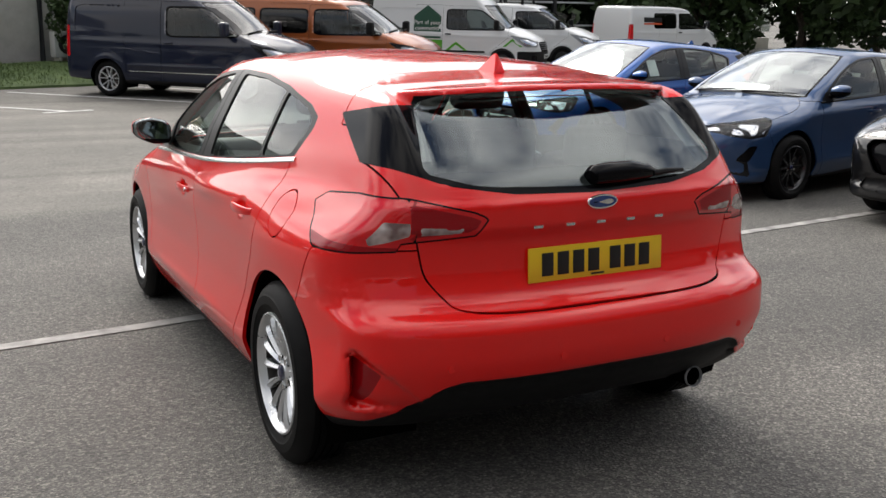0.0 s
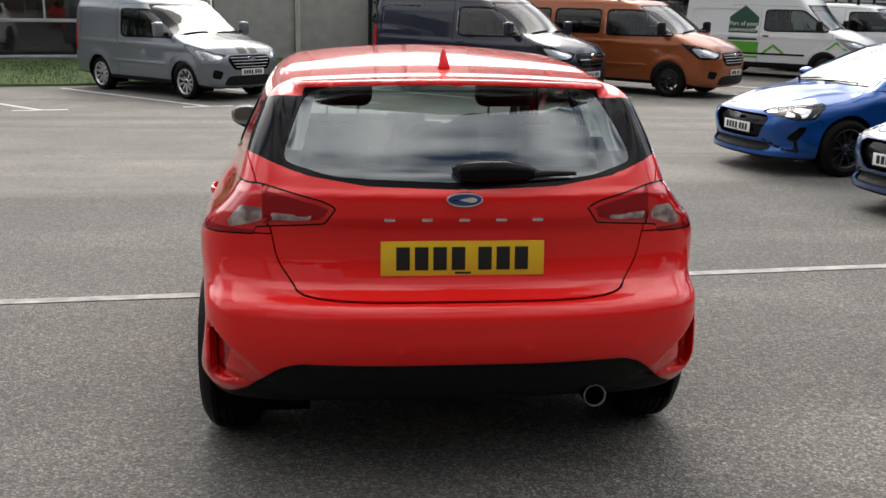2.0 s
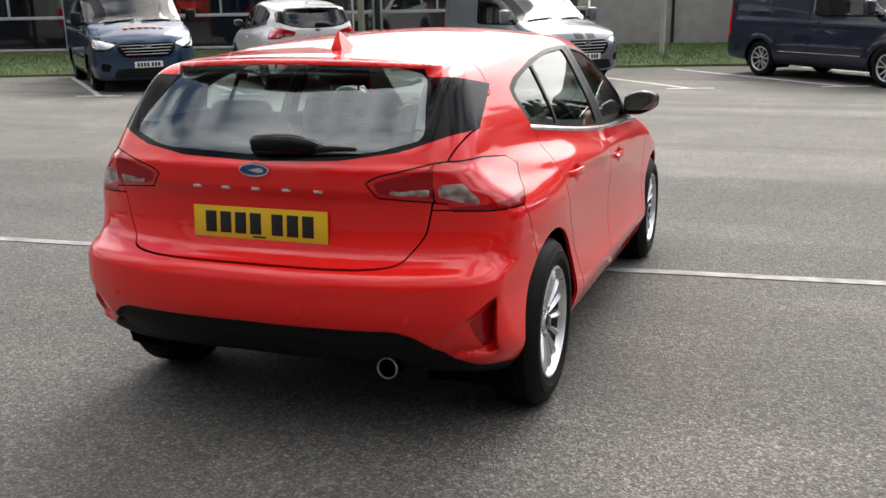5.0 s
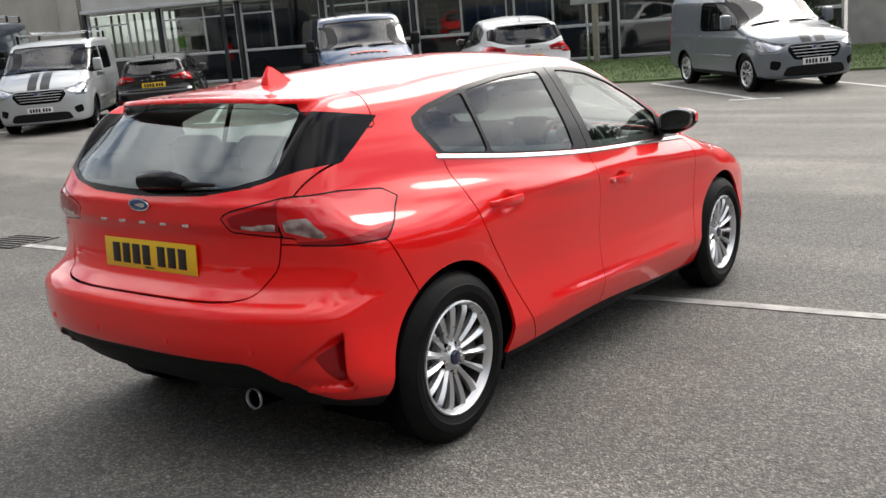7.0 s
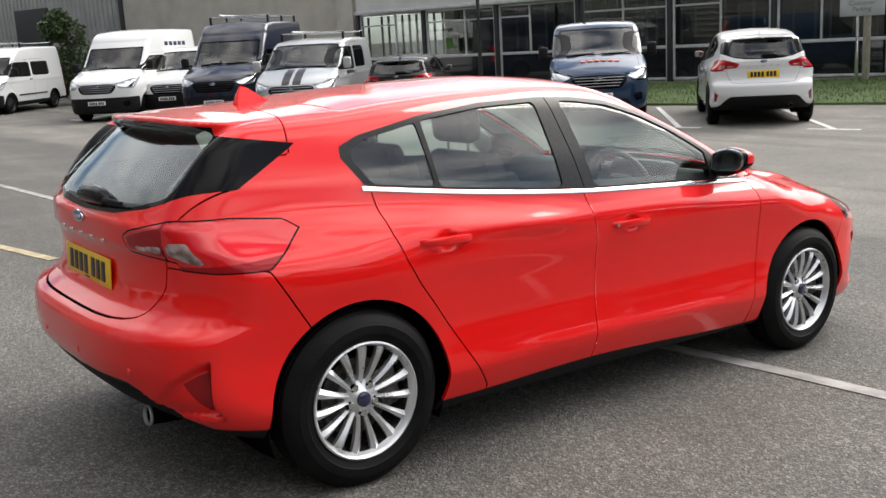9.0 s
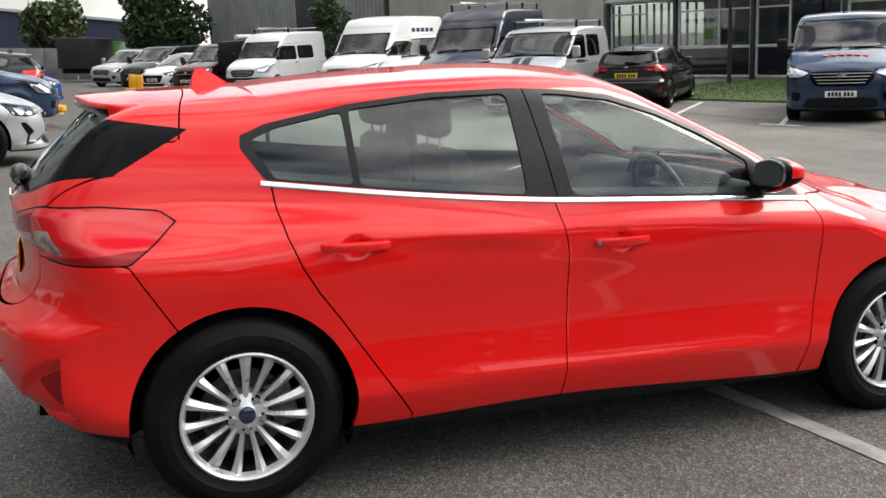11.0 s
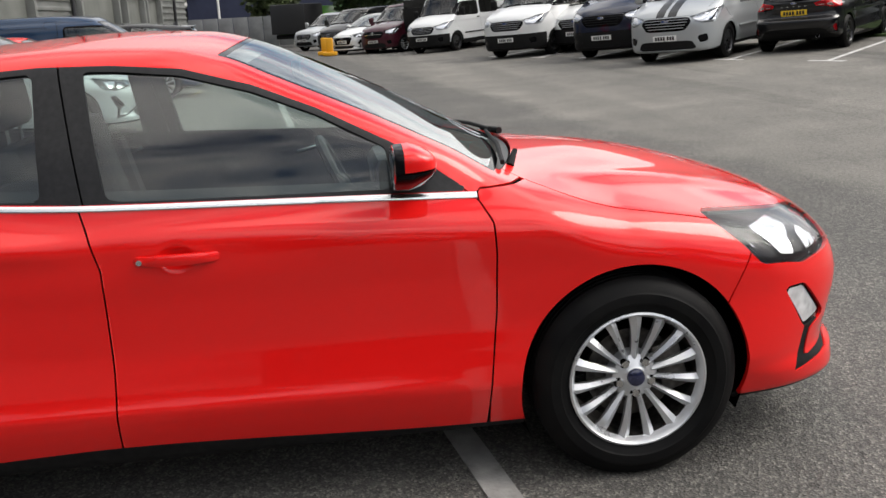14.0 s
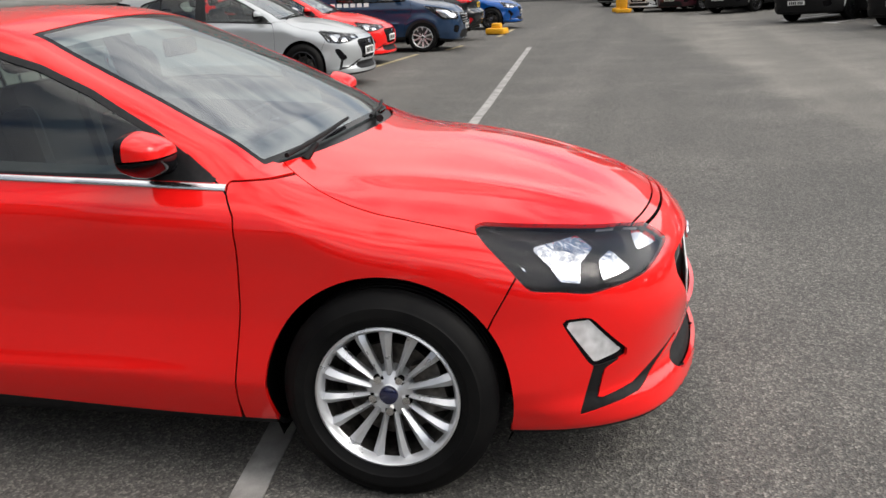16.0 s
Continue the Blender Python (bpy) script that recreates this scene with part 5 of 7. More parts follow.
def van(s, mat, h=0.04, wheel_mat=ALLOY, wheel_style="ten", low=0.40, bumper=None, windows=0, stripes=None, rack=0, mirror_mat=None, oval=True, front_plate=True):
    """A panel van. bumper: material of the front bumper when it is not painted; windows: glazed bays behind the cab; rack: roof bars."""
    b = Body(s)
    ro, ye, ytop, ybase, zbase, znose, H, w = s["ends"]
    root = new("panel_van")
    V, T = shell(b.F, (-w - 0.09, -ro - 0.14, 0.16), (w + 0.09, ye + 0.14, H + 0.12), h)
    c = Cutter(V, T, b, root)

    def arches(x, y, z):
        r = np.minimum(np.hypot(y, z - s["hub"]), np.hypot(y - s["wheelbase"], z - s["hub"]))
        return np.maximum(r - s["arch"], 0.5 - np.abs(x))
    c.take(arches(*c.cols()))
    c.panel("lower_trim", lambda x, y, z: z - low + 0.10 * step(s["wheelbase"], ye, y), PLASTIC, gap=False)
    belt = zbase - 0.10
    wt = min(H - 0.24, 1.76)
    cab = rounded([(ytop - 0.62, belt), (ytop - 0.62, wt), (ytop + (0.22 if H < 2.2 else 0.38), wt), (ybase - 0.16, belt + 0.10), (ybase - 0.16, belt + 0.02)], 3, 0.14)
    panes = [("cab_window", cab, VAN_GLASS)]
    y1 = ytop - 0.74
    for i in range(windows):
        y0 = max(y1 - 1.15, -ro + 0.22)
        panes.append(("side_window", rounded([(y0, belt + 0.03), (y0, wt), (y1, wt), (y1, belt + 0.03)], 3, 0.14), DARK_GLASS))
        y1 = y0 - 0.10
    liner_cut = [cab]
    for sx in (1, -1):
        for nm, pts, gm in panes:
            m = lambda x, y, z: np.maximum(poly(y, z, pts), 0.45 - sx * x)
            fr = c.take(m(*c.cols()))
            if len(fr[1]):
                f2 = Cutter(fr[0], fr[1], b, root, 0.01)
                gl = f2.take(m(*f2.cols()) + 0.035)
                o = tri_part(nm, (gl[0] - normals(*gl) * 0.006, gl[1]), gm, root)
                if o:
                    o.visible_shadow = False
                tri_part("window_border", (f2.V, f2.T), GLOSS_BLACK, root)

    cap_z = H - 0.15 if H < 2.1 else zbase + 0.60

    def screen(x, y, z, e=0.0):
        yy = y + s["screen_bow"] * x * x
        return np.maximum(np.maximum(ytop + 0.13 + e - yy, yy - ybase + 0.02 + e), np.maximum(np.abs(x) - (b.half(y, z) - 0.10 - e), np.maximum(zbase - 0.10 - z, z - cap_z + e)))
    fr = c.take(screen(*c.cols()))
    f2 = Cutter(fr[0], fr[1], b, root)
    gl = f2.take(screen(*f2.cols(), e=0.04))
    o = tri_part("windscreen", gl, VAN_GLASS, root)
    o.visible_shadow = False
    tri_part("windscreen_border", (f2.V, f2.T), GLOSS_BLACK, root)
    hl = rounded([(ye - 0.84, znose + 0.01), (ye - 0.40, znose - 0.05), (ye - 0.12, znose - 0.16), (ye - 0.10, znose - 0.30), (ye - 0.40, znose - 0.30), (ye - 0.58, znose - 0.17)], 2, 0.12)
    for sx in (1, -1):
        lamp = new("headlamp")
        lamp.parent = root
        V2, T2 = c.take(np.maximum(poly(c.V[:, 1], c.V[:, 2], hl), 0.46 * w - sx * c.V[:, 0]))
        o = tri_part("clear_cover", (V2, T2), LENS, lamp)
        if o:
            o.visible_shadow = False
            N2 = normals(V2, T2)
            f2 = Cutter(V2 - N2 * 0.03, T2, b, lamp, -0.02)
            mid = rounded([(ye - 0.60, znose - 0.07), (ye - 0.28, znose - 0.11), (ye - 0.14, znose - 0.20), (ye - 0.16, znose - 0.27), (ye - 0.40, znose - 0.26)], 2, 0.2)
            f2.panel("lamp_reflector", lambda x, y, z: poly(y, z, mid), REFLECTOR, lamp, gap=False)
            f2.finish("lamp_housing", BEZEL if mat in (WHITE, SILVER, GREY) else HOUSING)
    gx = 0.50 * w
    gz = znose - 0.16
    gr = rounded([(-gx, gz), (gx, gz), (gx * 1.12, gz - 0.10), (gx * 0.86, gz - 0.27), (-gx * 0.86, gz - 0.27), (-gx * 1.12, gz - 0.10)], 3, 0.2)
    ob, vt = c.panel("grille", lambda x, y, z: np.maximum(poly(x, z, gr), ye - 0.6 - y), GLOSS_BLACK, gap=False, push=-0.012)
    for i in range(4):
        zz = gz - 0.045 - 0.055 * i
        hw = gx * (1.0 - 0.07 * i)
        bx = [k * hw / 6 for k in range(-6, 7)]
        part("grille_slat", tube([(q, float(b.front_y(abs(q), np.array(zz))) - 0.006, zz) for q in bx], 0.007, 6), BEZEL if oval and mat is not NAVY else PLASTIC, root)
    li = rounded([(-gx * 1.12, 0.455), (gx * 1.12, 0.455), (gx * 1.30, 0.30), (gx * 1.1, 0.27), (-gx * 1.1, 0.27), (-gx * 1.30, 0.30)], 3, 0.2)
    c.panel("lower_intake", lambda x, y, z: np.maximum(poly(x, z, li), ye - 0.6 - y), PLASTIC, gap=False, push=-0.012)
    for sx in (1, -1):
        fg = rounded([(0.66 * w, 0.53), (0.84 * w, 0.57), (0.86 * w, 0.42), (0.72 * w, 0.39)], 2, 0.2)
        c.panel("fog_lamp", lambda x, y, z: np.maximum(poly(sx * x, z, fg), ye - 0.6 - y), GLOSS_BLACK, gap=False, push=-0.008)
    if bumper:
        c.panel("front_bumper", lambda x, y, z: np.maximum(z - 0.66, s["wheelbase"] + 0.42 - y), bumper, gap=True)
    if stripes:
        for sx in (1, -1):
            c.panel("bonnet_stripe", lambda x, y, z: np.maximum(np.abs(sx * x - 0.13) - 0.095, np.maximum(ybase + 0.06 - (y + s["screen_bow"] * x * x), gz + 0.015 - z)), stripes, gap=False)
    c.panel("bonnet", lambda x, y, z: np.maximum(np.maximum(np.abs(x) - 0.80 * w, ybase + 0.05 - (y + s["screen_bow"] * x * x)), gz + 0.02 - z), mat)
    for sx in (1, -1):
        dr = [(ytop - 0.72, 0.30), (ytop - 0.72, wt + 0.08), (ytop + 0.25, wt + 0.08), (ybase - 0.08, belt + 0.12), (ybase - 0.02, belt - 0.15), (s["wheelbase"] - 0.36, 0.62), (s["wheelbase"] - 0.42, 0.30)]
        c.panel("cab_door", lambda x, y, z: np.maximum(poly(y, z, dr), 0.45 - sx * x), mat)
        if not windows:
            rc = rounded([(-ro + 0.28, belt + 0.03), (-ro + 0.30, wt), (ytop - 0.84, wt), (ytop - 0.82, belt + 0.03)], 4, 0.16)
            c.panel("pressed_panel", lambda x, y, z: np.maximum(poly(y, z, rc), 0.45 - sx * x), mat, gap=False, push=-0.012)
        sd = [(0.50, 0.38), (0.42, 0.60), (0.42, wt + 0.10), (ytop - 0.73, wt + 0.10), (ytop - 0.73, 0.38)]
        c.panel("side_panel", lambda x, y, z: np.maximum(poly(y, z, sd), 0.45 - sx * x), mat)
        tl = [(w - 0.16, 0.75), (w + 0.1, 0.75), (w + 0.1, 1.35), (w - 0.16, 1.35)]
        c.panel("tail_lamp", lambda x, y, z: np.maximum(poly(sx * x, z, tl), y + ro - 0.16), LAMP_RED, gap=True)
    c.finish("body_shell", mat)
    liners(root, b)
    wheels(root, s, wheel_mat, wheel_style, GLOSS_BLACK)
    # lining, bulkhead, dashboard, seats
    V, T = shell(lambda x, y, z: b.F(x, y, z) + 0.06, (-w, ytop - 1.3, 0.3), (w, ye - 0.3, H), 0.08)
    x, y, z = V[:, 0], V[:, 1], V[:, 2]
    m = np.minimum(np.maximum(poly(y, z, cab), 0.45 - np.abs(x)), np.maximum(screen(x, y, z) - 0.05, 0.95 - z))
    _, (V, T) = split(V, T, m)
    tri_part("cab_lining", (V, T[:, ::-1]), CABIN_PLASTIC, root)
    part("bulkhead", box(w * 1.7, 0.03, H - 0.75, 0.0, pose(0, ytop - 0.95, 0.35 + (H - 0.6) / 2)), CABIN_PLASTIC, root)
    part("dashboard", box(w * 1.70, 0.55, 0.28, 0.09, pose(0, ybase - 0.30, zbase - 0.20, -10)), CABIN_PLASTIC, root)
    for x0 in (0.45, -0.45):
        seat(root, x0, ytop - 0.18, zbase - 0.42, 1.05)
    steering(root, 0.45, ytop + 0.36, zbase - 0.02)
    fy = lambda z0: float(b.front_y(0, np.array(z0)))
    if front_plate:
        plate(root, pose(0, fy(0.50) + 0.008, 0.52, 0, 0, 180), True)
    if oval:
        oval_badge(root, pose(0, fy(gz - 0.07) - 0.002, gz - 0.06, 6, 0, 180), 0.085, 0.034)
    else:
        part("round_badge", rod((0, fy(gz - 0.07) - 0.02, gz - 0.08), (0, fy(gz - 0.07) + 0.012, gz - 0.08), 0.065, 24), CHROME, root)
        part("grille_bar", box(gx * 1.9, 0.02, 0.022, 0.006, pose(0, fy(gz - 0.1) - 0.006, gz - 0.12)), CHROME, root)
    for sx in (1, -1):
        g = new("door_mirror")
        g.parent = root
        g.matrix_basis = pose(sx * (w - 0.02), ybase - 0.34, belt + 0.16) @ Matrix.Diagonal((sx, 1, 1, 1))
        part("mirror_cap", box(0.19, 0.13, 0.26, 0.045, pose(0.13, 0, 0.02), seg=3), mirror_mat or PLASTIC, g)
        part("mirror_glass", box(0.15, 0.006, 0.21, 0.0025, pose(0.13, -0.066, 0.02)), MIRROR, g)
        part("mirror_arm", tube([(-0.04, 0.02, -0.06), (0.06, 0.0, -0.05)], [0.035, 0.03], 8), PLASTIC, g)
        part("door_pull", box(0.03, 0.17, 0.035, 0.012, pose(sx * (float(b.half(np.array(ytop - 0.55), np.array(belt - 0.10))) + 0.008), ytop - 0.55, belt - 0.10)), mat if mirror_mat else PLASTIC, root)
        part("side_moulding", box(0.02, s["wheelbase"] - 1.0, 0.05, 0.008, pose(sx * (float(b.half(np.array(1.0), np.array(0.62))) + 0.004), s["wheelbase"] / 2, 0.62)), mat if mirror_mat else PLASTIC, root)
    for sx, xa, xb in ((1, 0.62, 0.05), (-1, -0.08, -0.66)):
        zt = lambda x_, y_: float(b.top_z(abs(x_), np.array(y_))) + 0.02
        pts = [(xa, ybase - 0.03 - 0.16 * xa * xa), (xb, ybase - 0.10 - 0.16 * xb * xb)]
        part("front_wiper", tube([(px, py, zt(px, py)) for px, py in pts], [0.014, 0.010], 6), PLASTIC, root)
    if rack:
        rk = new("roof_rack")
        rk.parent = root
        z0 = float(b.top_z(w * 0.7, np.array(0.8)))
        for i in range(rack):
            yy = -ro + 0.45 + i * (ytop + ro - 0.9) / max(1, rack - 1)
            part("rack_bar", box(w * 1.62, 0.06, 0.035, 0.01, pose(0, yy, z0 + 0.14)), SATIN_CHROME, rk)
            for sx in (1, -1):
                part("rack_foot", box(0.05, 0.08, 0.20, 0.01, pose(sx * w * 0.78, yy, z0 + 0.05)), PLASTIC, rk)
        part("rack_rail", rod((w * 0.45, -ro + 0.3, z0 + 0.18), (w * 0.45, ytop - 0.2, z0 + 0.18), 0.03, 8), SATIN_CHROME, rk)
    return root, b


def wall_strip(root, b, sx, name, pts, mat, lift=0.004, n=None):
    """A flat vinyl shape laid on a van's side: outline in y, z."""
    bm = bmesh.new()
    vs = [bm.verts.new((sx * (float(b.half(np.array(y), np.array(z))) + lift), y, z)) for y, z in pts]
    f = bm.faces.new(vs)
    ext = bmesh.ops.extrude_face_region(bm, geom=[f])
    for v in [g for g in ext["geom"] if isinstance(g, bmesh.types.BMVert)]:
        v.co.x -= sx * 0.003
    bmesh.ops.recalc_face_normals(bm, faces=bm.faces)
    return part(name, bm, mat, root, smooth=False)


def repaint(root, old, fresh):
    for o in root.children_recursive:
        for sl in o.material_slots:
            if sl.material is old:
                sl.link = "OBJECT"
                sl.material = fresh


def words(text, size, mat, name="lettering", spacing=1.0):
    cu = bpy.data.curves.new(name, "FONT")
    cu.body = text
    cu.size = size
    cu.align_x = "CENTER"
    cu.align_y = "CENTER"
    cu.extrude = 0.001
    cu.space_line = 0.95
    tmp = bpy.data.objects.new(name, cu)
    scene.collection.objects.link(tmp)
    me = bpy.data.meshes.new_from_object(tmp.evaluated_get(bpy.context.evaluated_depsgraph_get()))
    bpy.data.objects.remove(tmp)
    me.materials.clear()
    me.materials.append(mat)
    return me


# ---- ground ----
def ground_sheet():
    xs = sorted(set([round(-14 + 0.8 * i, 3) for i in range(36)] + [-400, -250, -150, -100, -75, -60, -50, -42, -36, -31, -27, -23, -20, -17, 18, 22, 27, 33, 40, 50, 65, 90, 150, 250, 400]))
    ys = sorted(set([round(-10 + 0.8 * i, 3) for i in range(48)] + [-400, -250, -150, -90, -60, -40, -28, -20, -14, 30, 35, 42, 50, 65, 90, 150, 250, 400]))
    bm = bmesh.new()
    grid = [[bm.verts.new(SLOPE @ Vector((x, y, float(level(y))))) for x in xs] for y in ys]
    for r, q in zip(grid, grid[1:]):
        for i in range(len(xs) - 1):
            bm.faces.new((r[i], r[i + 1], q[i + 1], q[i]))
    return bm


def asphalt():
    m = material("worn asphalt", (0.06, 0.06, 0.06), 0.8)
    n, l = m.node_tree.nodes, m.node_tree.links
    b = n["Principled BSDF"]
    co = n.new("ShaderNodeTexCoord")

    def noise_tex(scale, detail, stretch=(1, 1, 1), turn=0.0, rough=0.5):
        mp = n.new("ShaderNodeMapping")
        mp.inputs["Scale"].default_value = stretch
        mp.inputs["Rotation"].default_value = (0, 0, radians(turn))
        l.new(co.outputs["Object"], mp.inputs["Vector"])
        t = n.new("ShaderNodeTexNoise")
        t.inputs["Scale"].default_value = scale
        t.inputs["Detail"].default_value = detail
        t.inputs["Roughness"].default_value = rough
        l.new(mp.outputs["Vector"], t.inputs["Vector"])
        return t

    def ramp(src, stops):
        r = n.new("ShaderNodeValToRGB")
        r.color_ramp.elements[0].position, r.color_ramp.elements[0].color = stops[0][0], (*stops[0][1], 1)
        r.color_ramp.elements[1].position, r.color_ramp.elements[1].color = stops[-1][0], (*stops[-1][1], 1)
        for p, c in stops[1:-1]:
            e = r.color_ramp.elements.new(p)
            e.color = (*c, 1)
        l.new(src, r.inputs["Fac"])
        return r

    def mix(kind, fac, a, bb):
        x = n.new("ShaderNodeMix")
        x.data_type = "RGBA"
        x.blend_type = kind
        if isinstance(fac, float):
            x.inputs["Factor"].default_value = fac
        else:
            l.new(fac, x.inputs["Factor"])
        l.new(a, x.inputs["A"])
        l.new(bb, x.inputs["B"])
        return x.outputs["Result"]
    # broad lengthways bands left by laying and by traffic, patches, then stone grain
    bands = ramp(noise_tex(0.75, 3, (0.035, 1.0, 1), -6).outputs["Fac"], [(0.36, (0.088, 0.086, 0.081)), (0.50, (0.104, 0.101, 0.095)), (0.62, (0.122, 0.118, 0.111))])
    patch = ramp(noise_tex(0.9, 5, (1, 1, 1), 0, 0.6).outputs["Fac"], [(0.32, (0.76, 0.76, 0.76)), (0.68, (1.18, 1.18, 1.18))])
    col = mix("MULTIPLY", 1.0, bands.outputs["Color"], patch.outputs["Color"])
    vor = n.new("ShaderNodeTexVoronoi")
    vor.inputs["Scale"].default_value = 125
    l.new(co.outputs["Object"], vor.inputs["Vector"])
    sep = n.new("ShaderNodeSeparateColor")
    l.new(vor.outputs["Color"], sep.inputs["Color"])
    stone = ramp(sep.outputs["Red"], [(0.0, (0.48, 0.47, 0.46)), (0.50, (0.82, 0.81, 0.79)), (0.80, (1.22, 1.19, 1.14)), (1.0, (2.05, 2.0, 1.90))])
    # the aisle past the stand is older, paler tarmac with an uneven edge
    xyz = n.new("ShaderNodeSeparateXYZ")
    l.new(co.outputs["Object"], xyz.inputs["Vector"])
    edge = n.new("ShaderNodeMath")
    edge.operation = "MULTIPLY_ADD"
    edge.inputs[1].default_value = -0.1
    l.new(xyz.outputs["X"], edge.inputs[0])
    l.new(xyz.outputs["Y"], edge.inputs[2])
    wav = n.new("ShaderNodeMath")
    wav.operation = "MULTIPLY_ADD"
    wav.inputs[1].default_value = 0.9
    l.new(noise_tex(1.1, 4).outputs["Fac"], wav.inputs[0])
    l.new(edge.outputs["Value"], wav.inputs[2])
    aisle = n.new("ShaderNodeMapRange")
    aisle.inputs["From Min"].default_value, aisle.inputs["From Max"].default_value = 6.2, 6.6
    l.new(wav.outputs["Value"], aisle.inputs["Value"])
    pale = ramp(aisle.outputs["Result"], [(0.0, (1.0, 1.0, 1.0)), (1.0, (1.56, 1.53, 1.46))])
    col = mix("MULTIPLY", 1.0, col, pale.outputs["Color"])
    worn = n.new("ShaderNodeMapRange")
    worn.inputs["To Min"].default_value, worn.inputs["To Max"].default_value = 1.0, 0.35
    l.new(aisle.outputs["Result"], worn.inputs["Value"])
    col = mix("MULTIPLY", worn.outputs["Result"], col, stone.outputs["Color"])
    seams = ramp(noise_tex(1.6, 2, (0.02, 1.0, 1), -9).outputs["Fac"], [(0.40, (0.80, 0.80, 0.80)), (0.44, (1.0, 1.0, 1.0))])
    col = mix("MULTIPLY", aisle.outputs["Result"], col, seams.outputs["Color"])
    grit = ramp(noise_tex(34, 5, (1, 1, 1), 0, 0.7).outputs["Fac"], [(0.34, (0.55, 0.55, 0.55)), (0.66, (1.35, 1.35, 1.35))])
    col = mix("MULTIPLY", 0.8, col, grit.outputs["Color"])
    spots = ramp(noise_tex(2.6, 6, (1, 1, 1), 0, 0.75).outputs["Fac"], [(0.60, (1, 1, 1)), (0.72, (0.58, 0.57, 0.56))])
    col = mix("MULTIPLY", 0.7, col, spots.outputs["Color"])
    l.new(col, b.inputs["Base Color"])
    bp = n.new("ShaderNodeBump")
    bp.inputs["Strength"].default_value = 0.75
    bp.inputs["Distance"].default_value = 0.006
    l.new(vor.outputs["Distance"], bp.inputs["Height"])
    bp2 = n.new("ShaderNodeBump")
    bp2.inputs["Strength"].default_value = 0.5
    bp2.inputs["Distance"].default_value = 0.01
    l.new(noise_tex(28, 4).outputs["Fac"], bp2.inputs["Height"])
    l.new(bp.outputs["Normal"], bp2.inputs["Normal"])
    l.new(bp2.outputs["Normal"], b.inputs["Normal"])
    rr = n.new("ShaderNodeMapRange")
    rr.inputs["To Min"].default_value, rr.inputs["To Max"].default_value = 0.55, 0.8
    l.new(patch.outputs["Color"], rr.inputs["Value"])
    l.new(rr.outputs["Result"], b.inputs["Roughness"])
    return m


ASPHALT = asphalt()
LINE = vary(material("worn white road paint", (0.5, 0.5, 0.49), 0.7), 7, (0.15, 0.146, 0.14), (0.40, 0.39, 0.37), 8, bump=0.4, bump_scale=60)
FRESH_LINE = vary(material("white bay paint", (0.6, 0.6, 0.59), 0.6), 5, (0.42, 0.415, 0.405), (0.68, 0.67, 0.65), 8, bump=0.3, bump_scale=60)
OLD_LINE = vary(material("worn yellow road paint", (0.42, 0.34, 0.2), 0.7), 7, (0.22, 0.18, 0.11), (0.50, 0.42, 0.25), 8, bump=0.4, bump_scale=60)
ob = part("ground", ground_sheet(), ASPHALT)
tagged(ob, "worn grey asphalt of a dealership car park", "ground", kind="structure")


def road_line(pts, width, mat=LINE, name="bay_line", label="worn white painted parking bay line on asphalt"):
    """A painted line through points of the yard, following its levels, a few millimetres thick."""
    bm = bmesh.new()
    P = []
    for a, c in zip(pts, pts[1:]):
        k = max(2, int((Vector(c) - Vector(a)).length / 0.4))
        P += [Vector(a).lerp(Vector(c), i / k) for i in range(k)]
    P.append(Vector(pts[-1]))
    rows = []
    for i, p in enumerate(P):
        d = (P[min(i + 1, len(P) - 1)] - P[max(i - 1, 0)]).normalized()
        s = Vector((-d.y, d.x))
        wob = [width / 2 * (1 + 0.10 * noise.noise(Vector((p.x * 3, p.y * 3, q)))) for q in (0.0, 9.0)]
        a, c = p + s * wob[0], p - s * wob[1]
        rows.append([bm.verts.new(SLOPE @ Vector((q.x, q.y, float(level(q.y)) + up))) for q, up in ((a, 0.0), (a, 0.006), (c, 0.006), (c, 0.0))])
    for r, q in zip(rows, rows[1:]):
        for j in range(3):
            bm.faces.new((r[j], q[j], q[j + 1], r[j + 1]))
    bmesh.ops.recalc_face_normals(bm, faces=bm.faces)
    o = part(name, bm, mat, smooth=False)
    return tagged(o, label, "road marking", kind="structure")


road_line([(-18.6, 0.72), (-8.3, 1.46), (-3.0, 1.80), (-1.0, 1.99), (1.0, 2.27), (3.0, 2.48), (9.5, 3.2)], 0.105, label="long worn white line across the asphalt")
BAY = Vector((-0.715, 0.70))
ROW = Vector((0.963, 0.271))
for k in range(-9, 6):
    t = Vector((-2.62, 13.6)) + ROW * (2.68 * k)
    road_line([tuple(t), tuple(t + BAY * 4.6)], 0.10, FRESH_LINE)
    road_line([tuple(t - ROW * 0.42 - Vector((0, 0.02))), tuple(t + ROW * 0.42 - Vector((0, 0.02)))], 0.10, FRESH_LINE, name="bay_end_mark", label="short white end mark of a parking bay")
for a, c in (((-13.2, -1.65), (-17.1, -1.5)), ((-18.2, -1.1), (-19.6, -1.0)), ((-22.8, -0.65), (-26.6, -0.75)), ((-4.4, 0.35), (-5.6, 0.10))):
    road_line([a, c], 0.10, OLD_LINE, label="worn yellow painted line on asphalt")
ob = new("drain_cover")
ob.matrix_basis = place(-5.2, 1.75, 8, 0.002)
part("drain_frame", box(0.52, 0.52, 0.02, 0.004), IRON, ob)
for i in range(6):
    part("drain_bar", box(0.46, 0.03, 0.012, 0.002, pose(0, -0.19 + i * 0.076, 0.012)), IRON, ob)
tagged(ob, "rusty cast iron drain grate set in asphalt", "drain")

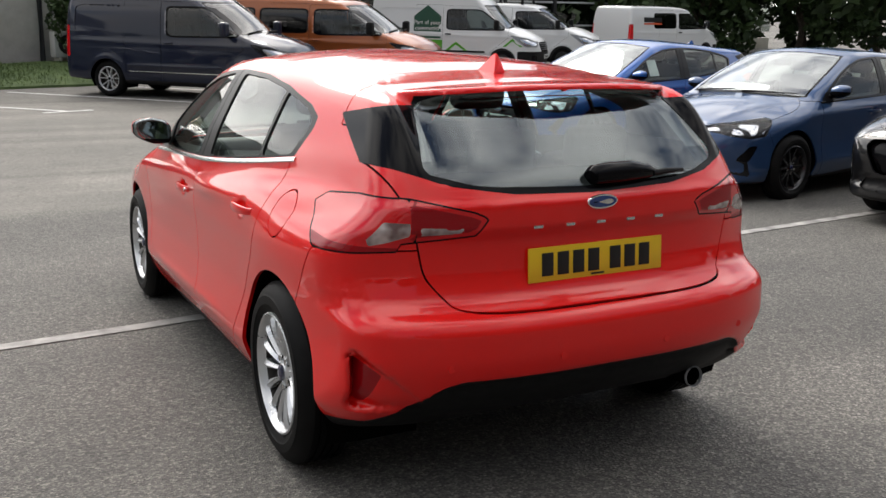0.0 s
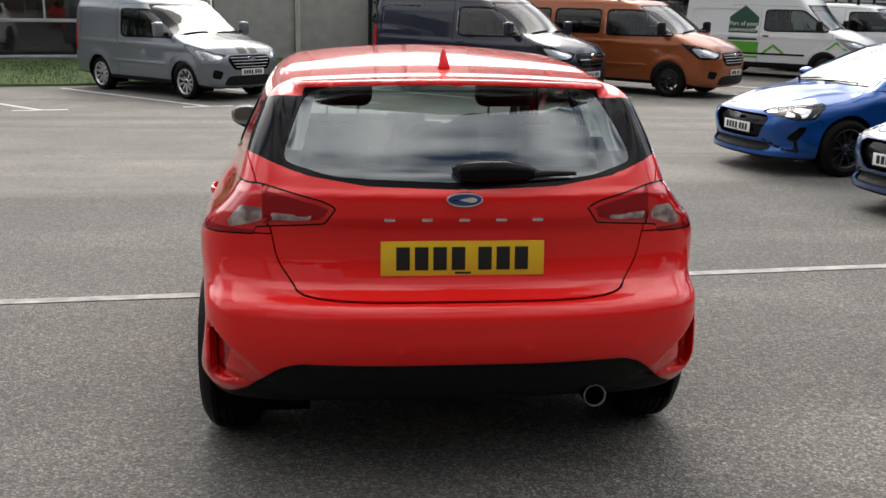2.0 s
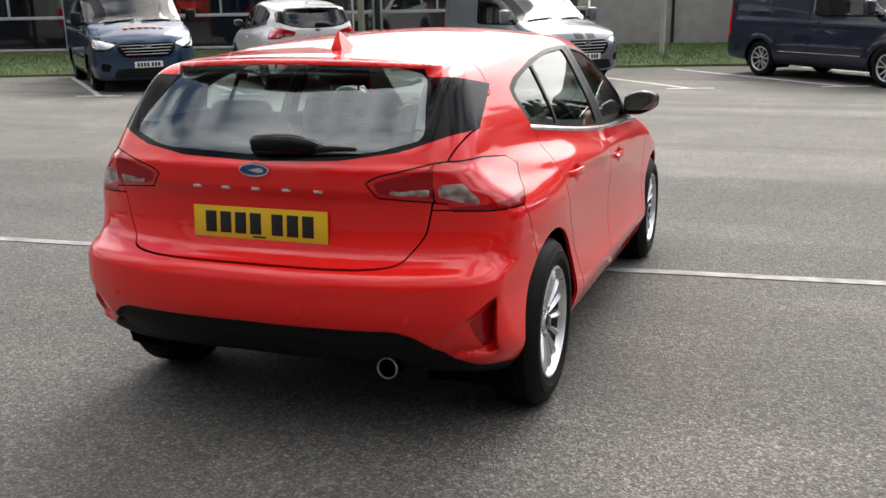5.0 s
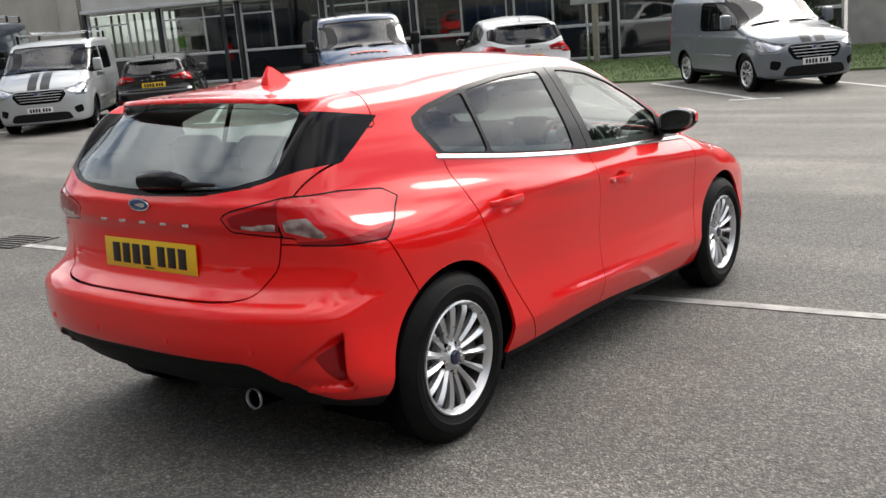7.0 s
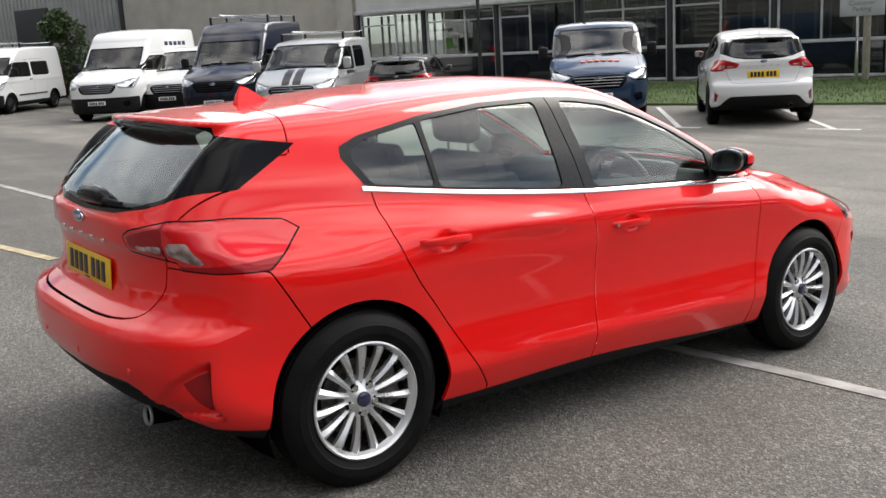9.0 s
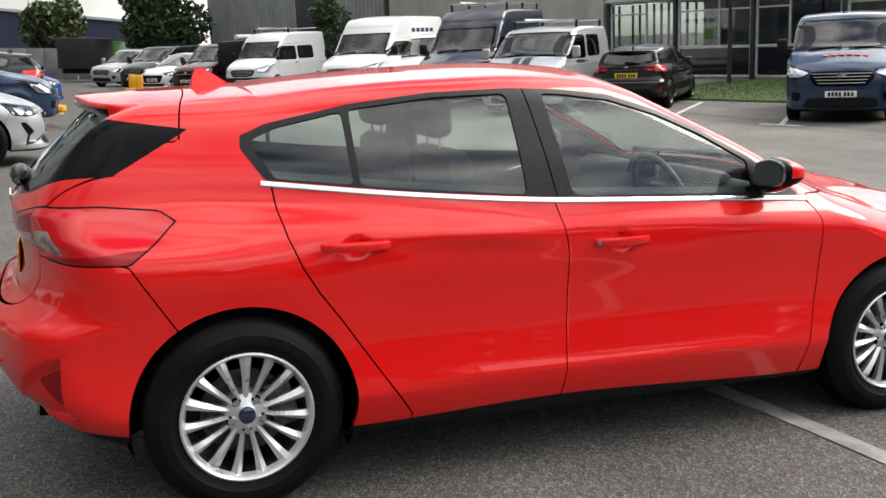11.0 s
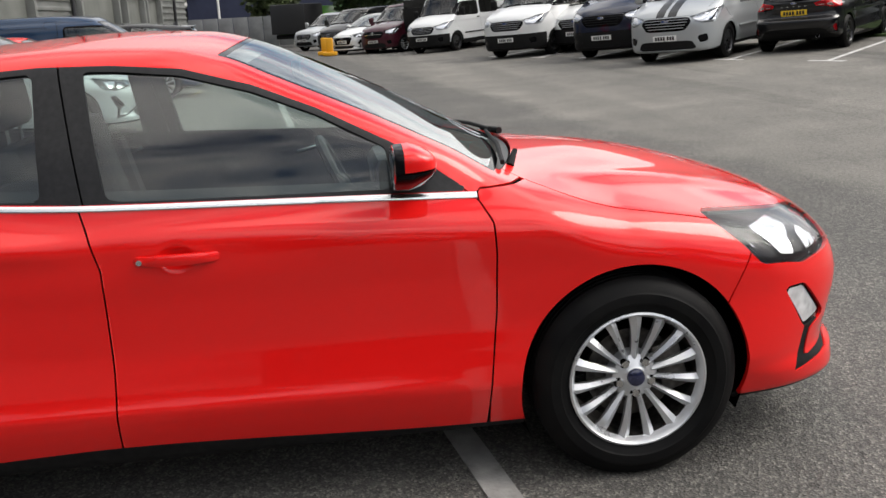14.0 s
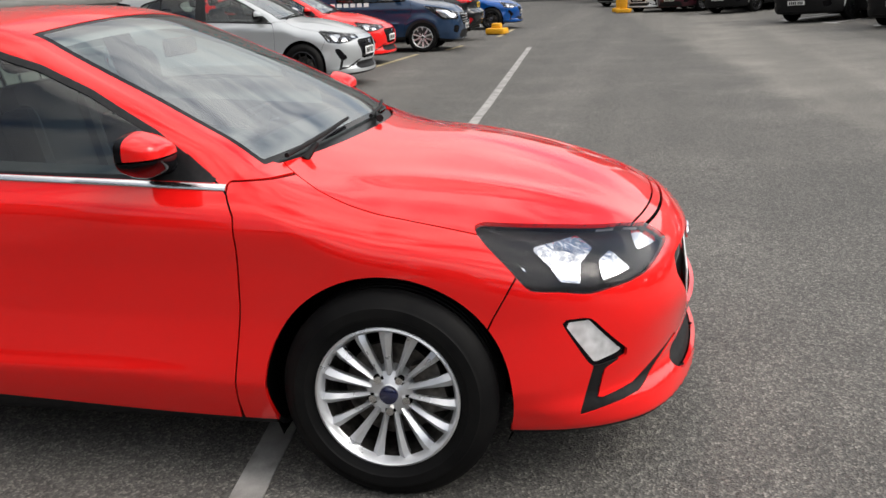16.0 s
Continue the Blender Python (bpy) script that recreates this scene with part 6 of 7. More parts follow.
# ---- red car ----
red_car = hatchback(RED, 0.0175, ALLOY, "fine", SATIN_CHROME)
red_car.matrix_basis = place(0, 0)
tagged(red_car, "bright red five-door hatchback parked across a white line", "car")

# ---- other cars ----
blue_a = hatchback(BLUE, 0.032, DARK_ALLOY, "five", GLOSS_BLACK, sporty=True)
blue_a.matrix_basis = place(7.72, 7.95, 100)
tagged(blue_a, "bright blue five-door hatchback with dark wheels in a display bay", "car", "cars on display")


def another(src, at, old, fresh, label, group="cars on display", scale=(1, 1, 1)):
    o = copy_thing(src, at @ Matrix.Diagonal((*scale, 1)))
    repaint(o, old, fresh)
    if group == "cars in the bays":
        repaint(o, REAR_GLASS, DARK_GLASS)
        repaint(o, GLASS, DARK_GLASS)
    tagged(o, label, "car", group)
    return o


another(blue_a, place(7.95, 5.03, 100), BLUE, DEEP_BLUE, "deep blue hot hatchback with black wheels in a display bay")
another(blue_a, place(8.35, 2.38, 97), BLUE, BLACK_PAINT, "black crossover car with a white front plate", scale=(0.99, 0.95, 1.06))
another(blue_a, place(-15.95, 11.8, 45), BLUE, BLACK_PAINT, "black five-door hatchback reversed out of a bay by the offices", "cars in the bays")
another(blue_a, place(-11.0, -4.15, 3), BLUE, SILVER, "silver crossover car facing the aisle", scale=(0.99, 0.94, 1.05))
another(blue_a, place(-14.9, -4.75, 3), BLUE, RED, "red small hatchback facing the aisle", scale=(0.95, 0.92, 1.0))
another(blue_a, place(-22.0, -1.7, 183), BLUE, BLACK_PAINT, "black estate car parked tail out to the aisle", scale=(1.02, 1.03, 1.13))
another(blue_a, place(-27.5, -4.2, 3), BLUE, BLUE, "blue hatchback in the far display bay")
another(blue_a, place(-7.03, 13.40, 42), BLUE, WHITE, "white sport utility car nosed into a bay by the offices", "cars in the bays", (1.01, 1.01, 1.145))
another(blue_a, place(-40.3, 5.2, 226), BLUE, WHITE, "white sport utility car among parked vans", "cars in the bays", (1.0, 1.0, 1.12))

card = part("price_card", box(0.005, 0.17, 0.22, 0.002), WHITE_PLATE, at=place(7.72, 7.95, 100) @ pose(-0.735, 1.62, 1.115, 0, 26, 0))
tagged(card, "white price card inside the blue car's side window", "card")

# ---- vans in the bays ----
GREEN_DARK = material("dark green vinyl", (0.006, 0.065, 0.035), 0.35)
GREEN_LIGHT = material("leaf green vinyl", (0.10, 0.38, 0.03), 0.35)
ORANGE_VINYL = material("orange vinyl", (0.65, 0.10, 0.03), 0.35)
BLACK_VINYL = material("black vinyl", (0.012, 0.012, 0.013), 0.3)
PALE_VINYL = material("pale blue vinyl", (0.25, 0.42, 0.62), 0.35)
VG = "vans in the bays"


def stand(o, axle_front, wb, label, out=True, turn=None):
    """Puts a van in its bay by the middle of its front axle."""
    h = -BAY if out else BAY
    t = (225.6 if out else 45.6) if turn is None else turn
    d = Vector((-math.sin(radians(t)), math.cos(radians(t))))
    r = Vector(axle_front) - d * wb
    o.matrix_basis = place(r.x, r.y, t)
    tagged(o, label, "van", VG)


LEFTW = Vector((0.70, 0.715))
o, b = van(TRANSPORTER, NAVY, wheel_style="five", low=0.34, mirror_mat=NAVY, oval=False)
wall_strip(o, b, -1, "side_trim_line", [(0.6, 0.70), (2.3, 0.70), (2.3, 0.715), (0.6, 0.715)], SATIN_CHROME)
wall_strip(o, b, 1, "side_trim_line", [(0.5, 0.50), (2.45, 0.50), (2.45, 0.52), (0.5, 0.52)], SATIN_CHROME, 0.012)
stand(o, Vector((3.21, 14.87)) + LEFTW * 0.83, 3.0, "navy blue panel van with silver alloy wheels in a bay")
o, b = van(CONNECT, GREY, wheel_style="ten", low=0.34, stripes=BLACK_VINYL, mirror_mat=GREY)
stand(o, Vector((-3.13, 14.80)) + LEFTW * 0.80, 2.662, "grey compact van with black bonnet stripes in a bay")
o, b = van(CUSTOM, ORANGE, wheel_mat=DARK_ALLOY, low=0.32, windows=3, rack=2, mirror_mat=PLASTIC)
stand(o, Vector((6.35, 15.95)) + LEFTW * 0.86, 2.933, "burnt orange people carrier with dark side windows")
o, b = van(CUSTOM_HIGH, WHITE, bumper=PLASTIC, wheel_mat=DARK_ALLOY)
for pts, mt in (([(0.35, 0.95), (0.35, 1.55), (0.75, 1.85), (1.15, 1.55), (1.15, 0.95)], GREEN_DARK), ([(0.25, 0.50), (0.25, 0.92), (1.20, 0.92), (1.20, 0.50)], GREEN_LIGHT),
                ([(1.25, 0.60), (1.60, 0.88), (2.00, 0.60), (1.90, 0.60), (1.60, 0.80), (1.35, 0.60)], GREEN_LIGHT), ([(2.95, 0.78), (3.2, 1.0), (3.5, 0.78), (3.42, 0.78), (3.2, 0.93), (3.03, 0.78)], GREEN_LIGHT)):
    wall_strip(o, b, 1, "side_graphic", pts, mt)
me = words("Part of your\ncommunity", 0.16, WHITE_PLATE)
lt = new("lettering", me)
lt.parent = o
lt.matrix_basis = pose(float(b.half(np.array(0.75), np.array(1.3))) + 0.012, 0.75, 1.30, 90, 0, 90)
stand(o, Vector((11.95, 20.5)) + LEFTW * 0.86, 2.933, "white high-roof van with green house graphics on its side")
o, b = van(CUSTOM, WHITE, bumper=PLASTIC, wheel_mat=DARK_ALLOY, rack=3)
stand(o, (15.5, 22.6), 2.933, "white panel van with roof bars in a bay")
o, b = van(CUSTOM, WHITE, bumper=PLASTIC, wheel_mat=DARK_ALLOY, windows=1)
for sx in (1, -1):
    wall_strip(o, b, sx, "side_graphic", [(-0.35, 1.42), (-0.35, 1.58), (0.55, 1.58), (0.55, 1.42)], BLACK_VINYL)
    wall_strip(o, b, sx, "side_graphic", [(-0.35, 1.34), (-0.35, 1.40), (0.55, 1.40), (0.55, 1.34)], ORANGE_VINYL)
stand(o, (22.6, 25.6), 2.933, "white works van with a coloured side graphic", turn=-80)
o, b = van(CUSTOM, STEEL_BLUE, wheel_mat=DARK_ALLOY, low=0.34)
for i in range(6):
    part("bonnet_letter_bar", box(0.10, 0.10, 0.006, 0.002, pose(-0.36 + 0.13 * i, 3.45 - 0.1 * (0.36 - 0.13 * i) ** 2, float(b.top_z(abs(-0.36 + 0.13 * i), np.array(3.45))) + 0.004, -12)), ORANGE_VINYL, o)
stand(o, Vector((-11.14, 12.32)) + LEFTW * 0.86, 2.933, "dark blue panel van facing out of a bay")
o, b = van(CUSTOM, SILVER, wheel_mat=DARK_ALLOY, low=0.32, windows=1, stripes=BLACK_VINYL, rack=2, mirror_mat=SILVER)
wall_strip(o, b, -1, "side_stripe", [(-0.7, 1.08), (-0.7, 1.16), (2.3, 1.16), (2.3, 1.08)], BLACK_VINYL)
stand(o, (-16.85, 9.57), 2.933, "silver crew van with black bonnet stripes and roof bars")
o, b = van(TRANSIT, NAVY, bumper=PLASTIC, wheel_mat=DARK_ALLOY, rack=3)
stand(o, (-20.2, 9.2), 3.3, "navy high-roof van with a roof rack")
o, b = van(CUSTOM, WHITE, bumper=PLASTIC, wheel_mat=DARK_ALLOY)
wall_strip(o, b, -1, "side_graphic", [(0.9, 1.35), (0.9, 1.75), (1.4, 1.75), (1.4, 1.35)], GREEN_LIGHT)
stand(o, (-24.3, 9.6), 2.933, "white panel van between two larger vans")
o, b = van(TRANSIT, WHITE, bumper=PLASTIC, wheel_mat=DARK_ALLOY)
for k in range(5):
    wall_strip(o, b, -1, "side_letter_bar", [(-0.2 + 0.34 * k, 2.02), (-0.2 + 0.34 * k, 2.14), (0.05 + 0.34 * k, 2.14), (0.05 + 0.34 * k, 2.02)], STEEL_BLUE)
stand(o, (-24.8, 7.75), 3.3, "white high-roof van at the end of the row")
o, b = van(OLD_TRANSIT, WHITE, bumper=PLASTIC, wheel_mat=DARK_ALLOY, windows=1, rack=2)
stand(o, (-33.6, 6.2), 2.93, "older white van with a dark side window")
o, b = van(TRANSPORTER, MAROON, wheel_mat=ALLOY, low=0.34, mirror_mat=MAROON, oval=False)
stand(o, (-37.3, 4.6), 3.0, "maroon panel van in the far bays")
o, b = van(CUSTOM, BLACK_PAINT, wheel_mat=DARK_ALLOY, low=0.34, mirror_mat=BLACK_PAINT)
stand(o, (-42.5, 2.9), 2.933, "black panel van in the far bays")
o, b = van(CONNECT, SILVER, wheel_mat=DARK_ALLOY, low=0.34, mirror_mat=SILVER)
stand(o, (-46.5, 1.6), 2.662, "silver compact van in the far bays")
o, b = van(CONNECT, STEEL_BLUE, wheel_style="ten", low=0.34, mirror_mat=STEEL_BLUE)
for k in range(9):
    wall_strip(o, b, 1, "side_letter_bar", [(0.2 + 0.15 * k, 1.0), (0.2 + 0.15 * k, 1.08), (0.31 + 0.15 * k, 1.08), (0.31 + 0.15 * k, 1.0)], WHITE_PLATE)
stand(o, (-18.55, -1.55), 2.662, "dark blue compact van facing the aisle", turn=3)
# the black box body of a tipper between the vans
tp = new("tipper_lorry")
part("cargo_box", box(2.0, 3.2, 1.35, 0.03, pose(0, 0.4, 1.35)), BLACK_PAINT, tp)
part("chassis", box(1.7, 4.2, 0.25, 0.03, pose(0, 0.6, 0.55)), PLASTIC, tp)
part("tail_board", box(2.02, 0.05, 0.9, 0.01, pose(0, -1.24, 1.25)), SATIN_BLACK, tp)
part("ladder_tube", rod((0.2, -1.6, 2.18), (0.2, 2.6, 2.18), 0.09, 12), WHITE, tp)
wheels(tp, TRANSIT, DARK_ALLOY, "ten", GLOSS_BLACK)
tp.matrix_basis = place(-36.9, 6.9, 45.6)
tagged(tp, "black box-bodied lorry with a white tube on top", "lorry", VG)


# ---- offices ----
OFF = (-9.5, 22.0, 16.0)
BRICK_PALE = vary(material("pale painted render", (0.50, 0.49, 0.45), 0.8), 3, (0.42, 0.41, 0.375), (0.54, 0.53, 0.49), 8, bump=0.5, bump_scale=16, dist=0.01)
CONCRETE = vary(material("beige concrete cladding", (0.46, 0.44, 0.38), 0.8), 1.2, (0.39, 0.37, 0.32), (0.53, 0.505, 0.44), 8, bump=0.4, bump_scale=30)
FASCIA = vary(material("white fascia board", (0.68, 0.68, 0.65), 0.55), 1.5, (0.58, 0.58, 0.55), (0.72, 0.72, 0.70), 6)
FRAME_WHITE = vary(material("white window frame", (0.55, 0.56, 0.56), 0.45), 4, (0.44, 0.45, 0.45), (0.60, 0.61, 0.61))
DARK_PANEL = material("dark spandrel glass", (0.012, 0.014, 0.016), 0.06, 0, 0.6)
OFFICE_GLASS = glass_material("office window glass", (0.48, 0.52, 0.50), ior=1.75)
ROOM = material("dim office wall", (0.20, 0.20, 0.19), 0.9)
BLIND = material("vertical blind", (0.36, 0.36, 0.34), 0.8)
POST_DARK = material("dark steel post", (0.02, 0.02, 0.022), 0.5)
STEEL_WALL = vary(material("grey ribbed cladding", (0.34, 0.35, 0.34), 0.5, 0.1), 1.0, (0.29, 0.30, 0.29), (0.40, 0.41, 0.40), 5)
NAVY_WALL = vary(material("navy ribbed cladding", (0.02, 0.025, 0.06), 0.55), 0.8, (0.015, 0.02, 0.05), (0.03, 0.036, 0.075))
ROOF_PALE = vary(material("pale sheet roof", (0.42, 0.42, 0.40), 0.6), 0.8, (0.33, 0.33, 0.31), (0.48, 0.48, 0.46))
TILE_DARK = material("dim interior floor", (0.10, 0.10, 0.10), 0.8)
here = place(*OFF)


def wall(name, x0, x1, y0, y1, z0, z1, mat, label, base=None):
    bm = box(x1 - x0, y1 - y0, z1 - z0, 0.02, pose((x0 + x1) / 2, (y0 + y1) / 2, (z0 + z1) / 2))
    o = part(name, bm, mat, at=base if base is not None else here)
    return tagged(o, label, "wall", kind="structure")


off = new("office_building")
off.matrix_basis = here
tagged(off, "single-storey office with a long band of framed windows", "building")
BAYW, X0 = 2.93, -17.4
part("fascia", box(23.46, 0.5, 1.25, 0.02, pose(X0 + 11.73, 0.10, 3.33)), FASCIA, off, "white fascia board above the windows")
part("roof", box(23.9, 8.4, 0.12, 0.02, pose(X0 + 11.73, 4.0, 4.02)), CONCRETE, off)
part("gutter", box(23.5, 0.12, 0.10, 0.02, pose(X0 + 11.73, -0.20, 2.76)), FRAME_WHITE, off)
part("plinth", box(23.44, 0.30, 0.62, 0.02, pose(X0 + 11.72, 0.15, -0.07)), CONCRETE, off)
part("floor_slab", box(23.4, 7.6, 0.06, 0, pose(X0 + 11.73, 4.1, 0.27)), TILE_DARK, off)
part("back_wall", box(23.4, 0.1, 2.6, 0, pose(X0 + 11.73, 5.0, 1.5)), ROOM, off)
part("office_ceiling", box(23.4, 7.6, 0.06, 0, pose(X0 + 11.73, 4.1, 2.74)), HEADLINER, off)
rng = random.Random(5)
for i in range(8):
    xa = X0 + i * BAYW
    part("post", box(0.13, 0.16, 2.6, 0.01, pose(xa, -0.06, 1.40)), POST_DARK, off)
    w0, w1 = xa + 0.075, xa + BAYW - 0.075
    win = new("window_unit")
    win.parent = off
    cx, ww = (w0 + w1) / 2, w1 - w0
    split_x = cx + rng.choice((-0.25, 0.0, 0.2))
    for nm, x_, z_, sx_, sz_ in (("frame_left", w0 + 0.03, 1.47, 0.06, 2.42), ("frame_right", w1 - 0.03, 1.47, 0.06, 2.42), ("mullion", split_x, 1.93, 0.05, 1.44),
                                 ("frame_head", cx, 2.66, ww - 0.12, 0.06), ("transom", cx, 1.18, ww - 0.12, 0.085), ("frame_foot", cx, 0.29, ww - 0.12, 0.07)):
        part(nm, box(sx_, 0.08, sz_, 0.006, pose(x_, -0.02, z_)), FRAME_WHITE, win)
    part("top_rail", box(split_x - w0 - 0.08, 0.075, 0.05, 0.006, pose((split_x + w0) / 2 + 0.02, -0.02, 2.30)), FRAME_WHITE, win)
    if i % 2:
        part("top_rail", box(w1 - split_x - 0.08, 0.075, 0.05, 0.006, pose((split_x + w1) / 2 - 0.02, -0.02, 2.30)), FRAME_WHITE, win)
    for xa_, xb_ in ((w0 + 0.06, split_x - 0.025), (split_x + 0.025, w1 - 0.06)):
        g = part("pane", box(xb_ - xa_, 0.008, 1.40, 0, pose((xa_ + xb_) / 2, 0.0, 1.925)), OFFICE_GLASS, win)
        g.visible_shadow = False
    part("lower_panel", box(ww - 0.12, 0.02, 0.81, 0, pose(cx, 0.0, 0.73)), DARK_PANEL, win)
    nb = rng.randint(4, 13)
    for j in range(nb):
        bx = w0 + 0.15 + (ww - 0.3) * j / nb
        if rng.random() < 0.75:
            part("blind_slat", box(0.085, 0.008, 1.36, 0, pose(bx, 0.22, 1.93, 0, 0, rng.uniform(20, 70))), BLIND, win)
    if i in (1, 4, 6):
        part("desk_screen", box(0.55, 0.05, 0.34, 0.01, pose(cx + 0.3, 0.9, 1.45)), POST_DARK, win)
        part("cupboard", box(0.9, 0.45, 1.0, 0.01, pose(cx - 0.5, 1.6, 0.8)), BLIND, win)
# pale end wall with downpipes and an air unit, then more glazing
wall("wall_east", 6.06, 13.6, 0.0, 0.35, -0.4, 5.2, BRICK_PALE, "pale rendered wall beside the office windows")
for x_ in (8.25, 10.4, 11.35):
    bm = tube([(x_, -0.06, -0.1), (x_ + 0.02, -0.06, 2.4), (x_, -0.06, 5.2)], 0.055 if x_ < 9 else 0.08, 8)
    tagged(part("downpipe", bm, POST_DARK, at=here), "dark downpipe fixed to the pale wall", "pipe")
ac = new("air_unit")
ac.matrix_basis = here @ pose(11.0, -0.42, 0.25)
part("unit_case", box(0.95, 0.36, 0.66, 0.03, pose(0, 0, 0.42)), FASCIA, ac)
part("fan_guard", lathe([(0.24, 0.0), (0.25, -0.02), (0.22, -0.03), (0.02, -0.03)], 28), POST_DARK, ac, at=pose(-0.14, -0.18, 0.42, 0, 0, 90))
for x_ in (-0.35, 0.35):
    part("unit_foot", box(0.08, 0.36, 0.20, 0.01, pose(x_, 0, 0.0)), CONCRETE, ac)
tagged(ac, "off-white air conditioning unit standing by the wall", "air conditioner")
lo = new("glazed_block")
lo.matrix_basis = here @ pose(13.7, 0.1, 0)
tagged(lo, "dark glazed office block behind the vans", "building")
part("roof_slab", box(34, 9, 0.5, 0.03, pose(17, 4.4, 5.0)), CONCRETE, lo)
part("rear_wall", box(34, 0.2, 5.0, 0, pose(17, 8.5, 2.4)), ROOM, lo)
part("base_wall", box(34, 0.25, 0.9, 0.02, pose(17, 0.1, 0.1)), CONCRETE, lo)
for i in range(12):
    xa = i * 2.85
    part("post", box(0.16, 0.18, 4.4, 0.01, pose(xa, 0.0, 2.6)), POST_DARK, lo)
    for z_ in (1.15, 2.05, 3.3):
        part("rail", box(2.66, 0.08, 0.07, 0.006, pose(xa + 1.425, 0.0, z_)), FRAME_WHITE, lo)
    g = part("pane", box(2.66, 0.01, 3.7, 0, pose(xa + 1.425, 0.06, 2.7)), OFFICE_GLASS, lo)
    g.visible_shadow = False
part("side_wall", box(0.3, 8.4, 5.2, 0.02, pose(0.1, 4.4, 2.4)), BRICK_PALE, lo)
# tall blank walls to the west
wall("wall_west", -31.0, -17.55, 0.0, 0.4, -0.4, 8.0, CONCRETE, "tall beige concrete wall beyond the office")
wall("wall_pier", -18.4, -17.6, -0.12, 0.0, -0.4, 8.0, CONCRETE, "concrete pier at the end of the office")
wall("wall_far_west", -52.0, -31.3, 0.5, 0.9, -0.4, 9.0, STEEL_WALL, "grey ribbed metal wall of a warehouse")
wall("wall_joint", -31.3, -31.0, -0.05, 0.8, -0.4, 8.6, POST_DARK, "dark steel joint between two walls")
wall("loading_door", -40.5, -37.6, 0.40, 0.5, -0.2, 4.2, POST_DARK, "dark loading door in the warehouse wall")
bm = None
for i in range(60):
    bm = box(0.12, 0.05, 9.2, 0.01, pose(-51.8 + i * 0.35, 0.48, 4.4), bm=bm)
tagged(part("wall_ribs", bm, STEEL_WALL, at=here), "vertical ribs of the grey metal wall", "wall", kind="structure")

# poles, sign
for x_, y_, hgt, bend in ((-15.2, 17.2, 3.6, 0.0), (-19.2, 16.9, 3.3, 0.5), (-1.35, 20.6, 4.6, 0.0)):
    bm = tube([(0, 0, -0.1), (0, 0, hgt * 0.5), (0, 0, hgt), (bend * 0.6, 0, hgt + bend * 0.5)] if bend else [(0, 0, -0.1), (0, 0, hgt * 0.5), (0, 0, hgt)], 0.06, 10)
    o = part("fence_post", bm, POST_DARK if hgt < 4 else CONCRETE, at=place(x_, y_, 16))
    tagged(o, "weathered concrete post standing in the grass", "post")
sg = new("parking_sign")
sg.matrix_basis = place(-9.3, 20.6, 10)
POST_WOOD = vary(material("weathered timber post", (0.30, 0.27, 0.20), 0.8), 6, (0.22, 0.20, 0.15), (0.36, 0.33, 0.26), stretch=(6, 6, 1))
part("sign_post", box(0.14, 0.14, 2.6, 0.012, pose(0.1, 0.06, 1.1)), POST_WOOD, sg)
part("sign_post", box(0.07, 0.07, 2.6, 0.01, pose(-0.12, 0.06, 1.1)), SATIN_CHROME, sg)
part("sign_board", box(1.05, 0.03, 0.46, 0.008, pose(0, -0.03, 1.98)), vary(material("grey sign board", (0.45, 0.46, 0.46), 0.5), 4, (0.40, 0.41, 0.41), (0.48, 0.49, 0.49)), sg)
lt = new("lettering", words("Customer\nParking", 0.15, material("sign lettering", (0.12, 0.13, 0.14), 0.5)))
lt.parent = sg
lt.matrix_basis = pose(0, -0.048, 1.98, 90)
tagged(sg, "grey customer parking sign on a timber post in grass", "sign")

# ---- west side ----
STEEL_DARK = vary(material("dark grey ribbed cladding", (0.17, 0.175, 0.165), 0.5, 0.2), 1.0, (0.13, 0.135, 0.125), (0.20, 0.205, 0.195), 6)
STEEL_DOOR = vary(material("olive grey door sheet", (0.13, 0.135, 0.12), 0.55), 1.3, (0.10, 0.105, 0.095), (0.15, 0.155, 0.14), 5)
sh = new("showroom_building")
sh.matrix_basis = place(-54.0, -5.5, -2)
tagged(sh, "grey ribbed metal showroom building with dark openings", "building")
part("main_wall", box(46, 0.4, 9.2, 0.03, pose(23.0, -0.22, 4.2)), STEEL_DARK, sh)
for i in range(28):
    part("cladding_rib", box(46, 0.07, 0.13, 0.02, pose(23.0, 0.0, 0.45 + i * 0.30)), STEEL_DARK, sh)
for x_, w_, h_ in ((20.0, 5.4, 4.0), (14.2, 3.4, 3.1), (10.3, 3.1, 3.1), (30.0, 4.6, 4.0)):
    part("door_panel", box(w_, 0.10, h_, 0.01, pose(x_, 0.02, h_ / 2 - 0.1)), STEEL_DOOR, sh)
    for sx in (-1, 1):
        part("door_jamb", box(0.22, 0.42, h_ + 0.2, 0.02, pose(x_ + sx * w_ / 2, 0.12, h_ / 2)), STEEL_DARK, sh)
    part("door_lintel", box(w_ + 0.4, 0.46, 0.35, 0.02, pose(x_, 0.14, h_ + 0.02)), STEEL_DARK, sh)
for x_ in (4.0, 17.0, 23.0, 35.0):
    part("downpipe", rod((x_, 0.10, -0.2), (x_, 0.10, 8.7), 0.075, 10), POST_DARK, sh)
part("end_wall", box(0.3, 14, 9.2, 0.03, pose(0.0, -7.2, 4.2)), STEEL_DARK, sh)
nv = new("navy_shed")
nv.matrix_basis = place(-78, -2.5, 84)
tagged(nv, "distant navy metal shed with pale pitched roofs", "building")
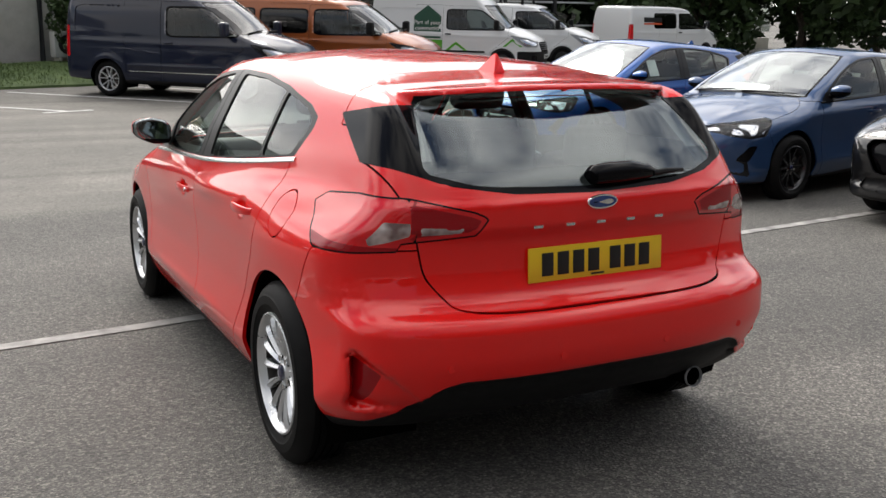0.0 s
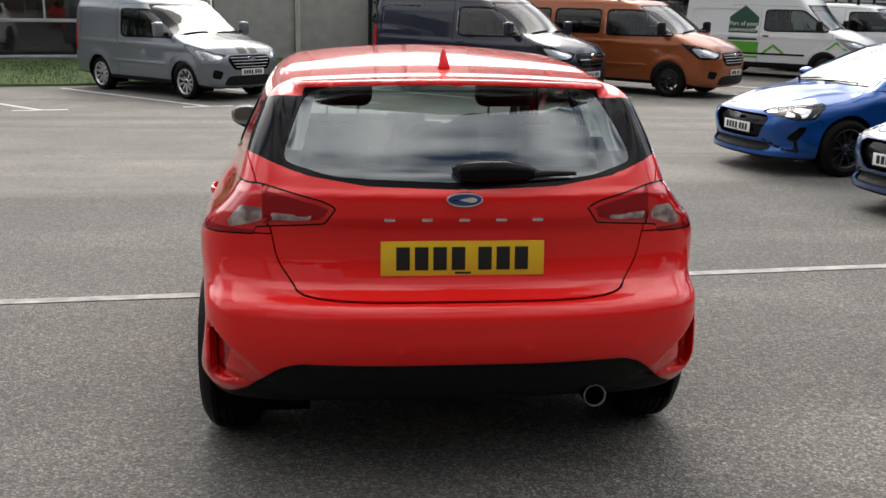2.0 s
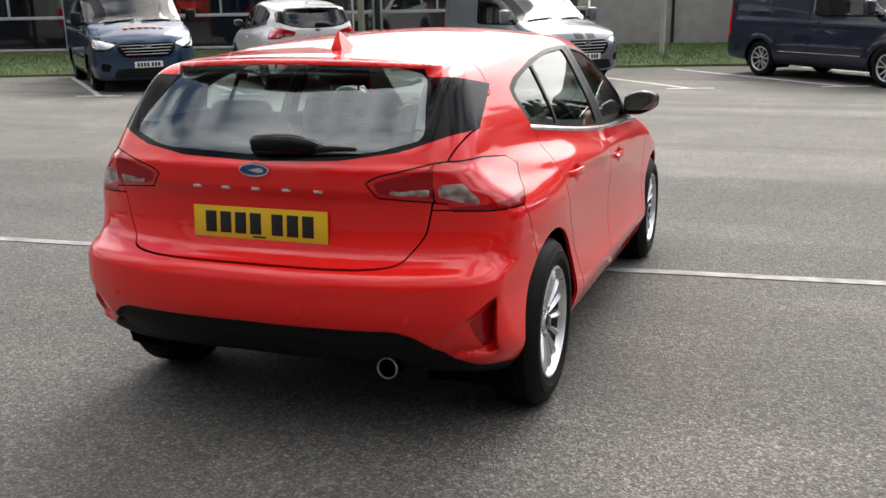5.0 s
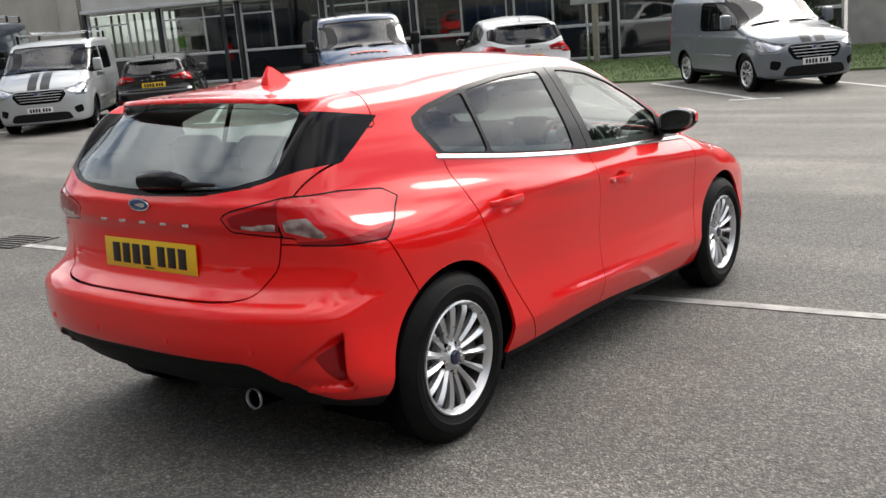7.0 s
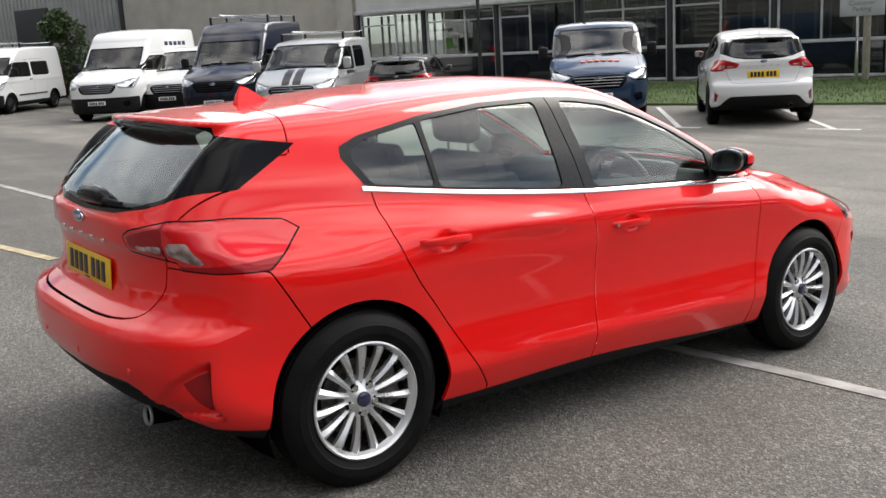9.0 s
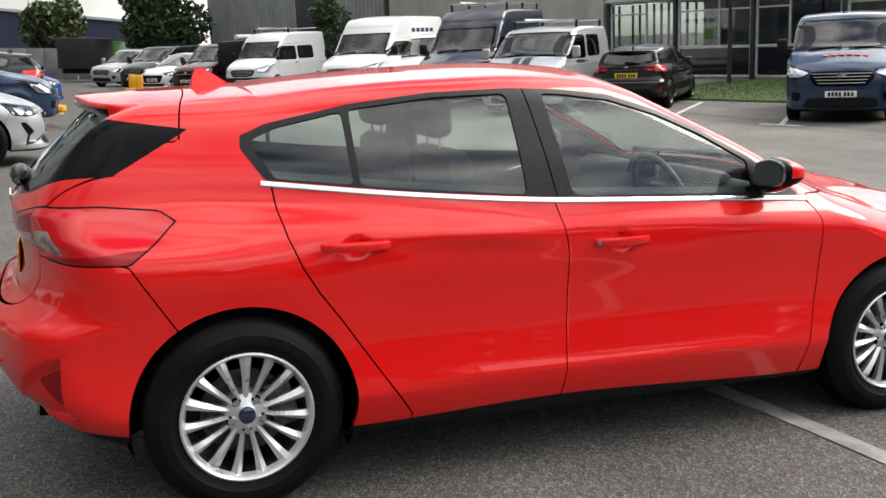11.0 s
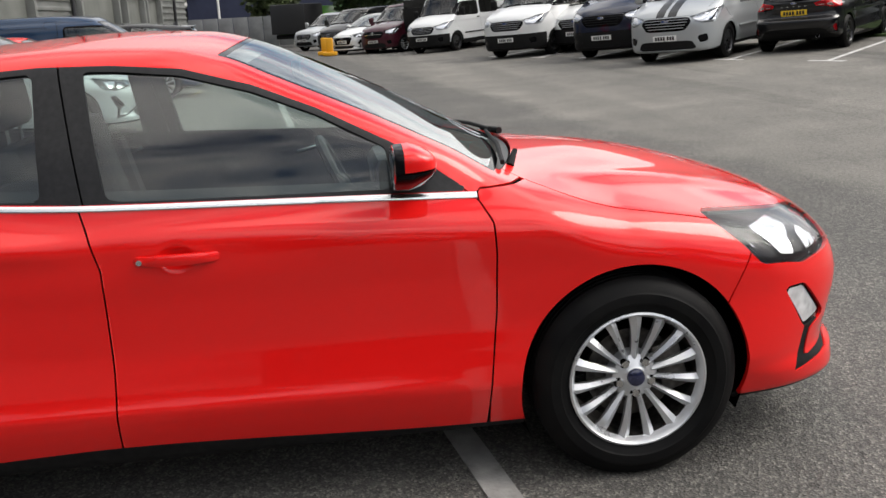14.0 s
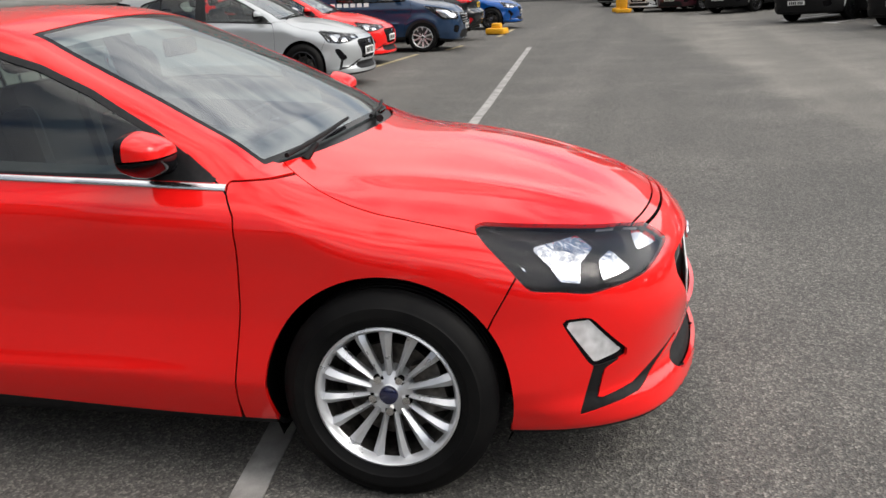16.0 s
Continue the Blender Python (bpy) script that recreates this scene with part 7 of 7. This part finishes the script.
for k, (x_, w_, hh) in enumerate(((-9.5, 5.0, 4.0), (3.0, 18.0, 4.6))):
    bm = prism([(-w_ / 2, 0), (w_ / 2, 0), (w_ / 2, hh), (0 if k == 0 else -w_ / 2 + 3, hh + 1.2), (-w_ / 2, hh)], 12, pose(x_, 12, -1.0, 90))
    part("shed_wall", bm, NAVY_WALL, nv)
    ap = 0 if k == 0 else -w_ / 2 + 3
    bm = prism([(-w_ / 2 - 0.3, hh - 0.05), (ap, hh + 1.2), (w_ / 2 + 0.3, hh - 0.02), (w_ / 2 + 0.3, hh + 0.16), (ap, hh + 1.40), (-w_ / 2 - 0.3, hh + 0.14)], 12.6, pose(x_, 12.3, -1.0, 90))
    part("shed_roof", bm, ROOF_PALE, nv)
part("lamp_mast", rod((-3.4, -0.6, -1), (-3.4, -0.6, 4.6), 0.10, 8), FASCIA, nv)
fence_bm = None
for i in range(26):
    fence_bm = box(0.92, 0.06, 2.0, 0.01, pose(i * 0.95, 0, 0.9), bm=fence_bm)
o = part("yard_fence", fence_bm, vary(material("grey steel fence", (0.16, 0.165, 0.17), 0.6), 1.5, (0.12, 0.125, 0.13), (0.20, 0.205, 0.21)), at=place(-62, -6, 90))
tagged(o, "grey steel fence along the far yard", "fence", kind="structure")
tr = new("green_trailer")
tr.matrix_basis = place(-58, 1.5, 60)
part("trailer_side", box(2.2, 4.5, 1.6, 0.03, pose(0, 0, 1.5)), GREEN_LIGHT, tr)
part("trailer_net", box(2.3, 2.2, 1.7, 0.05, pose(0, -1.8, 1.6)), POST_DARK, tr)
part("trailer_bed", box(2.1, 5.2, 0.25, 0.03, pose(0, 0, 0.6)), PLASTIC, tr)
tagged(tr, "green sided trailer in the far yard", "trailer")
for x_, y_ in ((-37.3, 2.2), (-38.4, 2.0), (-24.0, -0.85)):
    bl = new("yellow_barrier")
    bl.matrix_basis = place(x_, y_, 80)
    YEL = material("yellow plastic", (0.75, 0.36, 0.01), 0.5)
    part("barrier_foot", box(0.55, 0.45, 0.16, 0.04, pose(0, 0, 0.10)), YEL, bl)
    part("barrier_post", box(0.28, 0.20, 0.62 if x_ < -30 else 0.2, 0.05, pose(0, 0, 0.42 if x_ < -30 else 0.22)), YEL, bl)
    tagged(bl, "yellow plastic barrier block on the asphalt", "barrier", "yellow barriers")

# ---- planting ----
LEAF = vary(material("dark green leaves", (0.04, 0.07, 0.02), 0.6), 2.0, (0.018, 0.036, 0.010), (0.055, 0.095, 0.026))
LEAF_B = vary(material("olive leaves", (0.06, 0.08, 0.025), 0.6), 2.0, (0.03, 0.045, 0.014), (0.085, 0.11, 0.035))
BARK = vary(material("bark", (0.07, 0.055, 0.04), 0.9), 9, (0.045, 0.035, 0.026), (0.10, 0.08, 0.06), bump=0.6)
TURF = vary(material("rough turf", (0.06, 0.10, 0.025), 0.9), 1.6, (0.035, 0.065, 0.014), (0.085, 0.13, 0.035), 8, bump=0.8, bump_scale=30, dist=0.03)
BLADE = vary(material("grass blades", (0.07, 0.12, 0.03), 0.7), 2.5, (0.035, 0.075, 0.014), (0.12, 0.16, 0.045))


def leaf_cloud(n, centres, size, seed):
    """n small leaves scattered in lumps (x, y, z, radius)."""
    r = np.random.RandomState(seed)
    C = np.array(centres)
    k = r.choice(len(C), n, p=C[:, 3] ** 2 / (C[:, 3] ** 2).sum())
    d = r.normal(size=(n, 3))
    d /= np.linalg.norm(d, axis=1)[:, None]
    p = C[k, :3] + d * (C[k, 3] * r.uniform(0.45, 1.06, n) ** 0.6)[:, None]
    a, b2 = r.normal(size=(n, 3)), r.normal(size=(n, 3))
    a /= np.linalg.norm(a, axis=1)[:, None]
    b2 = np.cross(a, b2)
    b2 /= np.linalg.norm(b2, axis=1)[:, None]
    s = size * r.uniform(0.6, 1.3, n)[:, None]
    V = np.concatenate([p - a * s, p + b2 * s * 0.5, p + a * s, p - b2 * s * 0.5])
    i = np.arange(n)
    T = np.concatenate([np.stack([i, i + n, i + 2 * n], 1), np.stack([i, i + 2 * n, i + 3 * n], 1)])
    return V, T


def tree(x, y, hgt, spread, seed, label, mat=LEAF, leaves=2600, bush=False, leaf=0.16):
    r = random.Random(seed)
    t = new("shrub" if bush else "tree")
    t.matrix_basis = place(x, y)
    base = 0.1 if bush else hgt * 0.28
    lumps = []
    for i in range(16):
        a, f = r.uniform(0, 6.28), r.random()
        z = base + (hgt - base) * (0.15 + 0.8 * f)
        rad = spread * (0.75 - 0.55 * abs(f - 0.4)) * r.uniform(0.3, 0.9)
        lumps.append((rad * math.cos(a), rad * math.sin(a), z, spread * r.uniform(0.28, 0.50)))
    bm = tube([(0, 0, -0.2), (0.03, 0, hgt * 0.3), (-0.02, 0.05, hgt * 0.6), (0, 0, hgt * 0.85)], [hgt * 0.035, hgt * 0.028, hgt * 0.018, hgt * 0.006], 8)
    for q in lumps[:8]:
        bm = tube([(0, 0, hgt * 0.25), (q[0] * 0.5, q[1] * 0.5, (q[2] + hgt * 0.25) / 2), (q[0], q[1], q[2])], [hgt * 0.016, hgt * 0.010, hgt * 0.004], 5, bm)
    part("trunk", bm, BARK, t)
    tri_part("crown", leaf_cloud(leaves, lumps, leaf, seed), mat, t, smooth=False)
    tagged(t, label, "shrub" if bush else "tree")


tree(-36.8, 10.2, 3.5, 1.25, 3, "rounded evergreen shrub beside the warehouse wall", leaves=4500, bush=True, leaf=0.09)
tree(3.0, 24.3, 3.6, 1.5, 4, "dark climbing shrub against the pale wall", leaves=6000, bush=True, leaf=0.09)
tree(1.2, 24.0, 2.4, 0.8, 14, "thin dark shrub against the pale wall", leaves=1800, bush=True, leaf=0.08)
tree(-57, 4.9, 6.4, 2.9, 5, "broad dark tree behind the parked vans", leaves=9000, leaf=0.20)
tree(-66, -1.0, 4.8, 2.5, 6, "olive tree in front of the navy shed", LEAF_B, 3500, leaf=0.24)
tree(-88, -9.0, 7.0, 3.5, 8, "distant tree beyond the showroom", LEAF_B, 2500, leaf=0.3)
tree(-4.2, 22.3, 1.2, 0.8, 9, "low green shrub in the grass strip", leaves=1500, bush=True, leaf=0.06)
tree(30.0, 34.0, 8.0, 4.5, 10, "dark tree behind the white vans", leaves=7000, leaf=0.25)
tree(38.0, 30.0, 9.0, 5.0, 11, "dark tree behind the white vans", leaves=7000, leaf=0.25)
# added ring of trees; the taller near ones stay unseen and darken reflections
for i in range(22):
    a = radians(-165 + i * 11)
    near = -115 < math.degrees(a) < -15
    rr = 34 if near else 46
    tree(rr * math.cos(a), rr * math.sin(a) - 2, (11.5 if near else 7.5) + 3 * ((i * 7) % 5) / 5, 5.0, 20 + i, "tall leafy tree of a ring added around the yard", LEAF if i % 2 else LEAF_B, 3200 if near else 2600, leaf=0.70 if near else 0.42)

for i, (x_, y_) in enumerate(((15.0, 33.5), (19.5, 33.0), (24.0, 32.5), (28.5, 31.5), (33.0, 30.0), (37.5, 27.5), (41.5, 24.5))):
    tree(x_, y_, 4.6 + 0.5 * (i % 3), 3.2, 60 + i, "dense dark hedge tree behind the white vans", LEAF, 5200, bush=True, leaf=0.26)
# unseen plain walls added behind and beside the yard to darken the car's reflections
UNSEEN_BRICK = vary(material("dark brown brick of unseen walls", (0.07, 0.055, 0.045), 0.85), 2.2, (0.045, 0.036, 0.030), (0.085, 0.066, 0.054), 8, bump=0.4, bump_scale=14)
for nm, (x_, y_), turn_, len_, hi_ in (("unseen_wall_south", (11.0, -12.5), 0, 30, 8.4), ("wall_east", (19.5, 0.5), 90, 25.6, 3.0)):
    o = part(nm, box(len_, 0.4, hi_, 0.02, pose(0, 0, hi_ / 2 - 0.5)), UNSEEN_BRICK, at=place(x_, y_, turn_))
    tagged(o, "unseen dark brick wall added to darken reflections", "wall", kind="structure")

# grass strip in front of the offices, with its blades
G0 = Vector((-6.17, 17.28))
gd = Vector((math.cos(radians(16.5)), math.sin(radians(16.5))))
gn = Vector((-gd.y, gd.x))
bm = bmesh.new()
rows = []
for i in range(75):
    q = G0 + gd * (-13.5 + i * 0.35)
    rows.append([])
    for j, (off_, up) in enumerate(((0, 0.0), (0.02, 0.05), (0.6, 0.10), (1.6, 0.16), (2.8, 0.20), (4.8, 0.24))):
        p = q + gn * (off_ + (0.10 * noise.noise(Vector((i * 0.4, 0, 0))) if j < 3 else 0))
        up += 0.03 * noise.noise(Vector((p.x, p.y, 0))) if j > 1 else 0
        rows[-1].append(bm.verts.new(SLOPE @ Vector((p.x, p.y, float(level(p.y)) + up))))
for r_, q_ in zip(rows, rows[1:]):
    for j in range(5):
        bm.faces.new((r_[j], q_[j], q_[j + 1], r_[j + 1]))
bmesh.ops.recalc_face_normals(bm, faces=bm.faces)
tagged(part("grass_verge", bm, TURF), "rough green grass verge before the offices", "grass", kind="structure")
r = np.random.RandomState(2)
n = 26000
u, v = r.uniform(-13.4, 12.3, n), r.uniform(0.02, 4.6, n) ** 1.0
px, py = G0.x + gd.x * u + gn.x * v, G0.y + gd.y * u + gn.y * v
pz = level(py) + np.interp(v, (0, 0.02, 0.6, 1.6, 2.8, 4.8), (0, 0.05, 0.10, 0.16, 0.20, 0.24)) - 0.02
hh, aa = r.uniform(0.03, 0.11, n), r.uniform(0, 6.28, n)
lx, ly = r.normal(0, 0.05, n), r.normal(0, 0.05, n)
wd = 0.010
P = np.stack([px, py, pz], 1)
V = np.concatenate([P + np.stack([np.cos(aa) * wd, np.sin(aa) * wd, 0 * aa], 1), P - np.stack([np.cos(aa) * wd, np.sin(aa) * wd, 0 * aa], 1), P + np.stack([lx, ly, hh], 1)])
R3 = np.array(SLOPE.to_3x3())
V = V @ R3.T
i = np.arange(n)
o = tri_part("grass", (V, np.stack([i, i + n, i + 2 * n], 1)), BLADE, None, smooth=False)
tagged(o, "rough green grass blades on the verge", "grass", kind="stuff")
